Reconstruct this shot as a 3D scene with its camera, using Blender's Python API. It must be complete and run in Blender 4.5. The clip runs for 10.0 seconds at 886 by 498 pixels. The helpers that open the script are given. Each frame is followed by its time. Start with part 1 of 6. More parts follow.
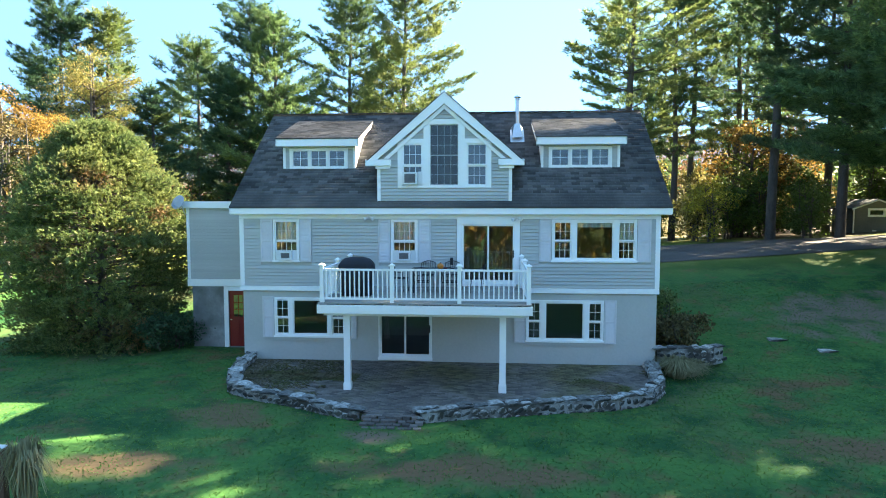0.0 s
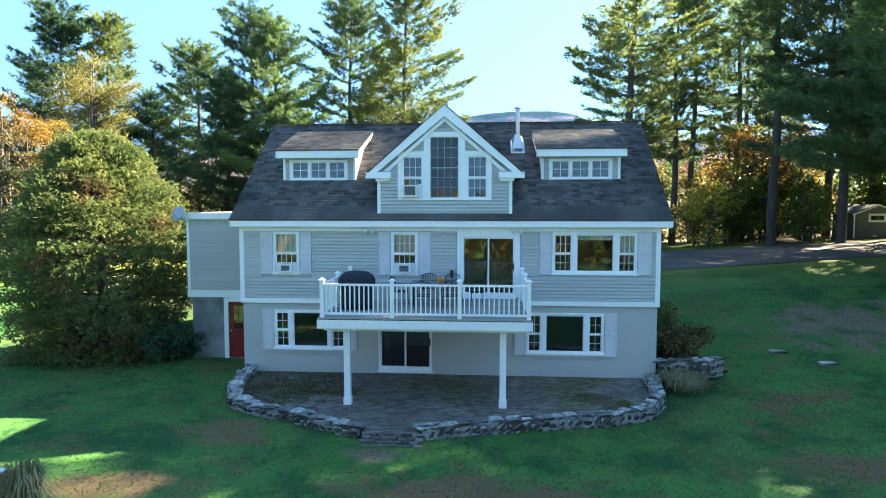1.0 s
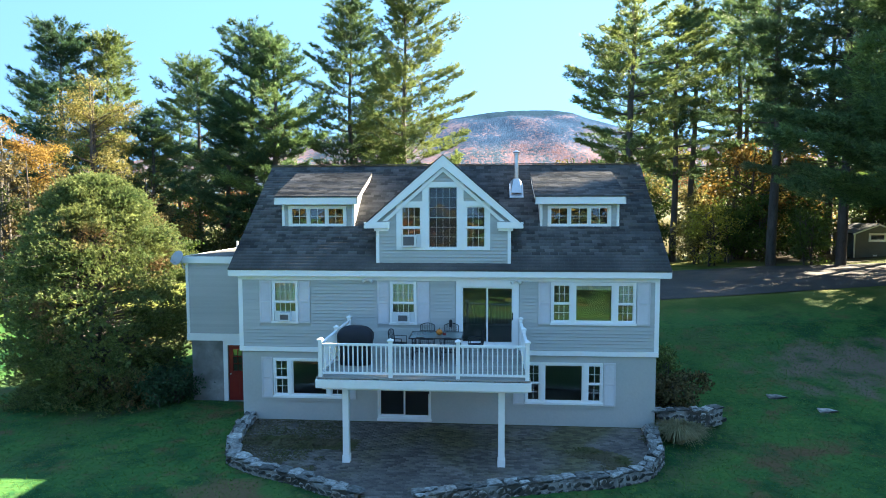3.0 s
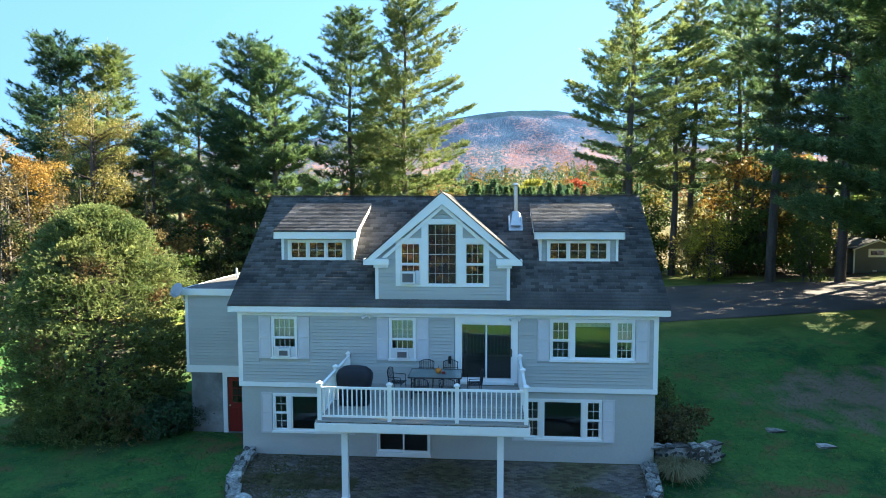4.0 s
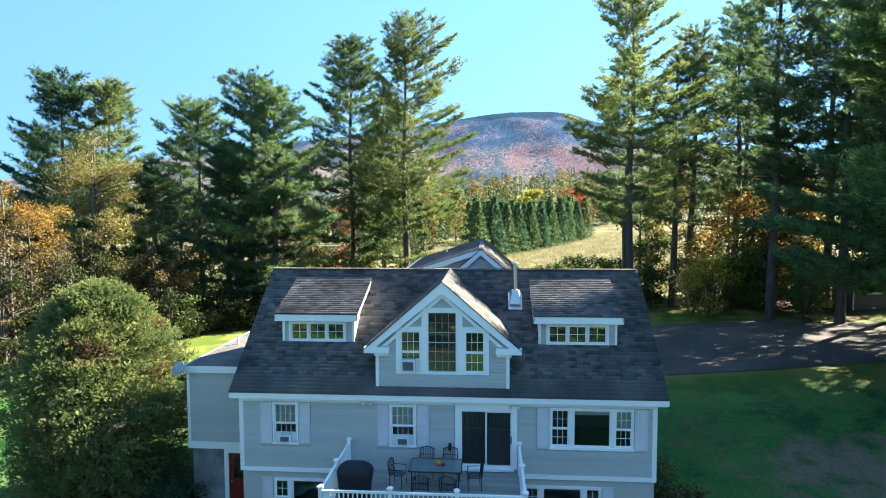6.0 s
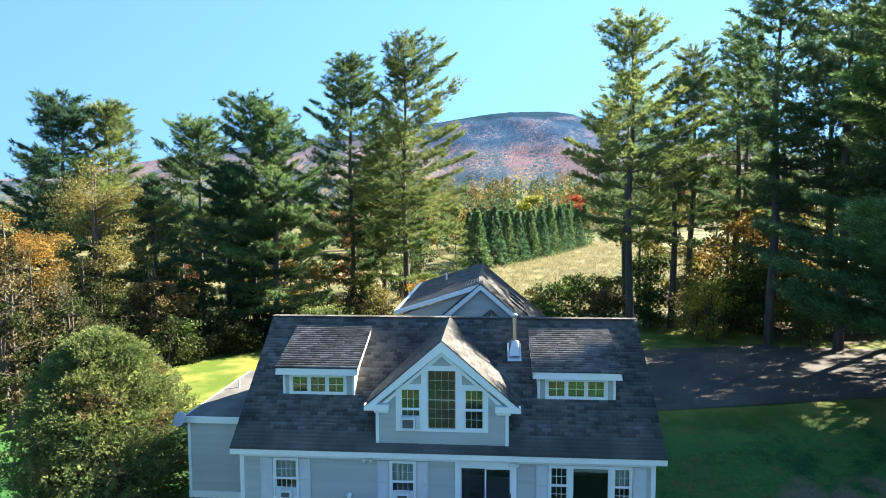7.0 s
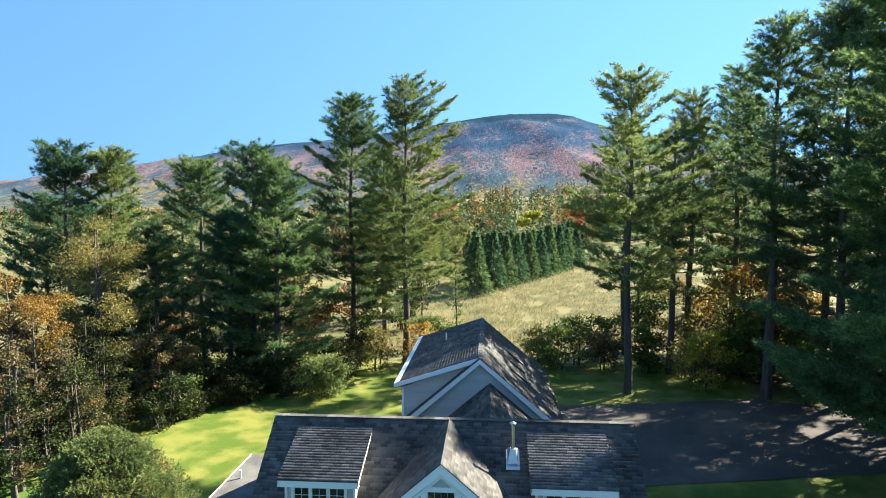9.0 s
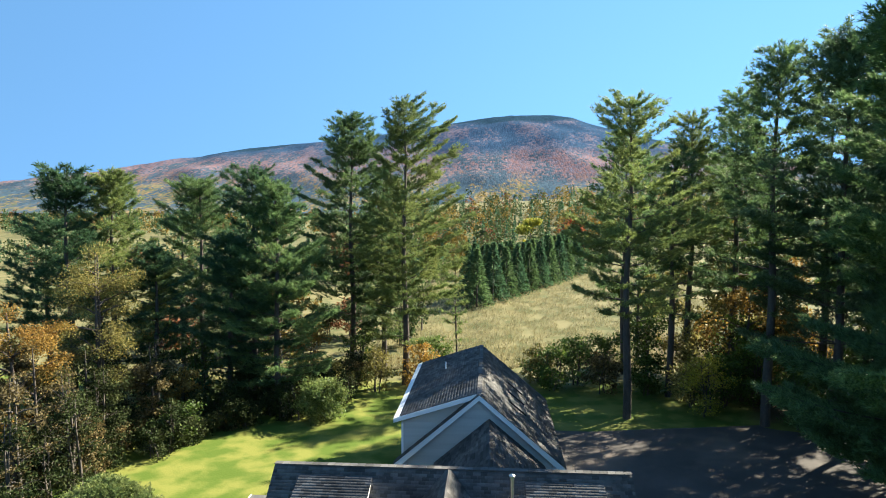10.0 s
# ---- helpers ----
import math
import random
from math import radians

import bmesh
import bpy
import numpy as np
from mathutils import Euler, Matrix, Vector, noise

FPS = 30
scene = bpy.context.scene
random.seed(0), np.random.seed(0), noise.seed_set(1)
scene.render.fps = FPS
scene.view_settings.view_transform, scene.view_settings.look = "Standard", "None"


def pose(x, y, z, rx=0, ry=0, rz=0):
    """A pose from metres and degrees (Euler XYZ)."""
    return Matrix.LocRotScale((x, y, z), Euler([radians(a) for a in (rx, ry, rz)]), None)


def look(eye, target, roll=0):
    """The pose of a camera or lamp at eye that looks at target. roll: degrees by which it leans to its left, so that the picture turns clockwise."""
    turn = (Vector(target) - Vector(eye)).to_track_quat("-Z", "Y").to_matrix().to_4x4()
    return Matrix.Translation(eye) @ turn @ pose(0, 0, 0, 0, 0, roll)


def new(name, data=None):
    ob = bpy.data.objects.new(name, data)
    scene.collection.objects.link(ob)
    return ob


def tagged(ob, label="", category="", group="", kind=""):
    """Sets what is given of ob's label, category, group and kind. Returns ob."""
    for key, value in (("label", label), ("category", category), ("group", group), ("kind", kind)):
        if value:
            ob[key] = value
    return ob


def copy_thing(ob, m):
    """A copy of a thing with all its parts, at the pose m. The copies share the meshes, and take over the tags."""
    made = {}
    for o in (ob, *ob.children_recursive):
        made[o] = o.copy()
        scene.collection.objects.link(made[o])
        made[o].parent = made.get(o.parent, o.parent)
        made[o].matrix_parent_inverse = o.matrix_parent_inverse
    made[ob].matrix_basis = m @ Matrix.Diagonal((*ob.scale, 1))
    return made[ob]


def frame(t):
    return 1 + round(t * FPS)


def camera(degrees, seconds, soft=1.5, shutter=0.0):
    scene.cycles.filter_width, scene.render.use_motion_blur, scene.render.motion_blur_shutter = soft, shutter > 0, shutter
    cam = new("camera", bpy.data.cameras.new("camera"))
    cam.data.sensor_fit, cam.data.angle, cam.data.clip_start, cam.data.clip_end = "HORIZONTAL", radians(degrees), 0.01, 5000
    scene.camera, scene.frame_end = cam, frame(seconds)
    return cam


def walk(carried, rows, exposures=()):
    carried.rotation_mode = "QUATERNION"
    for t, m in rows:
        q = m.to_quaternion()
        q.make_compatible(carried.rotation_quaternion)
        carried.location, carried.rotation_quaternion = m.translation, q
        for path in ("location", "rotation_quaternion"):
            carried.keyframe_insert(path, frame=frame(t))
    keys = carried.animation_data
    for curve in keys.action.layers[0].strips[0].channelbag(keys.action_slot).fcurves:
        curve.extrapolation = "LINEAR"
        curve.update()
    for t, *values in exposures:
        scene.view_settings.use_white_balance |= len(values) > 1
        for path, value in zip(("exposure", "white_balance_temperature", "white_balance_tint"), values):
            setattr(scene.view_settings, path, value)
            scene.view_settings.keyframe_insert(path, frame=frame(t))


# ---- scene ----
cam = camera(72.0, 10.0, soft=1.0)
PATH = [
    (0, (1.48, -20.577, 5.256), (1.334, -18.587, 5.123), -0.0),
    (0.5, (1.475, -20.541, 5.42), (1.328, -18.551, 5.287), -0.0),
    (1, (1.48, -20.526, 5.678), (1.333, -18.535, 5.545), -0.0),
    (1.5, (1.485, -20.521, 6.037), (1.337, -18.531, 5.903), -0.0),
    (2, (1.493, -20.496, 6.413), (1.345, -18.506, 6.279), -0.0),
    (2.5, (1.521, -20.45, 6.857), (1.372, -18.46, 6.721), -0.1),
    (4, (1.573, -20.341, 8.618), (1.423, -18.351, 8.481), -0.1),
    (4.5, (1.599, -20.32, 9.299), (1.447, -18.331, 9.163), -0.2),
    (5, (1.604, -20.335, 10.024), (1.452, -18.345, 9.889), -0.2),
    (5.5, (1.601, -20.302, 10.731), (1.449, -18.313, 10.598), -0.2),
    (7, (1.621, -20.27, 13.57), (1.469, -18.28, 13.434), -0.2),
    (7.5, (1.634, -20.298, 14.621), (1.482, -18.308, 14.485), -0.2),
    (8, (1.634, -20.309, 15.655), (1.482, -18.319, 15.521), -0.1),
    (8.5, (1.65, -20.313, 16.71), (1.498, -18.323, 16.577), -0.2),
    (9, (1.647, -20.319, 17.791), (1.495, -18.329, 17.658), -0.1),
    (9.5, (1.654, -20.312, 18.851), (1.503, -18.322, 18.718), -0.1),
    (10, (1.644, -20.282, 19.819), (1.493, -18.292, 19.689), -0.0),
]
walk(cam, [(t, look(eye, target, roll)) for t, eye, target, roll in PATH],
     exposures=[(0, 3.40, 7750, 6), (1, 3.30, 7650, 6), (2.5, 3.12, 7450, 6), (5, 2.86, 7050, 5), (7, 2.70, 6950, 5), (8.5, 2.48, 6900, 4), (10, 2.12, 6900, 3)])

# ---- light ----
SUN_AZ, SUN_EL = radians(54.0), radians(35.0)      # azimuth clockwise from +y
sun_way = Vector((math.sin(SUN_AZ) * math.cos(SUN_EL), math.cos(SUN_AZ) * math.cos(SUN_EL), math.sin(SUN_EL)))
world = bpy.data.worlds.new("world")
scene.world = world
world.use_nodes = True
wn = world.node_tree.nodes
sky = wn.new("ShaderNodeTexSky")
sky.sky_type, sky.sun_disc = "NISHITA", False
sky.sun_elevation, sky.sun_rotation = SUN_EL, SUN_AZ
sky.air_density, sky.dust_density, sky.ozone_density = 1.0, 0.0, 2.0
wn["Background"].inputs["Strength"].default_value = 0.084
clear = wn.new("ShaderNodeHueSaturation")      # a clear dry autumn sky
clear.inputs["Hue"].default_value, clear.inputs["Saturation"].default_value = 0.496, 1.16
# thin dry air: the pale band at the horizon lies low
wtc, wadd, wnorm = wn.new("ShaderNodeTexCoord"), wn.new("ShaderNodeVectorMath"), wn.new("ShaderNodeVectorMath")
wadd.inputs[1].default_value, wnorm.operation = (0, 0, 0.60), "NORMALIZE"
world.node_tree.links.new(wtc.outputs["Generated"], wadd.inputs[0])
world.node_tree.links.new(wadd.outputs[0], wnorm.inputs[0])
world.node_tree.links.new(wnorm.outputs[0], sky.inputs["Vector"])
world.node_tree.links.new(sky.outputs["Color"], clear.inputs["Color"])
world.node_tree.links.new(clear.outputs["Color"], wn["Background"].inputs["Color"])
sun = new("sun", bpy.data.lights.new("sun", "SUN"))
sun.data.energy, sun.data.angle, sun.data.color = 5.0, radians(0.6), (1.0, 0.93, 0.80)
sun.matrix_world = look(sun_way * 100, (0, 0, 0))


# ---- materials ----
def mat(name, a, b, rough=0.7, big=0.6, fine=9.0, bump=0.2, metal=0.0, vary=0.0, island=0.0, translucent=0.0, c=None,
        stretch=(1, 1, 1), spec=0.4, patch=(0.42, 0.62)):
    """Two base colours mixed by a large and a fine noise, a third in patches, and relief from the fine noise."""
    m = bpy.data.materials.new(name)
    m.use_nodes = True
    n, l = m.node_tree.nodes, m.node_tree.links
    p = n["Principled BSDF"]
    tc = n.new("ShaderNodeTexCoord")
    mp = n.new("ShaderNodeMapping")
    mp.inputs["Scale"].default_value = stretch
    l.new(tc.outputs["Object"], mp.inputs["Vector"])

    def noise_tex(scale, detail):
        t = n.new("ShaderNodeTexNoise")
        t.inputs["Scale"].default_value, t.inputs["Detail"].default_value = scale, detail
        l.new(mp.outputs["Vector"], t.inputs["Vector"])
        return t

    def mixed(fac, x, y):
        mx = n.new("ShaderNodeMix")
        mx.data_type = "RGBA"
        if hasattr(fac, "links"):
            l.new(fac, mx.inputs[0])
        else:
            mx.inputs[0].default_value = fac
        for sock, v in ((mx.inputs[6], x), (mx.inputs[7], y)):
            if hasattr(v, "links"):
                l.new(v, sock)
            else:
                sock.default_value = (*v, 1)
        return mx.outputs[2]

    def ramp(fac, lo, hi):
        r = n.new("ShaderNodeMapRange")
        r.inputs[1].default_value, r.inputs[2].default_value = lo, hi
        l.new(fac, r.inputs[0])
        return r.outputs[0]

    large, small = noise_tex(big, 4), noise_tex(fine, 6)
    ad = n.new("ShaderNodeMath")
    ad.operation = "MULTIPLY_ADD"
    l.new(small.outputs[0], ad.inputs[0])
    ad.inputs[1].default_value = 0.6
    l.new(large.outputs[0], ad.inputs[2])
    col = mixed(ramp(ad.outputs[0], 0.55, 1.05), a, b)
    if c:
        third = noise_tex(big * 0.55, 5)
        col = mixed(ramp(third.outputs[0], *patch), col, c)
    for amount, node, sock in ((vary, "ShaderNodeObjectInfo", "Random"), (island, "ShaderNodeNewGeometry", "Random Per Island")):
        if amount:
            src = n.new(node)
            hsv = n.new("ShaderNodeHueSaturation")
            r = n.new("ShaderNodeMapRange")
            r.inputs[3].default_value, r.inputs[4].default_value = 1 - amount, 1 + amount
            l.new(src.outputs[sock], r.inputs[0])
            l.new(r.outputs[0], hsv.inputs["Value"])
            l.new(col, hsv.inputs["Color"])
            col = hsv.outputs[0]
    l.new(col, p.inputs["Base Color"])
    p.inputs["Roughness"].default_value, p.inputs["Metallic"].default_value = rough, metal
    p.inputs["Specular IOR Level"].default_value = spec * 0.45 if translucent else spec
    if bump:
        bp = n.new("ShaderNodeBump")
        bp.inputs["Strength"].default_value, bp.inputs["Distance"].default_value = bump, 0.02
        l.new(small.outputs[0], bp.inputs["Height"])
        l.new(bp.outputs[0], p.inputs["Normal"])
    if translucent:
        tr = n.new("ShaderNodeBsdfTranslucent")
        l.new(col, tr.inputs["Color"])
        mx = n.new("ShaderNodeMixShader")
        mx.inputs[0].default_value = translucent
        l.new(p.outputs[0], mx.inputs[1])
        l.new(tr.outputs[0], mx.inputs[2])
        l.new(mx.outputs[0], n["Material Output"].inputs["Surface"])
    return m


def glass_mat(name, tint=(0.9, 0.95, 0.95)):
    """Thin clear glazing: see-through, with a mirror-like gloss by Fresnel."""
    m = bpy.data.materials.new(name)
    m.use_nodes = True
    n, l = m.node_tree.nodes, m.node_tree.links
    n.remove(n["Principled BSDF"])
    t, g, mx, fr = (n.new("ShaderNode" + k) for k in ("BsdfTransparent", "BsdfGlossy", "MixShader", "Fresnel"))
    t.inputs[0].default_value = (*tint, 1)
    g.inputs["Roughness"].default_value = 0.01
    fr.inputs["IOR"].default_value = 1.75      # two coated panes
    l.new(fr.outputs[0], mx.inputs[0])
    l.new(t.outputs[0], mx.inputs[1])
    l.new(g.outputs[0], mx.inputs[2])
    l.new(mx.outputs[0], n["Material Output"].inputs["Surface"])
    return m


def screen_mat():
    """Fine dark insect mesh: half of the light passes."""
    m = mat("insect_screen", (0.03, 0.035, 0.04), (0.045, 0.05, 0.055), 0.7, 1.0, 20, 0)
    n, l = m.node_tree.nodes, m.node_tree.links
    t, mx = n.new("ShaderNodeBsdfTransparent"), n.new("ShaderNodeMixShader")
    mx.inputs[0].default_value = 0.18
    l.new(t.outputs[0], mx.inputs[1])
    l.new(n["Principled BSDF"].outputs[0], mx.inputs[2])
    l.new(mx.outputs[0], n["Material Output"].inputs["Surface"])
    return m


SCREEN = screen_mat()
SIDING = mat("grey_siding", (0.41, 0.415, 0.395), (0.475, 0.478, 0.452), 0.55, 0.8, 25, 0.08, vary=0.05, stretch=(0.4, 1, 3))
BLOCK = mat("painted_block", (0.42, 0.42, 0.40), (0.48, 0.475, 0.45), 0.75, 0.7, 14, 0.25)
TRIM = mat("white_trim", (0.82, 0.82, 0.81), (0.88, 0.87, 0.86), 0.45, 1.0, 12, 0.04, vary=0.03)
SHUTTER = mat("pale_shutter", (0.58, 0.56, 0.57), (0.66, 0.64, 0.65), 0.55, 1.5, 14, 0.05, vary=0.04)
SHINGLE = mat("asphalt_shingle", (0.058, 0.056, 0.057), (0.122, 0.114, 0.111), 0.85, 0.9, 25, 0.5, island=0.45, spec=0.25, c=(0.036, 0.036, 0.038), patch=(0.48, 0.75))
GLASS = glass_mat("window_glass")
CONCRETE = mat("bare_concrete", (0.20, 0.205, 0.205), (0.32, 0.32, 0.315), 0.9, 1.6, 12, 0.4, c=(0.14, 0.14, 0.135))
REDDOOR = mat("red_paint", (0.19, 0.012, 0.011), (0.23, 0.016, 0.014), 0.4, 1.0, 20, 0.05)
STEEL = mat("stainless_steel", (0.42, 0.41, 0.40), (0.58, 0.57, 0.56), 0.3, 1.0, 10, 0.05, metal=1.0)
GALV = mat("galvanised_metal", (0.55, 0.57, 0.58), (0.68, 0.70, 0.72), 0.4, 1.0, 10, 0.05, metal=0.7)
BLACK = mat("black_fabric", (0.010, 0.011, 0.016), (0.018, 0.02, 0.026), 0.75, 2.0, 30, 0.3)
IRON = mat("dark_iron", (0.012, 0.013, 0.018), (0.025, 0.026, 0.032), 0.5, 2.0, 30, 0.1)
DECKWOOD = mat("weathered_deck", (0.24, 0.225, 0.21), (0.34, 0.32, 0.29), 0.8, 0.8, 12, 0.3, vary=0.16, stretch=(0.4, 3, 1))
STONE = mat("field_stone", (0.10, 0.095, 0.085), (0.46, 0.45, 0.43), 0.9, 0.8, 3.0, 0.9, vary=0.65, c=(0.045, 0.043, 0.036), patch=(0.50, 0.60))
PAVER = mat("brick_paver", (0.090, 0.076, 0.068), (0.18, 0.15, 0.135), 0.9, 0.6, 25, 0.4, vary=0.3, island=0.4, c=(0.10, 0.085, 0.045), patch=(0.48, 0.62))
MOSS = mat("mossy_joint", (0.062, 0.052, 0.026), (0.150, 0.115, 0.070), 0.95, 1.6, 18, 0.6, c=(0.065, 0.068, 0.020), island=0.4)
MORTAR = mat("lichened_mortar", (0.16, 0.155, 0.145), (0.34, 0.335, 0.32), 0.95, 2.5, 18, 0.8, c=(0.06, 0.055, 0.048), patch=(0.48, 0.58))
BARK = mat("pine_bark", (0.048, 0.040, 0.035), (0.125, 0.105, 0.092), 0.9, 0.8, 6, 0.8, stretch=(3, 3, 0.7))
NEEDLE = mat("pine_needles", (0.065, 0.125, 0.058), (0.165, 0.240, 0.085), 0.5, 0.22, 2.0, 0, vary=0.15, island=0.5, translucent=0.48)
NEEDLE_DARK = mat("dark_pine_needles", (0.040, 0.092, 0.052), (0.095, 0.168, 0.078), 0.5, 0.22, 2.0, 0, vary=0.12, island=0.5, translucent=0.48)
NEEDLE_GOLD = mat("golden_pine_needles", (0.105, 0.17, 0.058), (0.26, 0.29, 0.095), 0.5, 0.25, 2.0, 0, vary=0.12, island=0.5, translucent=0.48)
NEEDLE_BLUE = mat("bluish_pine_needles", (0.075, 0.135, 0.075), (0.175, 0.245, 0.115), 0.5, 0.22, 2.0, 0, island=0.5, translucent=0.48)
CEDAR = mat("cedar_sprays", (0.075, 0.130, 0.045), (0.26, 0.285, 0.10), 0.6, 0.9, 5.0, 0, island=0.5, translucent=0.40, c=(0.27, 0.17, 0.085), patch=(0.58, 0.66))
LEAF_LIME = mat("lime_leaves", (0.26, 0.26, 0.04), (0.38, 0.36, 0.06), 0.6, 0.3, 2, 0, island=0.3, translucent=0.4)
# dark leaf tone with shade put into the colour, for the undergrowth
LEAF_SHADED = mat("shaded_green_leaves", (0.018, 0.034, 0.012), (0.050, 0.056, 0.020), 0.7, 0.5, 3, 0, vary=0.2, island=0.45, translucent=0.25, spec=0.2)
LEAF = mat("green_leaves", (0.05, 0.10, 0.025), (0.12, 0.16, 0.035), 0.55, 0.5, 3, 0, vary=0.25, island=0.35, translucent=0.4)
LEAF_YELLOW = mat("yellow_leaves", (0.16, 0.15, 0.045), (0.30, 0.25, 0.08), 0.55, 0.6, 4, 0, vary=0.15, island=0.55, translucent=0.4)
LEAF_ORANGE = mat("orange_leaves", (0.22, 0.11, 0.03), (0.36, 0.24, 0.06), 0.55, 0.7, 4, 0, vary=0.2, island=0.55, translucent=0.4, c=(0.12, 0.12, 0.035), patch=(0.54, 0.62))
FAR_GOLD = mat("far_gold_leaves", (0.15, 0.11, 0.03), (0.24, 0.165, 0.04), 0.7, 0.1, 1, 0, island=0.3, translucent=0.3)
FAR_RUST = mat("far_rust_leaves", (0.15, 0.055, 0.035), (0.24, 0.12, 0.05), 0.7, 0.1, 1, 0, island=0.3, translucent=0.3)
FAR_GREEN = mat("far_green_leaves", (0.035, 0.06, 0.022), (0.07, 0.09, 0.03), 0.7, 0.1, 1, 0, island=0.3, translucent=0.3)
LEAF_RED = mat("red_leaves", (0.26, 0.05, 0.025), (0.42, 0.10, 0.04), 0.55, 0.4, 3, 0, vary=0.2, island=0.3, translucent=0.4)
LEAF_BROWN = mat("brown_leaves", (0.09, 0.075, 0.035), (0.19, 0.14, 0.06), 0.6, 0.7, 4, 0, vary=0.2, island=0.55, translucent=0.35)
DRYGRASS = mat("straw_grass", (0.23, 0.20, 0.10), (0.36, 0.32, 0.19), 0.7, 1.0, 6, 0, island=0.3, translucent=0.3)
GRASS = mat("grass_blades", (0.045, 0.140, 0.034), (0.125, 0.22, 0.050), 0.6, 0.5, 3, 0, island=0.4, translucent=0.45, c=(0.13, 0.12, 0.045), patch=(0.52, 0.68))
ASPHALT = mat("drive_asphalt", (0.048, 0.041, 0.039), (0.085, 0.072, 0.067), 0.9, 0.4, 12, 0.4, c=(0.135, 0.100, 0.083), patch=(0.52, 0.7))
INTERIOR = mat("interior_wall", (0.20, 0.18, 0.16), (0.26, 0.24, 0.21), 0.8, 0.6, 6, 0)
CURTAIN = mat("white_curtain", (0.66, 0.65, 0.58), (0.76, 0.74, 0.68), 0.9, 3, 20, 0.2, stretch=(6, 6, 0.4))
PUMPKIN = mat("pumpkin_skin", (0.55, 0.15, 0.02), (0.7, 0.22, 0.03), 0.5, 3, 12, 0.1)
TABLE = mat("table_glass_top", (0.10, 0.15, 0.15), (0.14, 0.19, 0.19), 0.15, 1, 8, 0)
GREYPLASTIC = mat("grey_dish", (0.30, 0.34, 0.40), (0.36, 0.40, 0.46), 0.5, 2, 10, 0.05)
ACWHITE = mat("appliance_plastic", (0.66, 0.66, 0.66), (0.75, 0.75, 0.74), 0.5, 2, 15, 0.05)
ACGRILLE = mat("appliance_grille", (0.13, 0.12, 0.13), (0.20, 0.19, 0.19), 0.6, 2, 30, 0.3)
SHEDWOOD = mat("shed_boards", (0.13, 0.135, 0.125), (0.19, 0.19, 0.175), 0.8, 0.8, 10, 0.3, vary=0.1)
POSTWOOD = mat("rusty_post", (0.10, 0.05, 0.035), (0.17, 0.09, 0.06), 0.8, 2, 12, 0.3)


# ---- mesh helpers ----
def box(bm, x0, x1, y0, y1, z0, z1):
    v = [bm.verts.new((x, y, z)) for x in (x0, x1) for y in (y0, y1) for z in (z0, z1)]
    for q in ((0, 1, 3, 2), (4, 6, 7, 5), (0, 4, 5, 1), (2, 3, 7, 6), (0, 2, 6, 4), (1, 5, 7, 3)):
        bm.faces.new([v[i] for i in q])
    return v


def prism(bm, pts, y0, y1):
    """A solid from an outline in x and z, between two y planes."""
    a, b = [bm.verts.new((x, y0, z)) for x, z in pts], [bm.verts.new((x, y1, z)) for x, z in pts]
    k = len(pts)
    bm.faces.new(a)
    bm.faces.new(b[::-1])
    for i in range(k):
        bm.faces.new((a[(i + 1) % k], a[i], b[i], b[(i + 1) % k]))


def slab(bm, pts, thick):
    """A plate under a flat polygon in space, thickened downwards along z."""
    a = [bm.verts.new(p) for p in pts]
    b = [bm.verts.new((p[0], p[1], p[2] - thick)) for p in pts]
    k = len(pts)
    bm.faces.new(a)
    bm.faces.new(b[::-1])
    for i in range(k):
        bm.faces.new((a[(i + 1) % k], a[i], b[i], b[(i + 1) % k]))


def tube(bm, p, q, r0, r1, sides=8, caps=True):
    p, q = Vector(p), Vector(q)
    rot = (q - p).to_track_quat("Z", "Y").to_matrix()
    rings = []
    for c, r in ((p, r0), (q, r1)):
        rings.append([bm.verts.new(c + rot @ Vector((r * math.cos(t), r * math.sin(t), 0))) for t in (2 * math.pi * i / sides for i in range(sides))])
    for i in range(sides):
        j = (i + 1) % sides
        bm.faces.new((rings[0][i], rings[0][j], rings[1][j], rings[1][i]))
    if caps:
        bm.faces.new(rings[0][::-1])
        bm.faces.new(rings[1])


def lathe(bm, profile, at=(0, 0, 0), sides=20):
    rings = []
    for r, z in profile:
        rings.append([bm.verts.new((at[0] + r * math.cos(2 * math.pi * i / sides), at[1] + r * math.sin(2 * math.pi * i / sides), at[2] + z)) for i in range(sides)])
    for a, b in zip(rings, rings[1:]):
        for i in range(sides):
            j = (i + 1) % sides
            bm.faces.new((a[i], a[j], b[j], b[i]))
    bm.faces.new(rings[0][::-1])
    bm.faces.new(rings[-1])


def part(name, bm, material, parent=None, label="", bevel=0.0, smooth=False, kind=""):
    bmesh.ops.remove_doubles(bm, verts=bm.verts, dist=1e-4)
    if bevel:
        bmesh.ops.bevel(bm, geom=list(bm.edges), offset=bevel, segments=1, affect="EDGES", profile=0.5)
    bmesh.ops.recalc_face_normals(bm, faces=bm.faces)
    me = bpy.data.meshes.new(name)
    bm.to_mesh(me)
    bm.free()
    me.materials.append(material)
    if smooth:
        me.shade_smooth()
    ob = new(name, me)
    if parent:
        ob.parent = parent
    if label or kind:
        tagged(ob, label, kind=kind)
    return ob


def boxpart(name, lim, material, parent=None, label="", bevel=0.0):
    bm = bmesh.new()
    box(bm, *lim)
    return part(name, bm, material, parent, label, bevel)


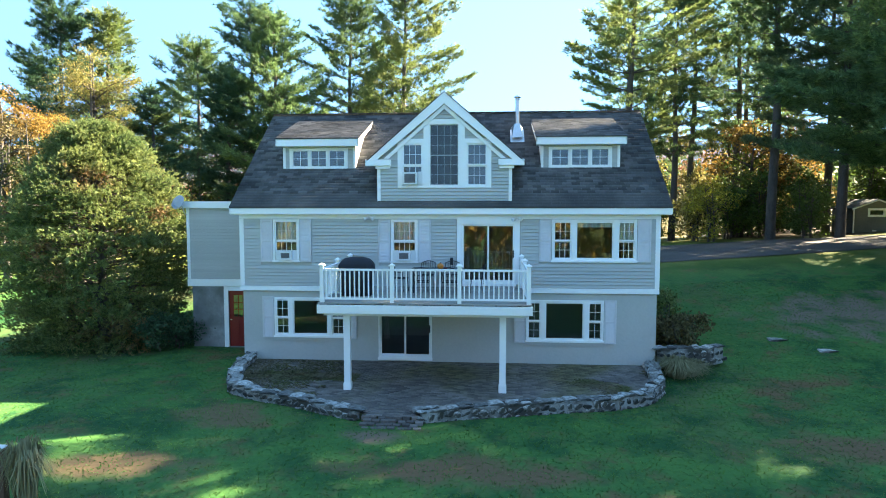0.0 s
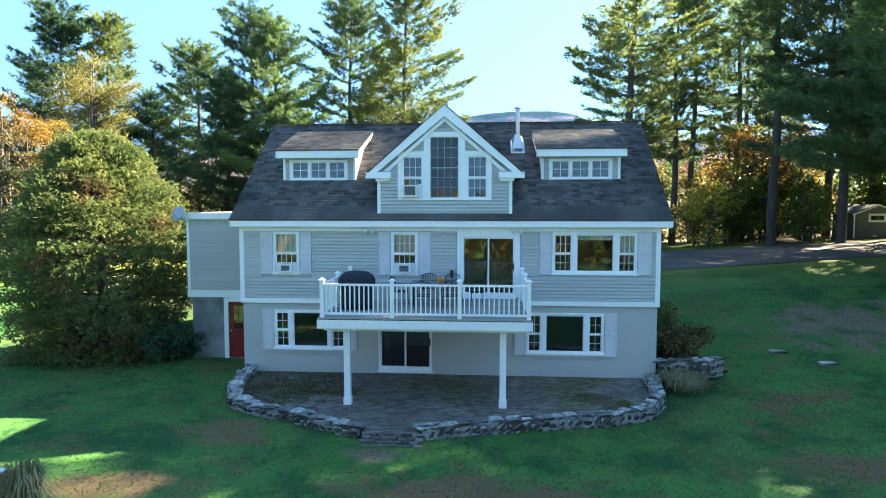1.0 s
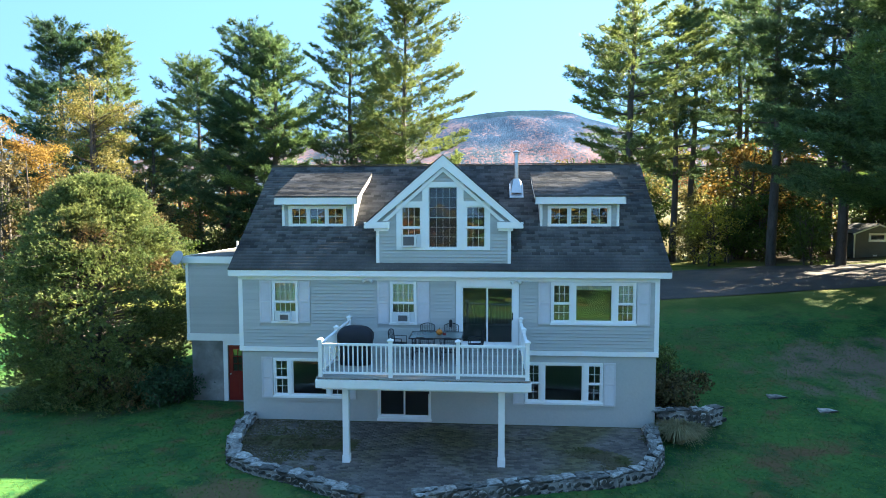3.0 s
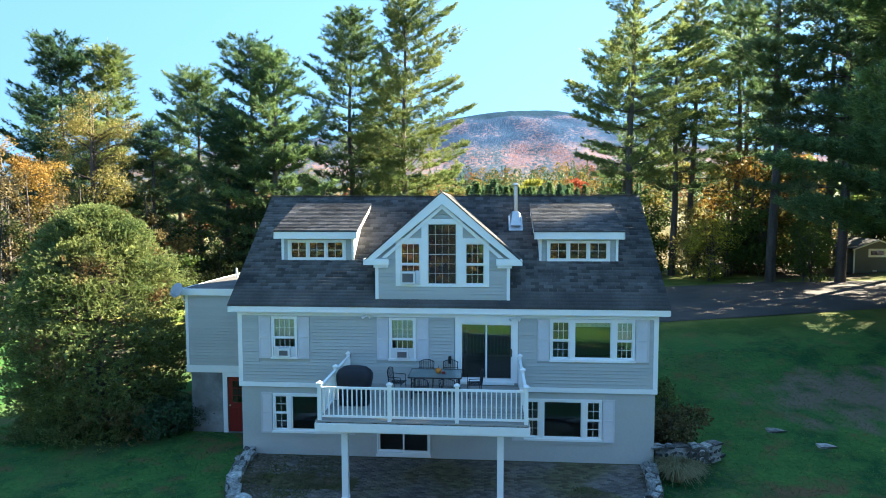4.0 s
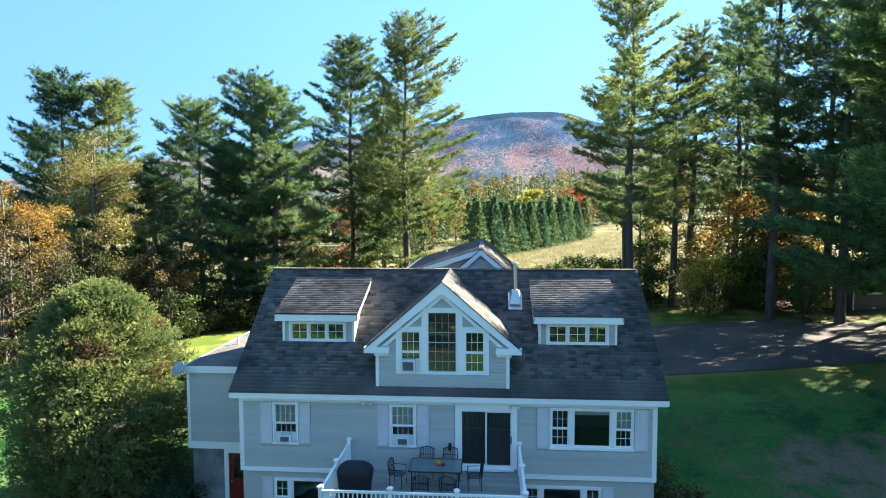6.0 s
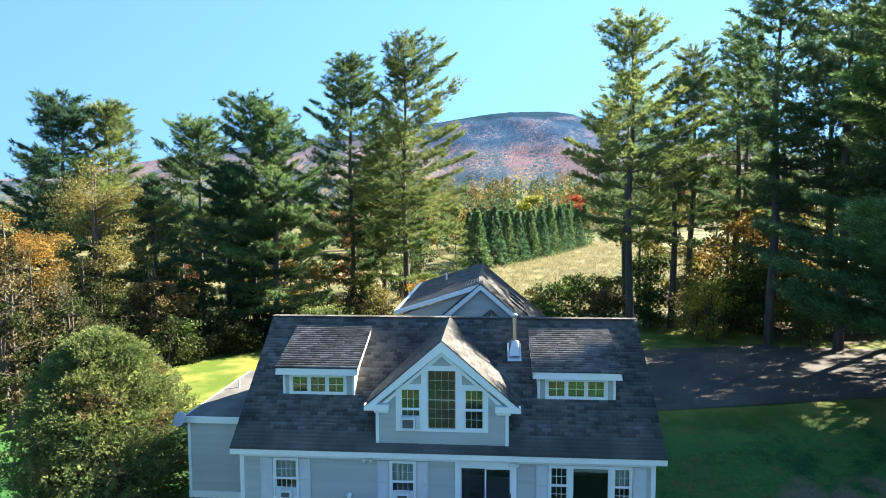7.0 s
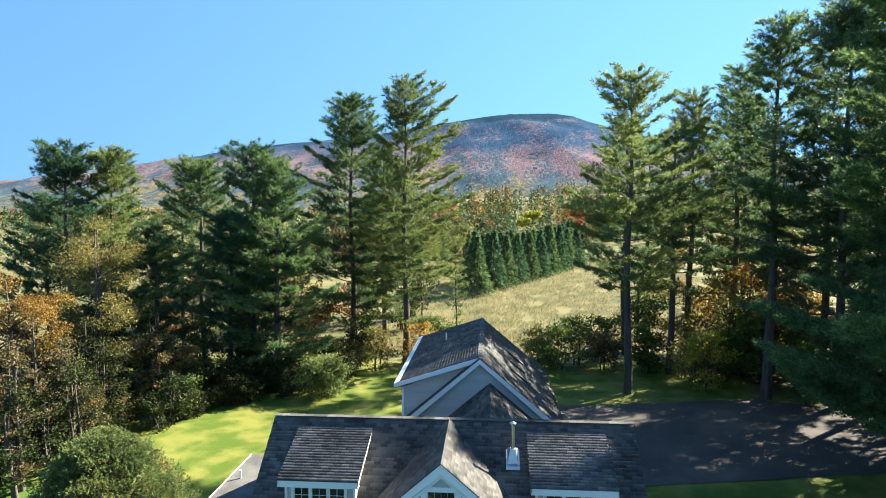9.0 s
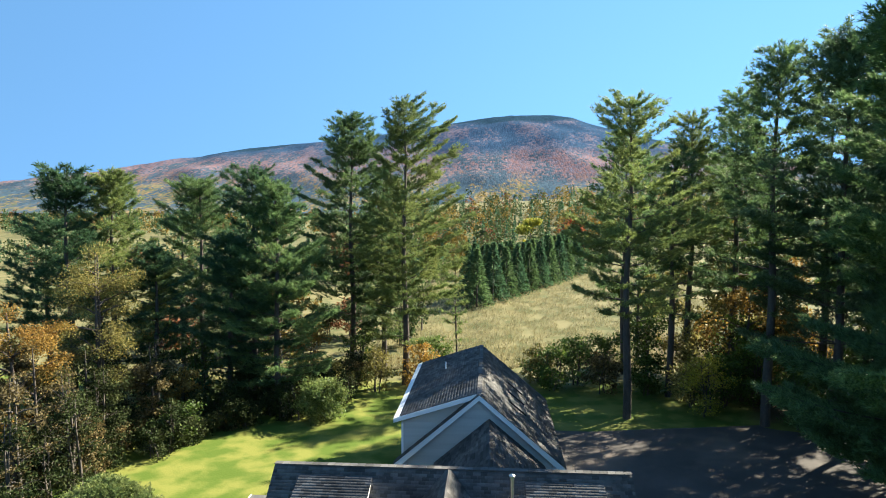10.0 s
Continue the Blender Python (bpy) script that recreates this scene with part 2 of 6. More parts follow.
def raw_mesh(name, verts, faces, material, parent=None, smooth=False):
    """A mesh straight from arrays; faces all have the same number of corners."""
    me = bpy.data.meshes.new(name)
    verts, faces = np.asarray(verts, np.float32), np.asarray(faces, np.int32)
    m, k = faces.shape
    me.vertices.add(len(verts))
    me.vertices.foreach_set("co", verts.ravel())
    me.loops.add(m * k)
    me.loops.foreach_set("vertex_index", faces.ravel())
    me.polygons.add(m)
    me.polygons.foreach_set("loop_start", np.arange(0, m * k, k, dtype=np.int32))
    me.materials.append(material)
    me.update(calc_edges=True)
    if smooth:
        me.shade_smooth()
    ob = new(name, me)
    if parent:
        ob.parent = parent
    return ob


def thing(name, label, category, at=(0, 0, 0), group="", kind=""):
    ob = new(name)
    ob.location = at
    return tagged(ob, label, category, group, kind)


def spans(lo, hi, z0, z1, openings):
    """The stretches of lo..hi that no opening takes between z0 and z1."""
    out = [(lo, hi)]
    for a, b, c, d in openings:
        if d <= z0 + 1e-4 or c >= z1 - 1e-4:
            continue
        nxt = []
        for s, e in out:
            if b <= s or a >= e:
                nxt.append((s, e))
                continue
            if a > s:
                nxt.append((s, a))
            if b < e:
                nxt.append((b, e))
        out = nxt
    return [(s, e) for s, e in out if e - s > 0.01]


def panel(bm, left, right, z0, z1, openings, y0, y1, breaks=()):
    """An upright wall in the plane of x and z, with openings; left and right give its edges at a height."""
    zs = sorted({z0, z1, *breaks, *[z for o in openings for z in o[2:] if z0 < z < z1]})
    for za, zb in zip(zs, zs[1:]):
        lo, hi = left((za + zb) / 2), right((za + zb) / 2)
        for s, e in spans(lo, hi, za, zb, openings):
            sa, sb = (left(za), left(zb)) if s == lo else (s, s)
            ea, eb = (right(za), right(zb)) if e == hi else (e, e)
            prism(bm, [(sa, za), (ea, za), (eb, zb), (sb, zb)], y0, y1)


def clapboards(parent, left, right, z0, z1, openings, y, step=0.118):
    """Lapped boards, each a wedge thicker at its lower edge."""
    k = max(1, round((z1 - z0) / step))
    step = (z1 - z0) / k
    for i in range(k):
        za, zb = z0 + i * step, z0 + (i + 1) * step
        lo, hi = left((za + zb) / 2), right((za + zb) / 2)
        for s, e in spans(lo, hi, za, zb, openings):
            sa, sb = (left(za), left(zb)) if s == lo else (s, s)
            ea, eb = (right(za), right(zb)) if e == hi else (e, e)
            if ea - sa < 0.03:
                continue
            bm = bmesh.new()
            zl = za + 0.012
            f = [bm.verts.new(p) for p in ((sa, y - 0.042, zl), (ea, y - 0.042, zl), (eb, y - 0.012, zb), (sb, y - 0.012, zb), (sa, y - 0.001, zl), (ea, y - 0.001, zl), (eb, y - 0.001, zb), (sb, y - 0.001, zb))]
            for q in ((0, 1, 2, 3), (1, 0, 4, 5), (3, 2, 6, 7), (0, 3, 7, 4), (2, 1, 5, 6)):
                bm.faces.new([f[j] for j in q])
            part("clapboard", bm, SIDING, parent)


def const(v):
    return lambda z: v


def pane_grid(parent, x0, x1, z0, z1, y, cols, rows, sash=0.045, bar=0.014):
    """One sash: its frame, its pane and its glazing bars."""
    bm = bmesh.new()
    panel(bm, const(x0), const(x1), z0, z1, [(x0 + sash, x1 - sash, z0 + sash, z1 - sash)], y - 0.02, y + 0.03)
    part("sash", bm, TRIM, parent)
    p = boxpart("pane", (x0 + sash - 0.005, x1 - sash + 0.005, y + 0.004, y + 0.010, z0 + sash - 0.005, z1 - sash + 0.005), GLASS, parent)
    p.visible_shadow = False
    a, b, c, d = x0 + sash, x1 - sash, z0 + sash, z1 - sash
    for i in range(1, cols):
        x = a + (b - a) * i / cols
        boxpart("glazing_bar", (x - bar / 2, x + bar / 2, y - 0.012, y + 0.002, c, d), TRIM, parent)
    for i in range(1, rows):
        z = c + (d - c) * i / rows
        boxpart("glazing_bar", (a, b, y - 0.014, y + 0.000, z - bar / 2, z + bar / 2), TRIM, parent)


def window(parent, x0, x1, z0, z1, y, lights, casing=0.075, label="white-framed window", sill=True):
    """A cased window; lights are (x0, x1, z0, z1, cols, rows, set back)."""
    bm = bmesh.new()
    panel(bm, const(x0), const(x1), z0, z1, [l[:4] for l in lights], y - 0.045, y + 0.06)
    w = part("window", bm, TRIM, parent, label)
    if sill:
        boxpart("sill", (x0 - 0.02, x1 + 0.02, y - 0.085, y - 0.046, z0 - 0.02, z0 + 0.045), TRIM, w)
    for a, b, c, d, cols, rows, back in lights:
        pane_grid(w, a, b, c, d, y + back, cols, rows)
    return w


def double_hung(a, b, c, d, cols=3, rows=2):
    m = (c + d) / 2
    return [(a, b, m - 0.02, d, cols, rows, 0.0), (a, b, c, m - 0.021, cols, rows, 0.035)]


def shutter(parent, x0, x1, z0, z1, y):
    bm = bmesh.new()
    s = 0.055
    m = z0 + (z1 - z0) * 0.5
    holes = [(x0 + s, x1 - s, z0 + s, m - s / 2), (x0 + s, x1 - s, m + s / 2, z1 - s)]
    panel(bm, const(x0), const(x1), z0, z1, holes, y - 0.055, y - 0.020)
    sh = part("shutter", bm, SHUTTER, parent, "pale louvred shutter")
    for a, b, c, d in holes:
        bm = bmesh.new()
        k = int((d - c) / 0.05)
        rows = []
        for i in range(k):
            z = c + i * (d - c) / k
            for yy, zz in ((y - 0.048, z + 0.004), (y - 0.030, z + (d - c) / k)):
                rows.append((bm.verts.new((a, yy, zz)), bm.verts.new((b, yy, zz))))
        for p, q in zip(rows, rows[1:]):
            bm.faces.new((p[0], p[1], q[1], q[0]))
        part("louvre_panel", bm, SHUTTER, sh)
    return sh


def shingle_field(parent, origin, u, v, lu, lv, material, keep=None, tab=0.30, step=0.15, picked=None, lift=0.004):
    """Overlapping tabs over a roof plane spanned by the unit ways u (along the eave) and v (up the slope). Returns the few made as objects of their own."""
    rng = np.random.default_rng(int(abs(origin[0] * 31 + origin[1] * 7 + lu * 13)) + 5)
    o, u, v = np.array(origin, float), np.array(u, float), np.array(v, float)
    n = np.cross(u, v)
    n = n / np.linalg.norm(n)
    if n[2] < 0:
        n = -n
    singles, V = [], []
    for r in range(int(lv / step)):
        k = int(lu / tab) + 2
        shift = (r % 2) * tab / 2 + rng.uniform(-0.03, 0.03)
        for c in range(k):
            a, b = max(0, c * tab - shift), min(lu, (c + 1) * tab - shift - 0.012)
            if b - a < 0.04:
                continue
            q0, q1 = r * step, min(lv, (r + 1) * step + 0.02)
            mid = o + u * (a + b) / 2 + v * (q0 + q1) / 2
            if keep and not keep(mid):
                continue
            t = rng.uniform(0.004, 0.011) + lift
            j = rng.uniform(-0.006, 0.006)
            pts = [o + u * a + v * (q0 + j) + n * t, o + u * b + v * (q0 + j) + n * t, o + u * b + v * q1 + n * (lift + 0.003), o + u * a + v * q1 + n * (lift + 0.003),
                   o + u * a + v * (q0 + j) + n * 0.001, o + u * b + v * (q0 + j) + n * 0.001]
            if picked and picked(mid) and len(singles) < 300:
                singles.append(pts)
            else:
                V.append(pts)
    V = np.array(V).reshape(-1, 3)
    base = np.arange(len(V) // 6)[:, None, None] * 6
    F = (np.array([[0, 1, 2, 3], [4, 5, 1, 0], [4, 0, 3, 3], [1, 5, 2, 2]])[None, :2] + base).reshape(-1, 4)
    ob = raw_mesh("shingling", V, F, material, parent)
    tagged(ob, kind="stuff")
    for pts in singles:
        raw_mesh("shingle", pts, [[0, 1, 2, 3], [4, 5, 1, 0]], material, parent)
    return ob


# ---- ground ----
def step01(a, b, v):
    t = min(1.0, max(0.0, (v - a) / (b - a)))
    return t * t * (3 - 2 * t)


def ground_h(x, y):
    """The height of the land: a lawn in front, a bank up the sides of the house, a yard behind, a far meadow and a wooded rise."""
    if -6.95 < x < 7.05 and 0.08 < y < 8.6:
        return -0.12
    if -9.95 < x <= -6.95 and 2.3 < y < 8.6:
        return -0.12
    side = step01(-3, 3, x)
    right = -0.22 + 2.4 * step01(-1.0, 14, y) + 0.45 * step01(8.0, 12.0, x) * step01(-3, 3, y) * (1 - step01(3, 12, y))
    left = -0.15 + 2.0 * step01(3.0, 14, y)
    h = left + (right - left) * side
    h -= 0.016 * max(0.0, -y - 6)
    h += 0.068 * max(0.0, min(40, x - 10)) * step01(0, 14, y)
    h -= 0.03 * max(0.0, min(30, y - 20))
    h += 1.4 * step01(55, 95, y)
    h += 22 * step01(135, 420, y) * step01(-120, -20, x)
    h += 0.06 * noise.noise((x * 0.15, y * 0.15, 0)) * (1 if y < 3 or abs(x) > 9 else 0.3)
    return h


def graded(lo, hi, fine_lo, fine_hi, fine, growth):
    vals, v, s = list(np.arange(fine_lo, fine_hi + 1e-6, fine)), fine_hi, fine
    while v < hi:
        s *= growth
        v += s
        vals.append(min(v, hi))
    v, s = fine_lo, fine
    while v > lo:
        s *= growth
        v -= s
        vals.insert(0, max(v, lo))
    return vals


gx, gy = graded(-4500, 4500, -22, 30, 0.5, 1.16), graded(-2500, 4700, -18, 46, 0.5, 1.14)
gx = sorted(set(gx) | {-9.97, -9.93, -6.97, -6.93, 7.03, 7.07})
gy = sorted(set(gy) | {0.06, 0.10, 2.28, 2.32, 8.58, 8.62})
gv = [(x, y, ground_h(x, y)) for y in gy for x in gx]
gw = len(gx)
gf = [(j * gw + i, j * gw + i + 1, (j + 1) * gw + i + 1, (j + 1) * gw + i) for j in range(len(gy) - 1) for i in range(gw - 1)]


def lawn_material():
    m = mat("lawn", (0.026, 0.108, 0.030), (0.066, 0.165, 0.038), 0.85, 0.35, 7, 1.0, c=(0.105, 0.085, 0.048), patch=(0.50, 0.74), spec=0.15)
    n, l = m.node_tree.nodes, m.node_tree.links
    p = n["Principled BSDF"]
    src = p.inputs["Base Color"].links[0].from_socket
    geo, sep = n.new("ShaderNodeNewGeometry"), n.new("ShaderNodeSeparateXYZ")
    l.new(geo.outputs["Position"], sep.inputs[0])

    def grade(sock, lo, hi):
        r = n.new("ShaderNodeMapRange")
        r.interpolation_type = "SMOOTHSTEP"
        r.inputs[1].default_value, r.inputs[2].default_value = lo, hi
        l.new(sock, r.inputs[0])
        return r.outputs[0]

    def mix(fac, a, b):
        x = n.new("ShaderNodeMix")
        x.data_type = "RGBA"
        l.new(fac, x.inputs[0])
        l.new(a, x.inputs[6])
        if hasattr(b, "links"):
            l.new(b, x.inputs[7])
        else:
            x.inputs[7].default_value = (*b, 1)
        return x.outputs[2]

    wob = n.new("ShaderNodeTexNoise")
    wob.inputs["Scale"].default_value, wob.inputs["Detail"].default_value = 0.12, 6
    l.new(geo.outputs["Position"], wob.inputs["Vector"])
    yy = n.new("ShaderNodeMath")
    yy.operation = "MULTIPLY_ADD"
    yy.inputs[1].default_value = 14.0
    l.new(wob.outputs[0], yy.inputs[0])
    l.new(sep.outputs["Y"], yy.inputs[2])
    # tufts, thin places and litter in the front lawn
    for size, depth, lo, hi, tone in ((1.1, 12, 0.52, 0.68, (0.125, 0.092, 0.042)), (0.4, 8, 0.46, 0.62, (0.012, 0.070, 0.022)), (2.6, 9, 0.54, 0.70, (0.095, 0.17, 0.040)), (0.28, 12, 0.53, 0.66, (0.150, 0.088, 0.045))):
        nz = n.new("ShaderNodeTexNoise")
        nz.inputs["Scale"].default_value, nz.inputs["Detail"].default_value, nz.inputs["Roughness"].default_value = size, depth, 0.72
        l.new(geo.outputs["Position"], nz.inputs["Vector"])
        src = mix(grade(nz.outputs[0], lo, hi), src, tone)
    # the mown back lawn is a fresher green, the meadow beyond is straw-coloured, the woods' floor is leaf litter
    fresh = grade(sep.outputs["Y"], 9, 14)
    mown = n.new("ShaderNodeTexNoise")
    mown.inputs["Scale"].default_value, mown.inputs["Detail"].default_value = 0.45, 10
    l.new(geo.outputs["Position"], mown.inputs["Vector"])
    turf = n.new("ShaderNodeMix")
    turf.data_type = "RGBA"
    turf.inputs[6].default_value, turf.inputs[7].default_value = (0.070, 0.108, 0.016, 1), (0.165, 0.170, 0.040, 1)
    l.new(grade(mown.outputs[0], 0.38, 0.64), turf.inputs[0])
    col = mix(fresh, src, turf.outputs[2])
    tall = n.new("ShaderNodeTexNoise")
    tall.inputs["Scale"].default_value, tall.inputs["Detail"].default_value = 0.30, 9
    l.new(geo.outputs["Position"], tall.inputs["Vector"])
    straw = n.new("ShaderNodeMix")
    straw.data_type = "RGBA"
    straw.inputs[6].default_value, straw.inputs[7].default_value = (0.065, 0.075, 0.026, 1), (0.18, 0.155, 0.075, 1)
    l.new(grade(tall.outputs[0], 0.28, 0.68), straw.inputs[0])
    col = mix(grade(yy.outputs[0], 48, 54), col, straw.outputs[2])
    xx = n.new("ShaderNodeMath")
    xx.operation = "MULTIPLY_ADD"
    xx.inputs[1].default_value = 10.0
    l.new(wob.outputs[0], xx.inputs[0])
    l.new(sep.outputs["X"], xx.inputs[2])
    wood = n.new("ShaderNodeMath")
    wood.operation = "MULTIPLY"
    l.new(grade(xx.outputs[0], 27, 30), wood.inputs[0])
    l.new(grade(yy.outputs[0], 34, 37), wood.inputs[1])
    near = n.new("ShaderNodeMath")
    near.operation = "MULTIPLY"
    l.new(wood.outputs[0], near.inputs[0])
    l.new(grade(yy.outputs[0], 74, 66), near.inputs[1])
    col = mix(near.outputs[0], col, (0.07, 0.05, 0.03))
    # bare earth worn into the bank and below the patio
    for px, py, sx, sy, soil in ((17.0, 4.5, 6.0, 3.0, (0.17, 0.125, 0.09)), (-5.6, -5.2, 2.2, 1.3, (0.145, 0.098, 0.050)), (1.2, -8.2, 4.0, 1.0, (0.150, 0.090, 0.048)), (-0.9, -6.5, 1.3, 0.6, (0.160, 0.115, 0.080)), (11.0, -6.5, 3.6, 1.6, (0.150, 0.090, 0.048)), (-6.5, -8.6, 2.6, 1.0, (0.145, 0.098, 0.050)), (16.0, -5.0, 3.0, 1.4, (0.145, 0.090, 0.052))):
        sub_, mul, ln = n.new("ShaderNodeVectorMath"), n.new("ShaderNodeVectorMath"), n.new("ShaderNodeVectorMath")
        sub_.operation, mul.operation, ln.operation = "SUBTRACT", "MULTIPLY", "LENGTH"
        sub_.inputs[1].default_value, mul.inputs[1].default_value = (px, py, 0), (1 / sx, 1 / sy, 0)
        l.new(geo.outputs["Position"], sub_.inputs[0])
        l.new(sub_.outputs[0], mul.inputs[0])
        l.new(mul.outputs[0], ln.inputs[0])
        rag = n.new("ShaderNodeTexNoise")
        rag.inputs["Scale"].default_value, rag.inputs["Detail"].default_value = 0.9, 8
        l.new(geo.outputs["Position"], rag.inputs["Vector"])
        ad = n.new("ShaderNodeMath")
        ad.operation = "MULTIPLY_ADD"
        ad.inputs[1].default_value = 2.2
        l.new(rag.outputs[0], ad.inputs[0])
        l.new(ln.outputs["Value"], ad.inputs[2])
        col = mix(grade(ad.outputs[0], 2.0, 1.35), col, soil)
    l.new(col, p.inputs["Base Color"])
    return m


LAWN = lawn_material()
ground = raw_mesh("ground", gv, gf, LAWN, smooth=True)
tagged(ground, "mown green lawn with worn brown patches, meadow beyond", "ground", kind="structure")


def sheet(name, rows, lift, material, label, category):
    """A strip laid on the land: rows of (y, x from, x to)."""
    cols, V = 24, []
    for y, a, b in rows:
        for i in range(cols + 1):
            x = a + (b - a) * i / cols
            V.append((x, y, ground_h(x, y) + lift))
    F = [(j * (cols + 1) + i, j * (cols + 1) + i + 1, (j + 1) * (cols + 1) + i + 1, (j + 1) * (cols + 1) + i) for j in range(len(rows) - 1) for i in range(cols)]
    return tagged(raw_mesh(name, V, F, material, smooth=True), label, category, kind="structure")


drive_rows = []
for i in range(61):
    y = 13.6 + i * 0.25
    wob = 0.5 * noise.noise((y * 0.3, 3, 0))
    drive_rows.append((y, 6.2 + wob * 0.4, 9 + 33 * step01(13.4, 15.2, y) * (1 - 0.58 * step01(20, 28.4, y)) + wob))
sheet("road", drive_rows, 0.025, ASPHALT, "worn grey gravel and asphalt driveway beside the garage", "driveway")

# ---- house ----
house = thing("house", "grey clapboard house with white trim and dark shingle roof", "house")
XL, XR, EY, EZ, RY, RZ = -7.08, 7.14, -0.27, 5.30, 4.34, 9.08
SL = (RZ - EZ) / (RY - EY)
BACK = 2 * RY


def roof_z(y):
    return EZ + SL * (y - EY)


W1, W2 = (-5.91, -5.00, 3.42, 4.88), (-1.81, -0.89, 3.42, 4.88)
W3 = (3.62, 6.40, 3.48, 4.89)
DOOR = (0.58, 2.42, 2.70, 4.80)
upper_open = [W1, W2, W3, DOOR]
bm = bmesh.new()
panel(bm, const(XL), const(XR), 2.40, 5.02, upper_open, 0.0, 0.16)
upper_wall = part("front_wall", bm, SIDING, house)
LWL, LWR, LSD = (-5.92, -3.42, 0.80, 2.17), (2.79, 5.37, 0.76, 2.17), (-2.26, -0.41, 0.08, 2.12)
bm = bmesh.new()
panel(bm, const(XL + 0.05), const(XR - 0.05), -0.5, 2.40, [LWL, LWR, LSD], 0.03, 0.23)
lower_wall = part("basement_wall", bm, BLOCK, house, "grey painted masonry basement wall")
# other outside walls, gable ends and back
for x0, x1 in ((XL, XL + 0.16), (XR - 0.16, XR)):
    bm = bmesh.new()
    v = [(0.165, -0.5), (BACK - 0.02, -0.5), (BACK - 0.02, 5.0), (RY, RZ - 0.25), (0.165, 5.0)]
    a, b = [bm.verts.new((x0, y, z)) for y, z in v], [bm.verts.new((x1, y, z)) for y, z in v]
    bm.faces.new(a)
    bm.faces.new(b[::-1])
    for i in range(5):
        bm.faces.new((a[(i + 1) % 5], a[i], b[i], b[(i + 1) % 5]))
    part("side_wall", bm, SIDING, house)
boxpart("back_wall", (XL + 0.16, XR - 0.16, BACK - 0.18, BACK - 0.02, -0.5, 5.0), SIDING, house)
boxpart("storey_floor", (XL + 0.17, XR - 0.17, 0.24, BACK - 0.2, 2.42, 2.66), INTERIOR, house)
boxpart("storey_ceiling", (XL + 0.17, XR - 0.17, 0.17, BACK - 0.2, 5.03, 5.10), INTERIOR, house)
boxpart("partition", (XL + 0.17, XR - 0.17, 4.2, 4.3, 2.67, 5.02), INTERIOR, house)
boxpart("partition", (XL + 0.17, XR - 0.17, 4.2, 4.3, -0.4, 2.41), INTERIOR, house)
boxpart("basement_floor", (XL + 0.17, XR - 0.17, 0.24, BACK - 0.2, -0.10, 0.02), INTERIOR, house)

# trim on the front
boxpart("corner_board", (XL - 0.02, XL + 0.13, -0.035, -0.001, 2.58, 4.90), TRIM, house)
boxpart("corner_board", (XR - 0.13, XR + 0.02, -0.035, -0.001, 2.58, 4.90), TRIM, house)
boxpart("band_board", (XL - 0.02, XR + 0.02, -0.05, -0.001, 2.41, 2.575), TRIM, house, bevel=0.006)
boxpart("frieze_board", (XL - 0.02, XR + 0.02, -0.045, -0.001, 4.905, 5.035), TRIM, house)
boxpart("soffit", (XL - 0.26, XR + 0.30, EY + 0.04, 0.02, 5.04, 5.065), TRIM, house)
boxpart("fascia", (XL - 0.28, XR + 0.32, EY, EY + 0.035, 5.06, EZ - 0.012), TRIM, house, "white eaves fascia", bevel=0.006)
clapboards(upper_wall, const(XL + 0.13), const(XR - 0.13), 2.58, 4.905, [(-6.36, -4.56, 3.36, 4.905), (-2.24, -0.44, 3.36, 4.905), (3.19, 6.87, 3.42, 4.905), (0.42, 2.58, 2.58, 4.905)], 0.0)
# main roof
bm = bmesh.new()
XA, XB = XL - 0.27, XR + 0.33
slab(bm, [(XA, EY - 0.015, EZ - 0.012), (XB, EY - 0.015, EZ - 0.012), (XB, RY, RZ), (XA, RY, RZ)], 0.03)
slab(bm, [(XA, RY, RZ), (XB, RY, RZ), (XB, BACK - EY, EZ), (XA, BACK - EY, EZ)], 0.13)
roof = part("roof", bm, SHINGLE, house, "dark asphalt shingle roof")
bm = bmesh.new()
for i in range(46):
    x = XA + i * (XB - XA) / 46
    prism(bm, [(x, RZ + 0.015), (x + 0.31, RZ + 0.028), (x + 0.31, RZ + 0.045), (x, RZ + 0.035)], RY - 0.14, RY + 0.14)
part("ridge_cap", bm, SHINGLE, house, kind="stuff")
for sx in (XA, XB - 0.02):
    bm = bmesh.new()
    slab(bm, [(sx, EY, EZ - 0.015), (sx + 0.02, EY, EZ - 0.015), (sx + 0.02, RY, RZ - 0.006), (sx, RY, RZ - 0.006)], 0.2)
    part("rake_board", bm, TRIM, house)


# centre gable
GX, GS = 0.02, 0.872
GZ = 9.10


def g_left(z):
    return max(-2.25, GX - (GZ - 0.16 - z) / GS)


def g_right(z):
    return min(2.27, GX + (GZ - 0.16 - z) / GS)


GC, GLW, GRW = (-0.47, 0.49, 6.03, 8.06), (-1.40, -0.72, 6.02, 7.42), (0.78, 1.44, 6.02, 7.42)
bm = bmesh.new()
panel(bm, g_left, g_right, 5.40, 8.70, [(-1.55, 1.58, 5.97, 7.55), (-0.66, 0.68, 7.55, 8.20)], -0.005, 0.14, breaks=(GZ - 0.16 - GS * 2.25,))
gable_wall = part("gable_wall", bm, SIDING, house)
clapboards(gable_wall, lambda z: g_left(z) + 0.10 if z < 6.6 else g_left(z) + 0.02, lambda z: g_right(z) - 0.10 if z < 6.6 else g_right(z) - 0.02, 5.46, 8.72, [(-1.56, 1.59, 5.94, 7.59), (-0.68, 0.70, 7.55, 8.24)], -0.005)
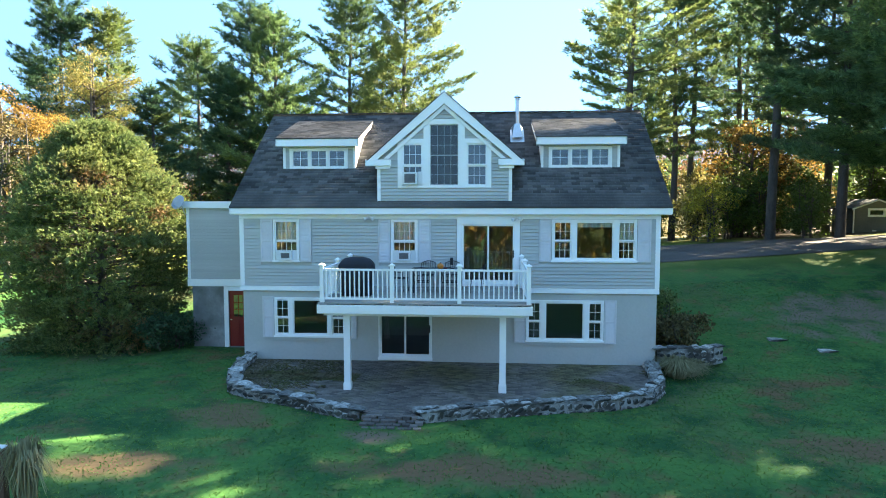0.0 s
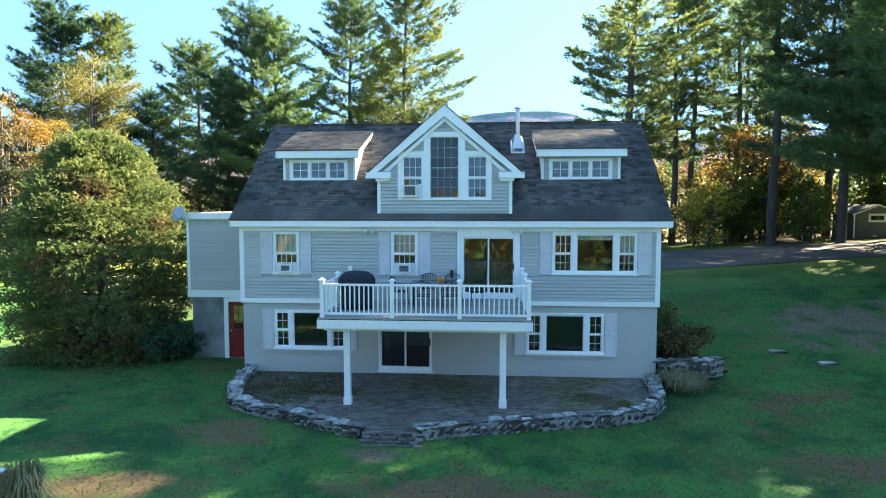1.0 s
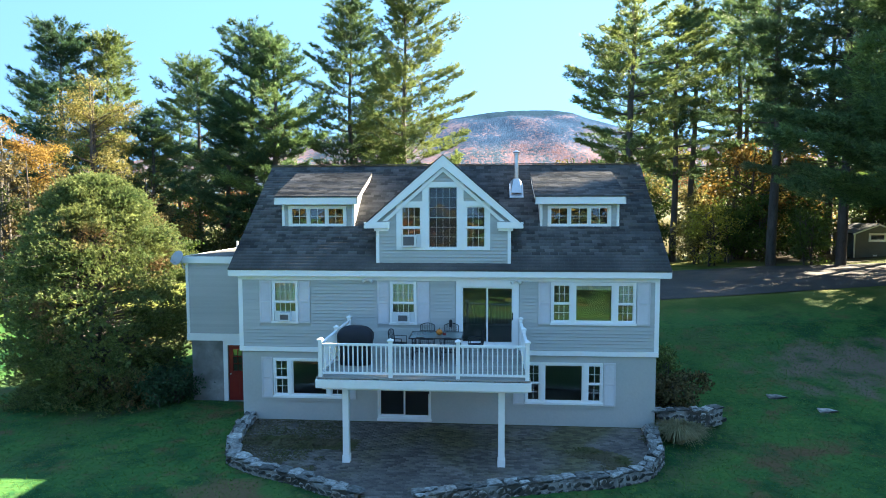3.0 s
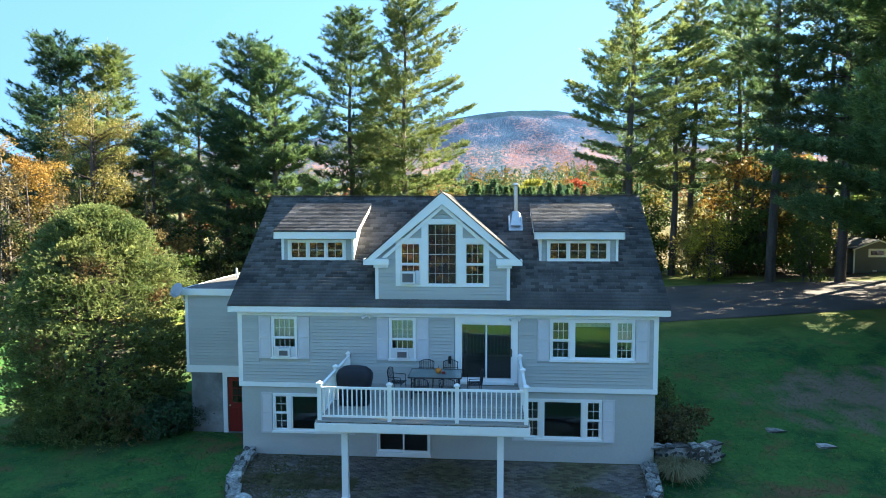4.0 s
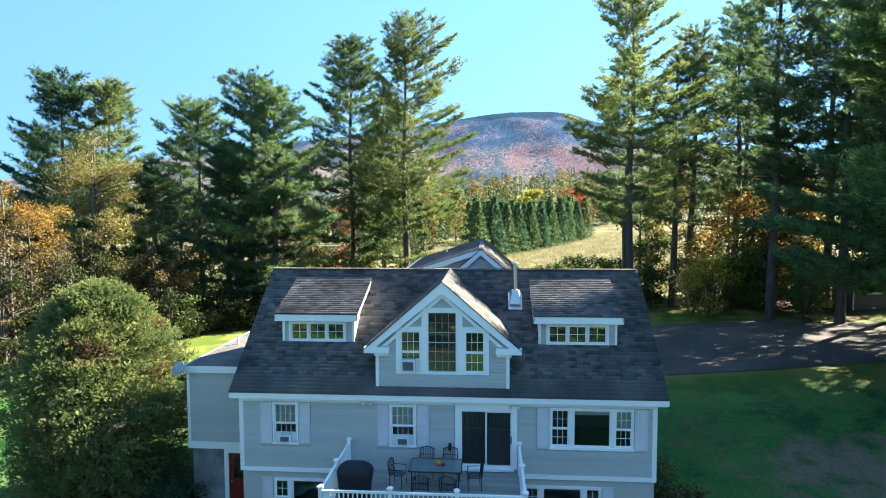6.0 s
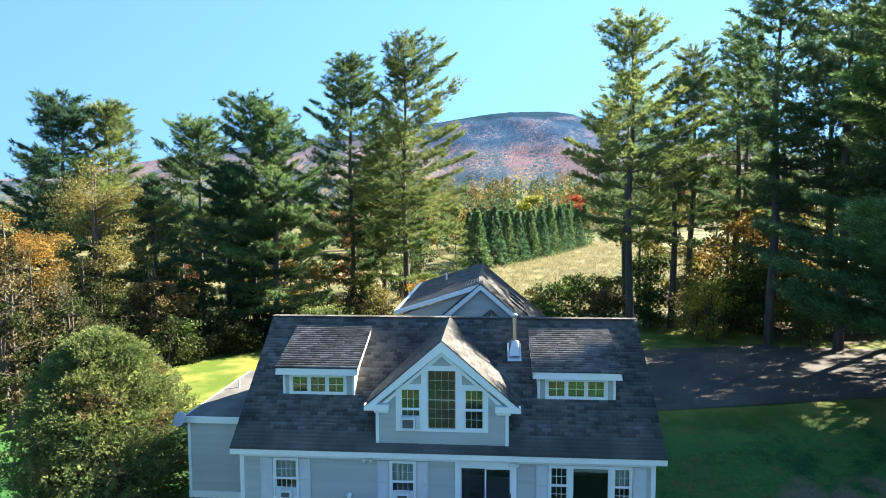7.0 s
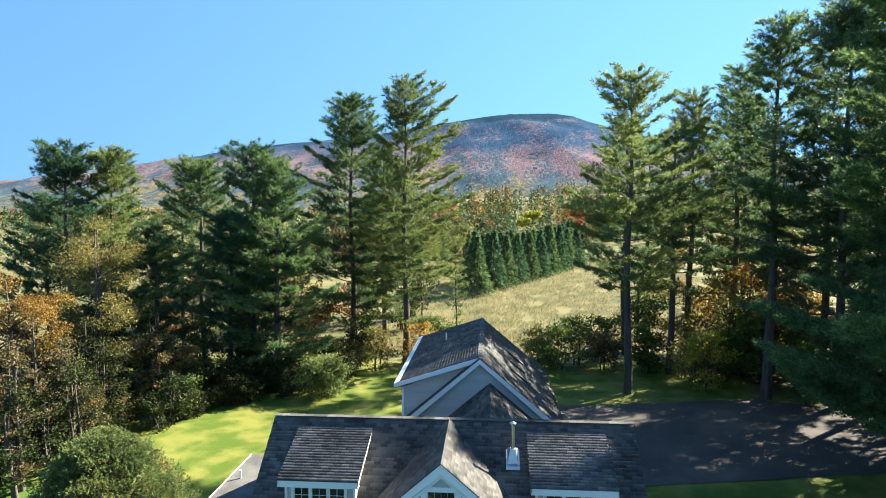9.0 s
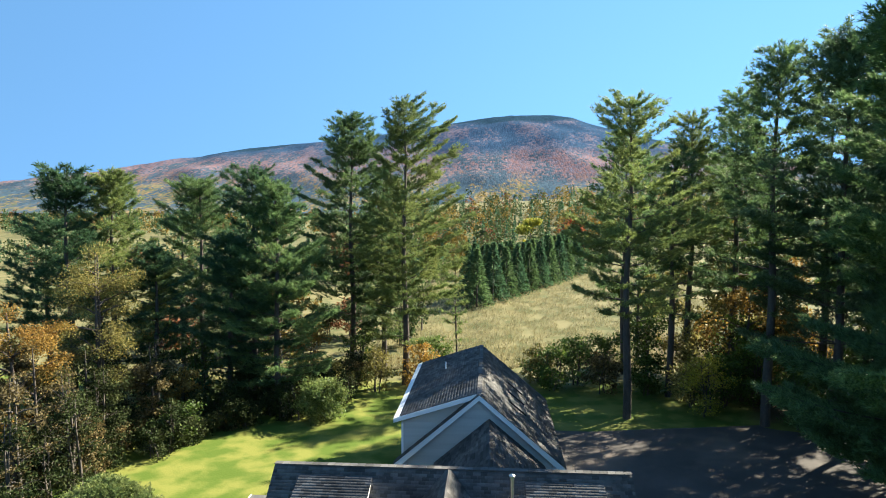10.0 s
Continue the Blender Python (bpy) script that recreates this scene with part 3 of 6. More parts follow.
for x in (-2.26, 2.17):
    boxpart("corner_board", (x, x + 0.11, -0.045, -0.006, 5.44, 6.75), TRIM, house)
bm = bmesh.new()
lights = [(GC[0], GC[1], GC[2], GC[3], 4, 6, 0.02)] + double_hung(*GLW) + double_hung(*GRW)
panel(bm, const(-1.56), const(1.59), 5.95, 7.58, [l[:4] for l in lights], -0.06, 0.06)
panel(bm, const(-0.68), const(0.70), 7.58, 8.23, [(GC[0], GC[1], 7.58, GC[3])], -0.06, 0.06)
gwin = part("window", bm, TRIM, house, "three-part gable window with white casing")
for a, b, c, d, cols, rows, back in lights:
    pane_grid(gwin, a, b, c, d, back, cols, rows, sash=0.03 if cols == 4 else 0.045, bar=0.011)
boxpart("meeting_rail", (GC[0] + 0.03, GC[1] - 0.03, 0.003, 0.022, 7.02, 7.05), TRIM, gwin)
boxpart("insect_screen", (GC[0] + 0.01, GC[1] - 0.01, -0.012, -0.010, GC[2] + 0.01, GC[3] - 0.01), SCREEN, gwin, "dark insect screen")
# rakes with returns
for s in (-1, 1):
    bm = bmesh.new()
    prism(bm, [(GX, GZ), (GX + s * 2.65, GZ - GS * 2.65), (GX + s * 2.65, GZ - GS * 2.65 - 0.10), (GX + s * 2.50, GZ - GS * 2.65 - 0.10), (GX, GZ - 0.38)], -0.19, -0.13)
    part("rake_board", bm, TRIM, house)
    bm = bmesh.new()
    prism(bm, [(GX, GZ - 0.39), (GX + s * 2.05, GZ - GS * 2.05 - 0.39), (GX + s * 1.88, GZ - GS * 2.05 - 0.39), (GX, GZ - 0.54)], -0.10, -0.061)
    part("rake_moulding", bm, TRIM, house)
    x0, x1 = sorted((GX + s * 1.80, GX + s * 2.66))
    boxpart("cornice_return", (x0, x1, -0.20, 0.02, GZ - GS * 2.65 - 0.11, GZ - GS * 2.65 + 0.10), TRIM, house, bevel=0.01)
    x0, x1 = sorted((GX + s * 1.84, GX + s * 2.32))
    boxpart("cornice_return", (x0, x1, -0.13, 0.02, GZ - GS * 2.65 - 0.20, GZ - GS * 2.65 - 0.112), TRIM, house)
    boxpart("gable_cheek", (min(s * 2.13, s * 2.24) + GX, max(s * 2.13, s * 2.24) + GX, 0.15, 1.6, 5.30, GZ - GS * 2.25), SIDING, house)
    bm = bmesh.new()
    ez = GZ - GS * 2.66
    ym = EY + (ez - EZ) / SL
    slab(bm, [(GX, -0.20, GZ + 0.03), (GX + s * 2.68, -0.20, ez + 0.02), (GX + s * 2.68, ym + 0.15, ez + 0.02), (GX, RY + 0.02, GZ + 0.03)], 0.03)
    groof = part("gable_roof", bm, SHINGLE, house)
    sl = math.hypot(2.68, ez - GZ)
    vv = np.array([-s * 2.68, 0, GZ - ez + 0.01]) / math.hypot(2.68, GZ - ez + 0.01)
    shingle_field(groof, (GX + s * 2.68, -0.20, ez + 0.021), (0, 1, 0), vv, 4.5, sl, SHINGLE, keep=lambda p: p[1] < EY + (p[2] - EZ) / SL + 0.05)


# shed dormers
def shed_dormer(x0, x1, wx0, wx1):
    f0, f1 = x0 + 0.20, x1 - 0.18
    fy, oy, zt = 1.46, 1.14, 7.77
    s = (8.80 - zt) / (4.05 - oy)
    op = (wx0, wx1, 6.69, 7.43)
    bm = bmesh.new()
    panel(bm, const(f0), const(f1), 6.4, 7.62, [op], fy, fy + 0.12)
    w = part("dormer_wall", bm, SIDING, house)
    clapboards(w, const(f0 + 0.09), const(f1 - 0.09), 6.58, 7.48, [(op[0] - 0.01, op[1] + 0.01, op[2] - 0.03, 7.48)], fy, step=0.1)
    for x in (f0 - 0.01, f1 - 0.08):
        boxpart("corner_board", (x, x + 0.09, fy - 0.035, fy - 0.001, 6.53, 7.47), TRIM, house)
    boxpart("apron_flashing", (f0, f1, fy - 0.03, fy - 0.001, 6.55, 6.585), TRIM, house)
    w3 = (op[1] - op[0] - 0.12) / 3
    lights = []
    for i in range(3):
        a = op[0] + 0.06 + i * w3
        lights.append((a + 0.025, a + w3 - 0.025, op[2] + 0.06, op[3] - 0.05, 2, 2, 0.0))
    window(house, *op[:2], op[2], op[3], fy, lights, sill=False, label="three-light dormer window")
    for a, sgn in ((f0, 1), (f1 - 0.1, 1)):
        bm = bmesh.new()
        pts = [(fy + 0.12, 6.5), (fy + 0.12, zt + s * (fy + 0.12 - oy) - 0.06), (3.95, zt + s * (3.95 - oy) - 0.06)]
        A, B = [bm.verts.new((a, y, z)) for y, z in pts], [bm.verts.new((a + 0.1, y, z)) for y, z in pts]
        bm.faces.new(A)
        bm.faces.new(B[::-1])
        for i in range(3):
            bm.faces.new((A[(i + 1) % 3], A[i], B[i], B[(i + 1) % 3]))
        part("dormer_cheek", bm, TRIM, house)
    boxpart("dormer_fascia", (x0, x1, oy, oy + 0.03, 7.49, zt - 0.012), TRIM, house, bevel=0.005)
    boxpart("dormer_soffit", (x0 + 0.01, x1 - 0.01, oy + 0.03, fy, 7.485, 7.505), TRIM, house)
    for x in (x0, x1 - 0.03):
        bm = bmesh.new()
        slab(bm, [(x, oy, zt - 0.01), (x + 0.03, oy, zt - 0.01), (x + 0.03, 4.02, zt + s * (4.02 - oy) - 0.01), (x, 4.02, zt + s * (4.02 - oy) - 0.01)], 0.19)
        part("rake_board", bm, TRIM, house)
    bm = bmesh.new()
    slab(bm, [(x0 - 0.015, oy - 0.02, zt), (x1 + 0.015, oy - 0.02, zt), (x1 + 0.015, 4.10, zt + s * 2.96), (x0 - 0.015, 4.10, zt + s * 2.96)], 0.03)
    r = part("dormer_roof", bm, SHINGLE, house)
    vv = np.array([0, 1, s]) / math.hypot(1, s)
    shingle_field(r, (x0 - 0.015, oy - 0.025, zt), (1, 0, 0), vv, x1 - x0 + 0.03, math.hypot(2.95, s * 2.95), SHINGLE)


shed_dormer(-6.19, -3.14, -5.76, -3.61)
shed_dormer(3.16, 6.28, 3.62, 5.83)

# windows of the two storeys
window(house, *W1, 0.0, double_hung(W1[0] + 0.06, W1[1] - 0.06, W1[2] + 0.06, W1[3] - 0.05, 4))
window(house, *W2, 0.0, double_hung(W2[0] + 0.06, W2[1] - 0.06, W2[2] + 0.06, W2[3] - 0.05, 4))
window(house, *W3, 0.0, double_hung(3.68, 4.27, 3.56, 4.82) + [(4.41, 5.65, 3.56, 4.82, 1, 1, 0.01)] + double_hung(5.79, 6.35, 3.56, 4.82), label="picture window between two double-hung windows")
window(house, *LWL, 0.03, double_hung(-5.87, -5.40, 0.87, 2.10, 2) + [(-5.27, -4.02, 0.87, 2.10, 1, 1, 0.01)] + double_hung(-3.90, -3.46, 0.87, 2.10, 2), label="basement picture window with side sashes")
window(house, *LWR, 0.03, double_hung(2.84, 3.28, 0.83, 2.10, 2) + [(3.42, 4.72, 0.83, 2.10, 1, 1, 0.01)] + double_hung(4.86, 5.32, 0.83, 2.10, 2), label="basement picture window with side sashes")
boxpart("window_ledge", (2.78, 5.40, -0.02, 0.03, 0.64, 0.735), BLOCK, house)
boxpart("window_ledge", (-5.95, -3.40, -0.02, 0.03, 0.68, 0.775), BLOCK, house)
for x0, x1, z0, z1, y in ((-6.35, -5.93, 3.41, 4.88, 0), (-4.98, -4.57, 3.41, 4.88, 0), (-2.23, -1.83, 3.41, 4.88, 0), (-0.87, -0.45, 3.41, 4.88, 0), (3.20, 3.60, 3.47, 4.89, 0), (6.42, 6.86, 3.47, 4.89, 0),
                          (-6.34, -5.94, 0.76, 2.20, 0.03), (-3.40, -3.02, 0.76, 2.20, 0.03), (2.38, 2.77, 0.71, 2.18, 0.03), (5.39, 5.79, 0.71, 2.18, 0.03)):
    shutter(house, x0, x1, z0, z1, y)


def sliding_door(x0, x1, z0, z1, y, casing):
    bm = bmesh.new()
    panel(bm, const(x0 - casing), const(x1 + casing), z0, z1 + casing, [(x0 + 0.05, x1 - 0.05, z0 + 0.06, z1 - 0.06)], y - 0.05, y + 0.08)
    d = part("sliding_door", bm, TRIM, house, "white sliding glass door")
    m = (x0 + x1) / 2
    for a, b, back in ((x0 + 0.05, m + 0.03, 0.045), (m - 0.03, x1 - 0.05, -0.01)):
        bm = bmesh.new()
        panel(bm, const(a), const(b), z0 + 0.06, z1 - 0.06, [(a + 0.05, b - 0.05, z0 + 0.14, z1 - 0.12)], y + back, y + back + 0.04)
        part("door_leaf", bm, TRIM, d)
        p = boxpart("pane", (a + 0.045, b - 0.045, y + back + 0.016, y + back + 0.022, z0 + 0.135, z1 - 0.115), GLASS, d)
        p.visible_shadow = False
    boxpart("handle", (x1 - 0.095, x1 - 0.06, y - 0.06, y - 0.012, z0 + 0.9, z0 + 1.15), IRON, d)
    boxpart("threshold", (x0 - 0.02, x1 + 0.02, y - 0.09, y - 0.052, z0 - 0.06, z0 + 0.03), TRIM, d)


sliding_door(DOOR[0], DOOR[1], 2.70, 4.78, 0.0, 0.13)
sliding_door(LSD[0], LSD[1], 0.10, 2.10, 0.03, 0.0)
# curtains and blinds seen through the panes
for x0, x1, z0, z1 in ((-5.82, -5.09, 4.16, 4.80), (-1.73, -0.98, 4.10, 4.80), (4.44, 5.62, 4.62, 4.82), (5.82, 6.32, 4.2, 4.82)):
    bm = bmesh.new()
    k = 24
    for i in range(k):
        xa, xb = x0 + (x1 - x0) * i / k, x0 + (x1 - x0) * (i + 1) / k
        ya, yb = 0.085 + 0.01 * math.sin(i * 1.9), 0.085 + 0.01 * math.sin((i + 1) * 1.9)
        v = [bm.verts.new(q) for q in ((xa, ya, z0), (xb, yb, z0), (xb, yb, z1), (xa, ya, z1), (xa, ya + 0.006, z0), (xb, yb + 0.006, z0), (xb, yb + 0.006, z1), (xa, ya + 0.006, z1))]
        for q in ((0, 1, 2, 3), (7, 6, 5, 4), (1, 0, 4, 5), (3, 2, 6, 7)):
            bm.faces.new([v[j] for j in q])
    part("curtain", bm, CURTAIN, house, "gathered white lace curtain")

# small side wing on the left with a flat roof
wing = thing("house_wing", "flat-roofed grey clapboard wing over a concrete wall", "house")
AX0, AX1, AY0, AY1 = -10.10, XL - 0.02, 2.2, 8.7
boxpart("upper_wall", (AX0, AX1, AY0, AY1, 2.25, 5.28), SIDING, wing)
uw = wing.children[0]
clapboards(uw, const(AX0 + 0.11), const(AX1), 2.54, 5.28, [], AY0)
bm = bmesh.new()
panel(bm, const(AX0 + 0.14), const(AX1), -0.5, 2.25, [(-8.52, -7.60, -0.12, 2.08)], AY0 + 0.02, AY0 + 0.22)
part("concrete_wall", bm, CONCRETE, wing, "stained bare concrete wall")
boxpart("concrete_wall", (AX0 + 0.14, AX0 + 0.34, AY0 + 0.22, AY1, -0.5, 2.25), CONCRETE, wing)
boxpart("corner_board", (AX0 - 0.01, AX0 + 0.10, AY0 - 0.035, AY0 - 0.001, 2.54, 5.26), TRIM, wing)
boxpart("band_board", (AX0 - 0.02, AX1, AY0 - 0.05, AY0 - 0.001, 2.25, 2.53), TRIM, wing)
boxpart("fascia", (AX0 - 0.10, AX1 - 0.05, AY0 - 0.14, AY0 - 0.10, 5.27, 5.52), TRIM, wing)
boxpart("fascia", (AX0 - 0.14, AX0 - 0.10, AY0 - 0.14, AY1, 5.27, 5.52), TRIM, wing)
boxpart("flat_roof", (AX0 - 0.10, AX1 - 0.02, AY0 - 0.10, AY1, 5.28, 5.50), SHINGLE, wing)
boxpart("soffit", (AX0 - 0.10, AX1 - 0.05, AY0 - 0.10, AY0 - 0.002, 5.255, 5.278), TRIM, wing)
for lim in ((-8.70, -8.53, AY0 - 0.02, AY0 + 0.06, -0.15, 2.24), (-7.60, -7.45, AY0 - 0.02, AY0 + 0.06, -0.15, 2.24), (-8.53, -7.60, AY0 - 0.02, AY0 + 0.06, 2.08, 2.24)):
    boxpart("door_casing", lim, TRIM, wing)
bm = bmesh.new()
panel(bm, const(-8.51), const(-7.61), -0.10, 2.07, [(-8.34, -7.78, 1.05, 1.90)], AY0 + 0.05, AY0 + 0.09)
for x in (-8.36, -7.99):
    box(bm, x, x + 0.24, AY0 + 0.035, AY0 + 0.05, 0.12, 0.85)
rd = part("door", bm, REDDOOR, wing, "red door with a divided glass upper half")
p = boxpart("pane", (-8.345, -7.775, AY0 + 0.066, AY0 + 0.072, 1.045, 1.905), GLASS, rd)
p.visible_shadow = False
for i in range(1, 3):
    x = -8.34 + 0.56 * i / 3
    boxpart("glazing_bar", (x - 0.012, x + 0.012, AY0 + 0.045, AY0 + 0.064, 1.05, 1.90), REDDOOR, rd)
    z = 1.05 + 0.85 * i / 3
    boxpart("glazing_bar", (-8.34, -7.78, AY0 + 0.047, AY0 + 0.062, z - 0.012, z + 0.012), REDDOOR, rd)
bm = bmesh.new()
tube(bm, (-8.43, AY0 - 0.01, 0.95), (-8.43, AY0 + 0.05, 0.95), 0.032, 0.02, 10)
part("knob", bm, GALV, rd)
boxpart("door_sill", (-8.53, -7.60, AY0 - 0.06, AY0 + 0.05, -0.16, -0.105), CONCRETE, wing)
bm = bmesh.new()
tube(bm, (-9.65, 6.0, 5.49), (-9.65, 6.0, 5.90), 0.05, 0.05, 12)
vent = tagged(part("vent_pipe", bm, TRIM), "white plastic vent pipe on the flat roof", "vent pipe")

# satellite dish on the wing's corner
dish = thing("satellite_dish", "grey satellite dish on a bent arm", "satellite dish")
bm = bmesh.new()
prof = [(0.02 + 0.27 * i / 7, 0.10 * (i / 7) ** 2) for i in range(8)]
lathe(bm, prof + [(0.285, 0.115), (0.27, 0.118)], sides=24)
bmesh.ops.transform(bm, matrix=Matrix.Translation((-10.22, 1.92, 5.45)) @ Matrix.Rotation(radians(66), 4, "X") @ Matrix.Rotation(radians(-18), 4, "Y"), verts=bm.verts)
part("reflector", bm, GREYPLASTIC, dish, smooth=True)
bm = bmesh.new()
tube(bm, (-10.20, 1.98, 5.40), (-10.13, 2.10, 5.05), 0.02, 0.02)
tube(bm, (-10.13, 2.10, 5.05), (-10.08, 2.19, 5.0), 0.02, 0.02)
part("mast", bm, GREYPLASTIC, dish)
bm = bmesh.new()
tube(bm, (-10.20, 1.94, 5.25), (-10.28, 1.52, 5.38), 0.012, 0.012)
box(bm, -10.32, -10.24, 1.46, 1.54, 5.35, 5.44)
part("feed_arm", bm, GREYPLASTIC, dish)

# stove pipe on the roof
pipe = thing("stove_pipe", "stainless steel stove pipe with cap and flashing", "chimney pipe")
PX, PY = 2.58, 3.0
bm = bmesh.new()
lathe(bm, [(0.075, 8.45), (0.075, 9.36), (0.09, 9.37), (0.09, 9.40), (0.075, 9.41)], (PX, PY, 0))
part("flue", bm, STEEL, pipe, smooth=False)
bm = bmesh.new()
v = [bm.verts.new(q) for q in ((PX - 0.21, PY - 0.25, 7.93), (PX + 0.21, PY - 0.25, 7.93), (PX + 0.21, PY + 0.3, 8.36), (PX - 0.21, PY + 0.3, 8.36), (PX - 0.105, PY - 0.105, 8.46), (PX + 0.105, PY - 0.105, 8.46), (PX + 0.105, PY + 0.105, 8.46), (PX - 0.105, PY + 0.105, 8.46))]
for q in ((0, 1, 5, 4), (1, 2, 6, 5), (2, 3, 7, 6), (3, 0, 4, 7), (4, 5, 6, 7), (3, 2, 1, 0)):
    bm.faces.new([v[i] for i in q])
part("flashing", bm, GALV, pipe, "pale sheet-metal flashing")
bm = bmesh.new()
slab(bm, [(PX - 0.26, PY - 0.32, roof_z(PY - 0.32) + 0.03), (PX + 0.26, PY - 0.32, roof_z(PY - 0.32) + 0.03), (PX + 0.26, PY + 0.34, roof_z(PY + 0.34) + 0.03), (PX - 0.26, PY + 0.34, roof_z(PY + 0.34) + 0.03)], 0.01)
part("flashing_plate", bm, GALV, pipe)
bm = bmesh.new()
lathe(bm, [(0.11, 9.44), (0.135, 9.45), (0.135, 9.47), (0.03, 9.53)], (PX, PY, 0))
for a in range(4):
    c, s = math.cos(a * math.pi / 2 + 0.6) * 0.09, math.sin(a * math.pi / 2 + 0.6) * 0.09
    tube(bm, (PX + c, PY + s, 9.40), (PX + c, PY + s, 9.45), 0.008, 0.008, 5)
part("cap", bm, STEEL, pipe)


def ac_unit(x0, x1, z0, z1, y):
    a = thing("air_conditioner", "white window air conditioner in the lower sash", "air conditioner", group="window air conditioners")
    bm = bmesh.new()
    panel(bm, const(x0), const(x1), z0, z1, [(x0 + 0.05, x1 - 0.06, z0 + 0.05, z1 - 0.05)], y - 0.22, y - 0.18)
    box(bm, x0 + 0.005, x1 - 0.005, y - 0.18, y + 0.10, z0, z1)
    part("cabinet", bm, ACWHITE, a)
    g = boxpart("grille", (x0 + 0.05, x1 - 0.06, y - 0.2, y - 0.185, z0 + 0.05, z1 - 0.05), ACGRILLE, a)
    for i in range(9):
        x = x0 + 0.07 + (x1 - x0 - 0.15) * i / 8
        boxpart("fin", (x - 0.004, x + 0.004, y - 0.212, y - 0.201, z0 + 0.055, z1 - 0.055), ACGRILLE, g)
    boxpart("side_panel", (x0 - 0.20, x0, y - 0.02, y + 0.01, z0, z1 + 0.03), ACWHITE, a)
    boxpart("side_panel", (x1, x1 + 0.16, y - 0.02, y + 0.01, z0, z1 + 0.03), ACWHITE, a)


ac_unit(-5.63, -5.22, 3.50, 3.78, -0.02)
ac_unit(-1.55, -1.12, 3.50, 3.80, -0.02)
ac_unit(-1.36, -0.88, 6.06, 6.46, -0.03)


def floodlight(x, z):
    f = thing("floodlight", "twin white security floodlight under the eaves", "floodlight", group="floodlights")
    bm = bmesh.new()
    lathe(bm, [(0.05, 0), (0.05, 0.03)], (0, 0, 0), 12)
    bmesh.ops.transform(bm, matrix=Matrix.Translation((x, -0.045, z)) @ Matrix.Rotation(radians(90), 4, "X"), verts=bm.verts)
    part("plate", bm, TRIM, f)
    for s in (-1, 1):
        bm = bmesh.new()
        tube(bm, (x + s * 0.03, -0.09, z), (x + s * 0.16, -0.16, z - 0.06), 0.03, 0.06, 10)
        part("lamp_head", bm, ACWHITE, f)


floodlight(-2.55, 4.95)
floodlight(2.45, 4.93)
lan = thing("wall_lantern", "small black wall lantern beside the sliding door", "wall lamp")
boxpart("body", (0.22, 0.32, -0.15, -0.055, 3.35, 3.60), IRON, lan, bevel=0.015)
boxpart("bracket", (0.25, 0.29, -0.055, -0.028, 3.40, 3.55), IRON, lan)

# ---- deck ----
deck = thing("deck", "raised wooden deck with white rails on two posts", "deck")
DX0, DX1, DY, DZ = -3.33, 2.73, -3.78, 2.60
n_boards = 26
for i in range(n_boards):
    y = DY + 0.01 + i * (3.72 / n_boards)
    boxpart("board", (DX0 + 0.02, DX1 - 0.02, y, y + 3.72 / n_boards - 0.007, DZ - 0.035, DZ), DECKWOOD, deck)
boxpart("fascia", (DX0, DX1, DY - 0.02, DY + 0.02, 2.29, DZ - 0.062), TRIM, deck, bevel=0.006)
for x in (DX0, DX1 - 0.04):
    boxpart("fascia", (x, x + 0.04, DY + 0.021, -0.06, 2.29, DZ - 0.062), TRIM, deck)
for i in range(9):
    x = DX0 + 0.3 + i * 0.68
    boxpart("joist", (x - 0.02, x + 0.02, DY + 0.03, -0.06, 2.36, DZ - 0.037), DECKWOOD, deck)
boxpart("soffit", (DX0 + 0.04, DX1 - 0.04, DY + 0.021, -0.06, 2.30, 2.33), TRIM, deck)
boxpart("beam", (DX0 + 0.14, DX1 - 0.14, -3.60, -3.27, 2.20, 2.298), TRIM, deck)
for x in (-2.56, 1.92):
    bm = bmesh.new()
    box(bm, x - 0.09, x + 0.09, -3.45, -3.27, 0.02, 2.20)
    pst = part("support_post", bm, TRIM, deck)
    boxpart("plinth", (x - 0.11, x + 0.11, -3.47, -3.25, 0.0, 0.22), TRIM, pst, bevel=0.01)


def rail_post(x, y):
    bm = bmesh.new()
    box(bm, x - 0.055, x + 0.055, y - 0.055, y + 0.055, DZ, 3.64)
    p = part("rail_post", bm, TRIM, deck)
    bm = bmesh.new()
    box(bm, x - 0.085, x + 0.085, y - 0.085, y + 0.085, 3.641, 3.67)
    v = [bm.verts.new((x + a * 0.075, y + b * 0.075, 3.671)) for a, b in ((-1, -1), (1, -1), (1, 1), (-1, 1))]
    t = bm.verts.new((x, y, 3.73))
    bm.faces.new(v[::-1])
    for i in range(4):
        bm.faces.new((v[i], v[(i + 1) % 4], t))
    part("post_cap", bm, TRIM, p)


RYF, RXL, RXR = -3.68, -3.20, 2.62
fx = [RXL, -1.20, 0.70, RXR]
side_y = (-1.85, -0.10)
for x in fx:
    rail_post(x, RYF)
for x in (RXL, RXR):
    for y in side_y:
        rail_post(x, y)


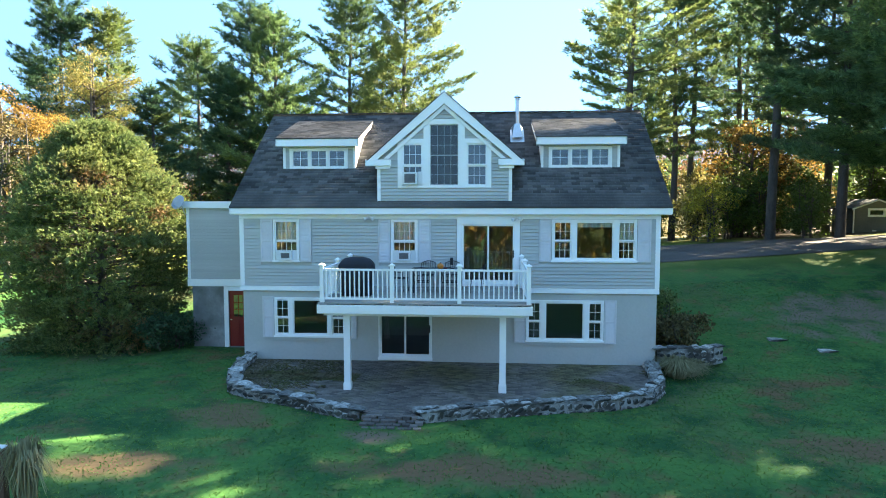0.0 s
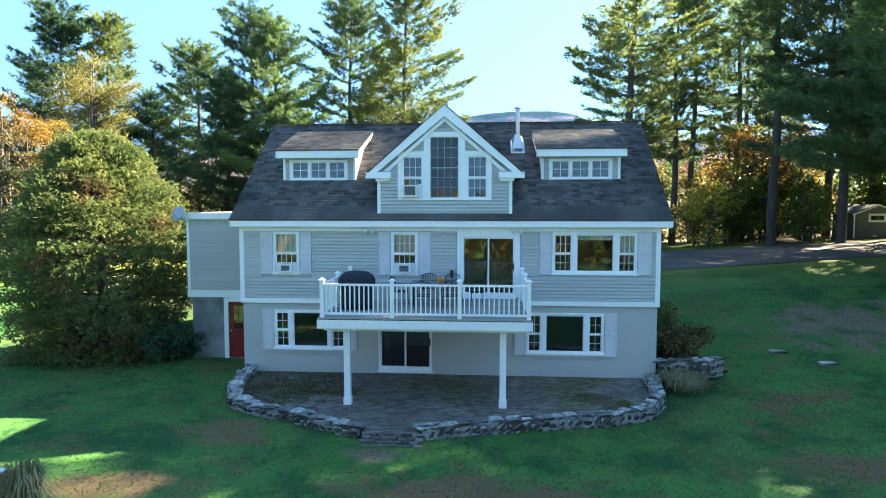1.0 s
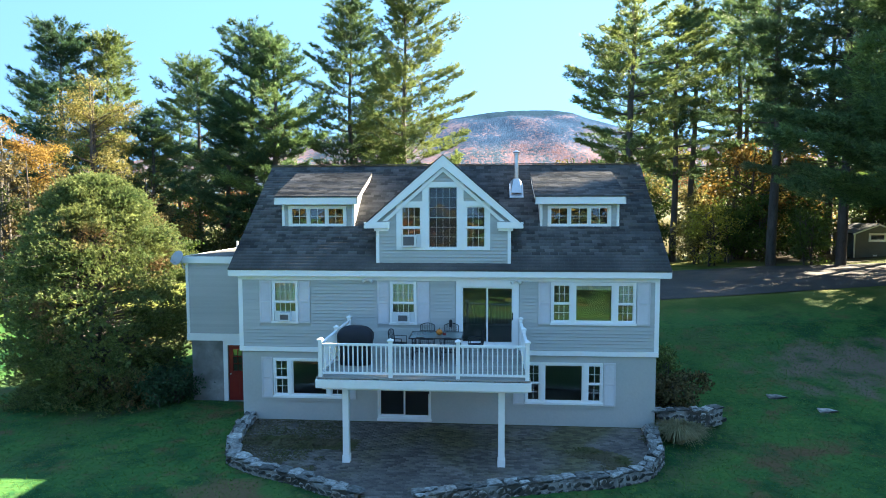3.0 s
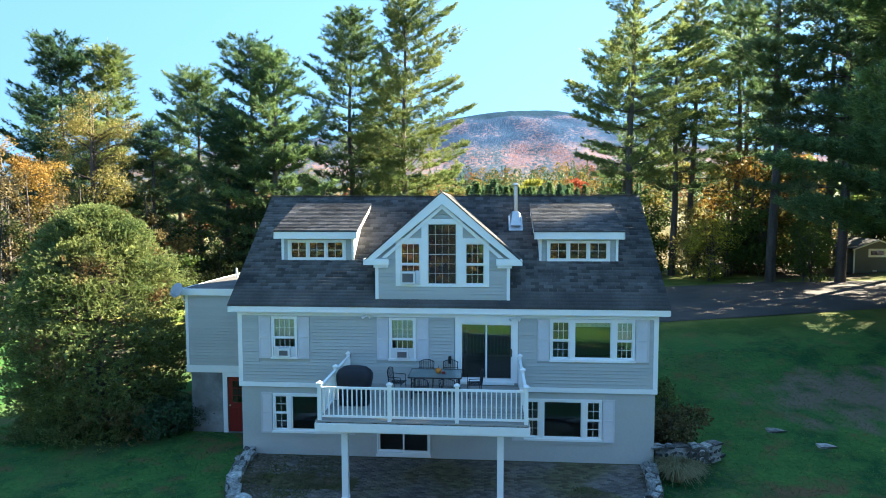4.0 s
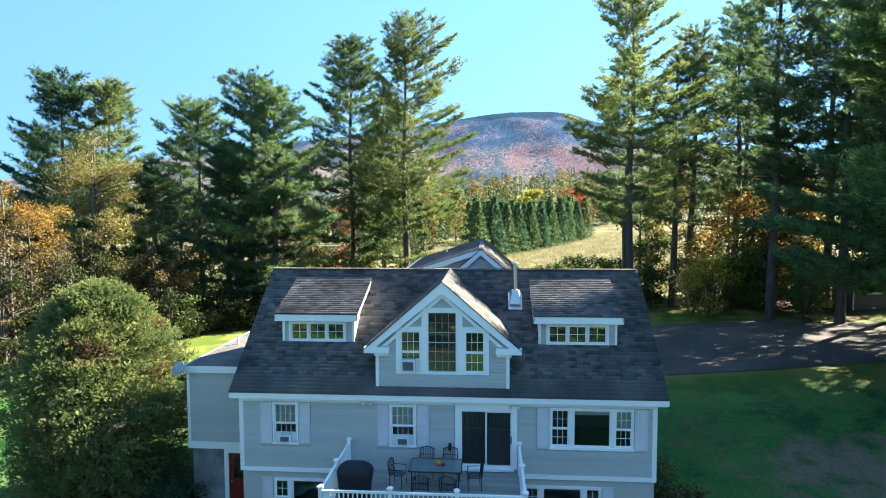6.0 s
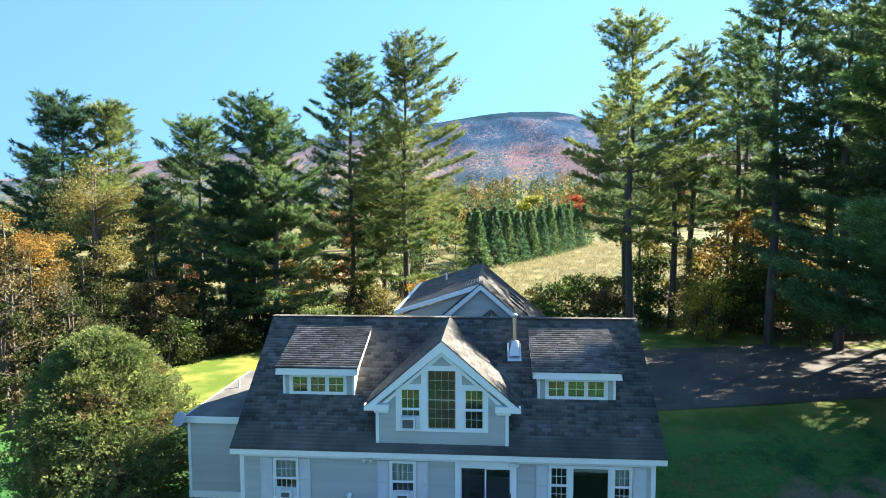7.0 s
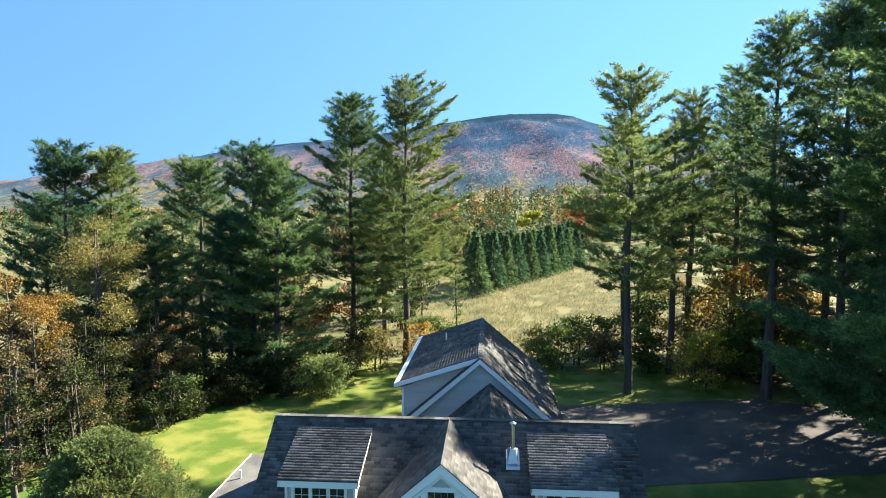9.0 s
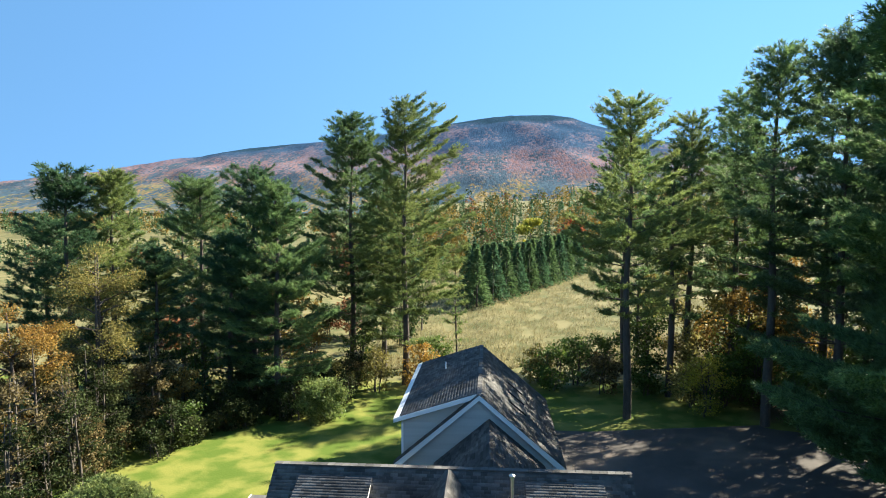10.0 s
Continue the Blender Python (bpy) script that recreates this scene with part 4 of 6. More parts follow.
def rail_run(p, q):
    (x0, y0), (x1, y1) = p, q
    along_x = abs(x1 - x0) > abs(y1 - y0)
    for z0, z1, w in ((3.50, 3.555, 0.04), (2.68, 2.735, 0.028)):
        lim = (x0 + 0.056, x1 - 0.056, y0 - w, y0 + w, z0, z1) if along_x else (x0 - w, x0 + w, y0 + 0.056, y1 - 0.056, z0, z1)
        boxpart("rail", lim, TRIM, deck)
    ln = (x1 - x0) if along_x else (y1 - y0)
    k = round(ln / 0.135)
    for i in range(1, k):
        t = i / k
        x, y = x0 + (x1 - x0) * t, y0 + (y1 - y0) * t
        boxpart("baluster", (x - 0.018, x + 0.018, y - 0.018, y + 0.018, 2.735, 3.50), TRIM, deck)


for a, b in zip(fx, fx[1:]):
    rail_run((a, RYF), (b, RYF))
for x in (RXL, RXR):
    rail_run((x, RYF), (x, side_y[0]))
    rail_run((x, side_y[0]), (x, side_y[1]))

# covered barbecue
bm = bmesh.new()
rows = [(0.0, 0.47, 0.30), (0.45, 0.49, 0.31), (0.78, 0.55, 0.33), (0.92, 0.55, 0.33), (1.04, 0.48, 0.28), (1.13, 0.36, 0.20), (1.17, 0.20, 0.10)]
rings = []
for z, a, b in rows:
    rings.append([bm.verts.new((-2.52 + a * abs(math.cos(t)) ** 0.6 * math.copysign(1, math.cos(t)) * (1 + 0.03 * math.sin(t * 9 + z * 5)), -2.2 + b * abs(math.sin(t)) ** 0.6 * math.copysign(1, math.sin(t)), DZ + z + 0.002)) for t in (2 * math.pi * i / 32 for i in range(32))])
for a, b in zip(rings, rings[1:]):
    for i in range(32):
        bm.faces.new((a[i], a[(i + 1) % 32], b[(i + 1) % 32], b[i]))
bm.faces.new(rings[0][::-1])
bm.faces.new(rings[-1])
tagged(part("barbecue_grill", bm, BLACK, smooth=True), "barbecue grill under a black fabric cover", "grill")

# table, chairs and a pumpkin on the deck
tb = thing("patio_table", "glass-topped metal patio table on the deck", "table")
TX0, TX1, TY0, TY1, TZ = -0.92, 0.72, -1.75, -0.75, DZ + 0.72
boxpart("tabletop", (TX0, TX1, TY0, TY1, TZ - 0.02, TZ), TABLE, tb, bevel=0.005)
bm = bmesh.new()
for lim in ((TX0 - 0.02, TX1 + 0.02, TY0 - 0.025, TY0), (TX0 - 0.02, TX1 + 0.02, TY1, TY1 + 0.025), (TX0 - 0.025, TX0, TY0, TY1), (TX1, TX1 + 0.025, TY0, TY1)):
    box(bm, *lim, TZ - 0.03, TZ + 0.006)
part("rim", bm, IRON, tb)
for x in (TX0 + 0.08, TX1 - 0.08):
    for y in (TY0 + 0.08, TY1 - 0.08):
        bm = bmesh.new()
        tube(bm, (x, y, TZ - 0.03), (x, y, DZ), 0.02, 0.016)
        part("leg", bm, IRON, tb)


def patio_chair():
    c = thing("patio_chair", "dark wrought-iron patio chair with curved back", "chair", group="chairs round the patio table")
    bm = bmesh.new()
    for i in range(9):
        x = -0.22 + 0.44 * i / 8
        tube(bm, (x, -0.2, 0.43), (x, 0.22, 0.43), 0.008, 0.008, 5)
    for y in (-0.2, 0.22):
        tube(bm, (-0.23, y, 0.43), (0.23, y, 0.43), 0.014, 0.014, 6)
    part("seat", bm, IRON, c)
    bm = bmesh.new()
    top = [Vector((-0.24 + 0.48 * i / 8, 0.27 + 0.02 * math.sin(math.pi * i / 8), 0.82 + 0.07 * math.sin(math.pi * i / 8))) for i in range(9)]
    for a, b in zip(top, top[1:]):
        tube(bm, a, b, 0.014, 0.014, 6)
    for i in range(1, 8):
        tube(bm, (top[i].x, 0.22, 0.44), top[i], 0.007, 0.007, 5)
    for s in (0, 8):
        tube(bm, (top[s].x * 0.95, 0.22, 0.43), top[s], 0.014, 0.014, 6)
    tube(bm, (-0.235, 0.25, 0.63), (0.235, 0.25, 0.63), 0.009, 0.009, 5)
    part("backrest", bm, IRON, c)
    for x in (-0.22, 0.22):
        bm = bmesh.new()
        tube(bm, (x * 1.1, 0.24, 0.64), (x * 1.15, -0.18, 0.64), 0.012, 0.012, 6)
        tube(bm, (x * 1.15, -0.18, 0.64), (x, -0.18, 0.43), 0.012, 0.012, 6)
        part("armrest", bm, IRON, c)
        for y in (-0.18, 0.2):
            bm = bmesh.new()
            tube(bm, (x, y, 0.43), (x * 1.08, y * 1.12, 0.0), 0.013, 0.011, 6)
            part("leg", bm, IRON, c)
    return c


ch = patio_chair()
places = [(-0.50, -0.42, 0), (0.30, -0.42, 0), (-0.5, -2.15, 180), (0.35, -2.15, 176), (-1.32, -1.3, 78), (1.12, -1.3, -82)]
ch.matrix_basis = pose(places[0][0], places[0][1], DZ + 0.001, 0, 0, places[0][2])
for x, y, r in places[1:]:
    copy_thing(ch, pose(x, y, DZ + 0.001, 0, 0, r))
pk = thing("pumpkin", "small orange pumpkin on the patio table", "pumpkin")
bm = bmesh.new()
rings = []
for j in range(7):
    ph = math.pi * (j + 0.5) / 7
    rings.append([bm.verts.new((-0.02 + 0.10 * math.sin(ph) * (1 + 0.07 * math.cos(8 * t)) * math.cos(t), -1.25 + 0.10 * math.sin(ph) * (1 + 0.07 * math.cos(8 * t)) * math.sin(t), TZ + 0.093 - 0.095 * math.cos(ph))) for t in (2 * math.pi * i / 32 for i in range(32))])
for a, b in zip(rings, rings[1:]):
    for i in range(32):
        bm.faces.new((a[i], a[(i + 1) % 32], b[(i + 1) % 32], b[i]))
bm.faces.new(rings[0][::-1])
bm.faces.new(rings[-1])
part("fruit", bm, PUMPKIN, pk, smooth=True)
bm = bmesh.new()
tube(bm, (-0.02, -1.25, TZ + 0.178), (0.0, -1.24, TZ + 0.24), 0.015, 0.01, 6)
part("stem", bm, BARK, pk)
boxpart("napkin_holder", (0.10, 0.2, -1.3, -1.22, TZ + 0.001, TZ + 0.07), REDDOOR)
tagged(bpy.data.objects["napkin_holder"], "small red tin on the patio table", "tin")

# ---- patio and stone walls ----
WALL_L = [(-6.72, -0.12), (-6.62, -1.2), (-6.40, -2.4), (-5.95, -3.35), (-4.95, -3.95), (-3.9, -4.35), (-2.75, -4.95), (-1.72, -5.42)]
WALL_R = [(-0.22, -5.38), (0.75, -4.98), (1.95, -4.62), (3.5, -4.20), (4.9, -3.90), (5.95, -3.35), (6.55, -2.35), (6.75, -1.2), (6.85, -0.1)]
WALL_B = [(7.25, 0.15), (8.1, 0.25), (8.9, 0.35), (9.45, 0.75)]


def curve_pts(pts, gap):
    out, carry = [], 0.0
    for (x0, y0), (x1, y1) in zip(pts, pts[1:]):
        d = math.hypot(x1 - x0, y1 - y0)
        t = carry
        while t < d:
            out.append((x0 + (x1 - x0) * t / d, y0 + (y1 - y0) * t / d, math.atan2(y1 - y0, x1 - x0)))
            t += gap
        carry = t - d
    return out


stone_meshes = []
for i in range(10):
    rg = random.Random(i + 40)
    bm = bmesh.new()
    for _ in range(22):
        p = Vector((rg.uniform(-1, 1), rg.uniform(-1, 1), rg.uniform(-1, 1)))
        p = p / max(abs(p.x), abs(p.y), abs(p.z)) ** 0.85
        bm.verts.new(p * rg.uniform(0.82, 1.05))
    bmesh.ops.convex_hull(bm, input=bm.verts)
    bmesh.ops.delete(bm, geom=[v for v in bm.verts if not v.link_faces], context="VERTS")
    bmesh.ops.bevel(bm, geom=list(bm.edges), offset=0.06, segments=1, affect="EDGES", profile=0.5)
    me = bpy.data.meshes.new("stone")
    bm.to_mesh(me)
    bm.free()
    me.materials.append(STONE)
    stone_meshes.append(me)


def stone_wall(name, pts, top, foot, label, thick=0.42, cap=0.52):
    """Rough courses of field stones with flatter stones along the top."""
    w = thing(name, label, "stone wall")
    rg = random.Random(len(pts) * 17)
    bm = bmesh.new()
    for (x0, y0, a0), (x1, y1, a1) in zip(curve_pts(pts, 0.25), curve_pts(pts, 0.25)[1:]):
        nx, ny = -math.sin(a0) * thick * 0.45, math.cos(a0) * thick * 0.45
        za, zb = top(x0) - 0.045, foot(x0, y0)
        v = [bm.verts.new(q) for q in ((x0 - nx, y0 - ny, zb), (x1 - nx, y1 - ny, zb), (x1 + nx, y1 + ny, zb), (x0 + nx, y0 + ny, zb), (x0 - nx, y0 - ny, za), (x1 - nx, y1 - ny, za), (x1 + nx, y1 + ny, za), (x0 + nx, y0 + ny, za))]
        for q in ((0, 1, 5, 4), (2, 3, 7, 6), (4, 5, 6, 7), (1, 2, 6, 5), (3, 0, 4, 7)):
            bm.faces.new([v[i] for i in q])
    part("core", bm, MORTAR, w)
    for x, y, a in curve_pts(pts, cap * 0.80):
        for row in ((0.5,) if rg.random() < 0.45 else (0, 1)):
            s = rg.uniform(0.7, 1.2)
            ob = new("stone", rg.choice(stone_meshes))
            off = (row - 0.5) * thick * 0.50
            ob.matrix_basis = Matrix.Translation((x - math.sin(a) * off + rg.uniform(-.05, .05), y + math.cos(a) * off, top(x) - 0.035 + rg.uniform(-0.015, 0.015))) @ Matrix.Rotation(a + rg.uniform(-0.2, 0.2), 4, "Z") @ Matrix.Rotation(rg.uniform(-0.05, 0.05), 4, "X") @ Matrix.Diagonal((0.23 * s, (0.21 if row == 0.5 else 0.12) * rg.uniform(0.85, 1.2), 0.045 * rg.uniform(0.8, 1.3), 1))
            ob.parent = w
    for k, gap in ((0, 0.24), (1, 0.29)):
        for x, y, a in curve_pts(pts, gap):
            zt, zf = top(x) - 0.10, foot(x, y)
            if zt - zf < 0.12 * (k + 1):
                continue
            for side in (-1, 1):
                if side > 0 and (k or name == "retaining_wall"):
                    continue
                ob = new("stone", rg.choice(stone_meshes))
                off = side * thick * 0.40
                zz = zt - (zt - zf) * (0.22 + 0.5 * k) + rg.uniform(-0.03, 0.03)
                ob.matrix_basis = Matrix.Translation((x - math.sin(a) * off, y + math.cos(a) * off, zz)) @ Matrix.Rotation(a + rg.uniform(-0.12, 0.12), 4, "Z") @ Matrix.Rotation(rg.uniform(-0.5, 0.5), 4, "Y") @ Matrix.Diagonal((0.125 * rg.uniform(0.55, 1.4), 0.06, 0.085 * rg.uniform(0.6, 1.4), 1))
                ob.parent = w
    return w


foot = lambda x, y: ground_h(x, y) - 0.12
stone_wall("garden_wall", WALL_L, lambda x: 0.17 + 0.08 * step01(-5.5, -6.6, x) if x < -5.5 else 0.14, foot, "low dry-stone wall of grey field stones round the patio")
stone_wall("garden_wall", WALL_R, lambda x: 0.14 + 0.1 * step01(5.8, 6.8, x), foot, "low dry-stone wall of grey field stones round the patio")
stone_wall("retaining_wall", WALL_B, lambda x: 0.62, lambda x, y: 0.0, "short dry-stone retaining wall at the bank")

bm = bmesh.new()
out = [(x, y) for x, y in WALL_L] + [(-1.6, -5.5), (-0.3, -5.5)] + WALL_R
top = [bm.verts.new((x, y, -0.012)) for x, y in out] + [bm.verts.new((6.9, 0.025, -0.012)), bm.verts.new((-6.9, 0.025, -0.012))]
f = bm.faces.new(top)
r = bmesh.ops.extrude_face_region(bm, geom=[f])
bmesh.ops.translate(bm, vec=(0, 0, -0.35), verts=[v for v in r["geom"] if isinstance(v, bmesh.types.BMVert)])
patio = tagged(part("patio", bm, MOSS), "mossy brick patio behind the stone wall", "patio", kind="structure")


def in_patio(x, y):
    inside = False
    ring = out + [(6.9, -0.02), (-6.9, -0.02)]
    j = len(ring) - 1
    for i in range(len(ring)):
        (xi, yi), (xj, yj) = ring[i], ring[j]
        if (yi > y) != (yj > y) and x < (xj - xi) * (y - yi) / (yj - yi) + xi:
            inside = not inside
        j = i
    return inside


# steps through the gap in the wall
for i in range(5):
    bm = bmesh.new()
    rg = random.Random(i)
    y, z = -5.52 - 0.15 * i, -0.015 - 0.045 * i
    for k in range(7 - (i == 4)):
        x = -1.72 + k * 0.215 + 0.1 * (i % 2) + rg.uniform(-0.02, 0.02)
        dz = rg.uniform(-0.03, 0.012)
        box(bm, x, x + 0.195, y - 0.068 + rg.uniform(-0.02, 0.02), y + 0.068, z - 0.12, z + dz)
    tagged(part("step", bm, PAVER, bevel=0.010), "worn sunken row of bricks at the gap in the wall", "step", kind="structure")

# ---- garage behind ----
gar = thing("garage", "grey clapboard garage with steep dark shingle roof", "garage")
QX, QY0, QY1, QZ = 1.12, 14.25, 26.6, 9.22
QL, QR = -3.45, 5.70
qs = (QZ - 5.03) / (6.10 - QX)


def q_left(z):
    return max(QL, QX - (QZ - 0.2 - z) / qs)


def q_right(z):
    return min(QR, QX + (QZ - 0.2 - z) / qs)


bm = bmesh.new()
panel(bm, q_left, q_right, 1.9, QZ - 0.25, [], QY0, QY0 + 0.15, breaks=(QZ - 0.2 - qs * (QX - QL),))
gw_ = part("front_wall", bm, SIDING, gar)
clapboards(gw_, lambda z: q_left(z) + 0.05, lambda z: q_right(z) - 0.05, 4.6, QZ - 0.32, [], QY0, step=0.13)
bm = bmesh.new()
prism(bm, [(QX, QZ - 0.25), (QL, 7.33), (QL, 5.2)], QY0 + 0.35, QY0 + 0.5)
prism(bm, [(QL, 7.33), (QL, 5.2), (QL + 0.01, 5.2), (QL + 0.01, 7.33)], QY0 + 0.35, QY1)
dw = part("dormer_wall", bm, SIDING, gar)
clapboards(dw, const(QL + 0.12), const(QX - 0.02), 5.3, 7.33, [], QY0 + 0.35, step=0.13)
boxpart("corner_board", (QL - 0.01, QL + 0.11, QY0 + 0.31, QY0 + 0.348, 5.1, 7.30), TRIM, gar)
boxpart("side_wall", (QL, QL + 0.15, QY0 + 0.16, QY1, 1.0, 5.2), SIDING, gar)
boxpart("side_wall", (QR - 0.15, QR, QY0 + 0.16, QY1, 1.0, 5.1), SIDING, gar)
boxpart("back_wall", (QL + 0.16, QR - 0.16, QY1 - 0.15, QY1, 1.0, 5.1), SIDING, gar)
for s in (-1, 1):
    e = 4.95
    bm = bmesh.new()
    prism(bm, [(QX, QZ), (QX + s * e, QZ - qs * e), (QX + s * e, QZ - qs * e - 0.2), (QX + s * (e - 0.25), QZ - qs * e - 0.2), (QX, QZ - 0.30)], QY0 - 0.30, QY0 - 0.24)
    part("rake_board", bm, TRIM, gar)
    x0, x1 = sorted((QX + s * e, QX + s * (e - 0.75)))
    boxpart("cornice_return", (x0, x1, QY0 - 0.31, QY0 + 0.02, QZ - qs * e - 0.24, QZ - qs * e - 0.02), TRIM, gar)
    bm = bmesh.new()
    slab(bm, [(QX, QY0 - 0.32, QZ + 0.03), (QX + s * (e + 0.03), QY0 - 0.32, QZ - qs * (e + 0.03) + 0.03), (QX + s * (e + 0.03), QY1 + 0.3 if s > 0 else QY0 + 0.34, QZ - qs * (e + 0.03) + 0.03), (QX, QY1 + 0.3 if s > 0 else QY0 + 0.34, QZ + 0.03)], 0.03)
    r_ = part("roof", bm, SHINGLE, gar)
    ln = math.hypot(e, qs * e)
    shingle_field(r_, (QX + s * (e + 0.03), QY0 - 0.33, QZ - qs * (e + 0.03) + 0.031), (0, 1, 0), np.array([-s * e, 0, qs * e]) / ln, QY1 - QY0 + 0.6 if s > 0 else 0.65, ln, SHINGLE, tab=0.4, step=0.18)
# shallow dormer side of the roof
bm = bmesh.new()
dl = 5.0
dz = (QZ - 7.62) / dl
slab(bm, [(QX, QY0 + 0.05, QZ + 0.04), (QX, QY1 + 0.3, QZ + 0.04), (QX - dl + 0.35, QY1 + 0.3, QZ + 0.04 - dz * (dl - 0.35)), (QX - dl + 0.35, QY0 + 0.05, QZ + 0.04 - dz * (dl - 0.35))], 0.03)
r_ = part("dormer_roof", bm, SHINGLE, gar)
ln = math.hypot(dl - 0.35, dz * (dl - 0.35))
shingle_field(r_, (QX - dl + 0.35, QY0 + 0.05, QZ + 0.041 - dz * (dl - 0.35)), (0, 1, 0), np.array([dl - 0.35, 0, dz * (dl - 0.35)]) / ln, QY1 - QY0 + 0.25, ln, SHINGLE, tab=0.4, step=0.18)
bm = bmesh.new()
slab(bm, [(QX - dl + 0.35, QY0 + 0.05, QZ + 0.045 - dz * (dl - 0.35)), (QX - dl + 0.35, QY1 + 0.3, QZ + 0.045 - dz * (dl - 0.35)), (QX - dl, QY1 + 0.3, QZ + 0.02 - dz * dl), (QX - dl, QY0 + 0.05, QZ + 0.02 - dz * dl)], 0.14)
part("drip_flashing", bm, TRIM, gar, "white metal edge flashing")
bm = bmesh.new()
prism(bm, [(QX - 0.1, QZ + 0.02 - dz * 0.1), (QX - dl, QZ + 0.02 - dz * dl), (QX - dl, QZ - 0.24 - dz * dl), (QX - 0.1, QZ - 0.26 - dz * 0.1)], QY0 + 0.0, QY0 + 0.045)
part("rake_board", bm, TRIM, gar)
bm = bmesh.new()
for i in range(36):
    y = QY0 - 0.3 + i * 0.355
    box(bm, QX - 0.13, QX + 0.13, y, y + 0.34, QZ + 0.02, QZ + 0.055)
part("ridge_cap", bm, SHINGLE, gar)
for y in (17.5, 19.6, 21.8):
    bm = bmesh.new()
    slab(bm, [(QX + 1.9, y, QZ - qs * 1.9 + 0.17), (QX + 1.9, y + 0.8, QZ - qs * 1.9 + 0.17), (QX + 2.9, y + 0.8, QZ - qs * 2.9 + 0.17), (QX + 2.9, y, QZ - qs * 2.9 + 0.17)], 0.16)
    part("skylight", bm, IRON, gar)
bm = bmesh.new()
tube(bm, (-1.4, 22.5, 8.2), (-1.4, 22.5, 8.95), 0.05, 0.05, 10)
part("vent_pipe", bm, TRIM, gar)
# lower roof that links house and garage
lk = thing("breezeway", "shingled link between house and garage", "breezeway")
LXc, LZ = 1.70, 7.78
for s in (-1, 1):
    bm = bmesh.new()
    slab(bm, [(LXc, 7.0, LZ), (LXc + s * 3.2, 7.0, LZ - 3.2 * qs), (LXc + s * 3.2, QY0 - 0.002, LZ - 3.2 * qs), (LXc, QY0 - 0.002, LZ)], 0.12)
    r_ = part("roof", bm, SHINGLE, lk)
    ln = math.hypot(3.2, 3.2 * qs)
    shingle_field(r_, (LXc + s * 3.2, 7.0, LZ - 3.2 * qs + 0.002), (0, 1, 0), np.array([-s * 3.2, 0, 3.2 * qs]) / ln, QY0 - 7.01, ln, SHINGLE, tab=0.4, step=0.18)
    boxpart("side_wall", (LXc + s * 2.9 - 0.07, LXc + s * 2.9 + 0.07, BACK, QY0 - 0.003, 1.0, LZ - 3.2 * qs - 0.05), SIDING, lk)

# ---- shed ----
shed = thing("garden_shed", "small grey garden shed with white trim under the pines", "shed")
SX0, SX1, SY0, SY1 = 30.6, 34.2, 30.5, 33.5
SZ = ground_h(32, 31) - 0.1
bm = bmesh.new()
mid = (SX0 + SX1) / 2
panel(bm, lambda z: SX0 + max(0, z - SZ - 2.05) / 0.38, lambda z: SX1 - max(0, z - SZ - 2.05) / 0.38, SZ, SZ + 2.70, [(31.75, 33.05, SZ + 1.35, SZ + 1.98)], SY0, SY0 + 0.08, breaks=(SZ + 2.05,))
box(bm, SX0, SX0 + 0.08, SY0 + 0.081, SY1, SZ, SZ + 2.05)
box(bm, SX1 - 0.08, SX1, SY0 + 0.081, SY1, SZ, SZ + 2.05)
box(bm, SX0 + 0.08, SX1 - 0.08, SY1 - 0.08, SY1, SZ, SZ + 2.05)
part("wall", bm, SHEDWOOD, shed)
for s in (-1, 1):
    bm = bmesh.new()
    slab(bm, [(mid, SY0 - 0.2, SZ + 2.76), (mid + s * 2.0, SY0 - 0.2, SZ + 2.76 - 2.0 * 0.38), (mid + s * 2.0, SY1 + 0.2, SZ + 2.76 - 2.0 * 0.38), (mid, SY1 + 0.2, SZ + 2.76)], 0.07)
    part("roof", bm, SHINGLE, shed)
    bm = bmesh.new()
    prism(bm, [(mid, SZ + 2.73), (mid + s * 2.0, SZ + 2.73 - 0.76), (mid + s * 2.0, SZ + 2.73 - 0.88), (mid, SZ + 2.61)], SY0 - 0.23, SY0 - 0.201)
    part("rake_board", bm, TRIM, shed)
    x = SX0 - 0.01 if s < 0 else SX1 - 0.10
    boxpart("corner_board", (x, x + 0.11, SY0 - 0.03, SY0 - 0.001, SZ, SZ + 2.05), TRIM, shed)
window(shed, 31.72, 33.08, SZ + 1.32, SZ + 2.0, SY0, [(31.85, 32.95, SZ + 1.44, SZ + 1.88, 1, 1, 0.0)], label="shed window in a white frame", sill=False)
boxpart("vent_box", (32.1, 32.4, SY0 - 0.04, SY0 - 0.001, SZ + 0.15, SZ + 0.27), TRIM, shed)


# ---- plants ----
def unit(a):
    return a / np.maximum(np.linalg.norm(a, axis=1, keepdims=True), 1e-6)


def blades(centres, ways, n, length, width, spread, rng):
    """Tufts of n narrow pointed blades round each centre, leaning along its way."""
    c = np.repeat(centres, n, axis=0)
    d = unit(np.repeat(ways, n, axis=0) + spread * rng.normal(size=c.shape))
    side = unit(np.cross(d, rng.normal(size=c.shape)))
    ln = length * rng.uniform(0.6, 1.25, (len(c), 1))
    w = width * rng.uniform(0.7, 1.3, (len(c), 1))
    base = c - d * ln * 0.15
    V = np.stack([base - side * w / 2, base + side * w / 2, base + d * ln], 1).reshape(-1, 3)
    return V


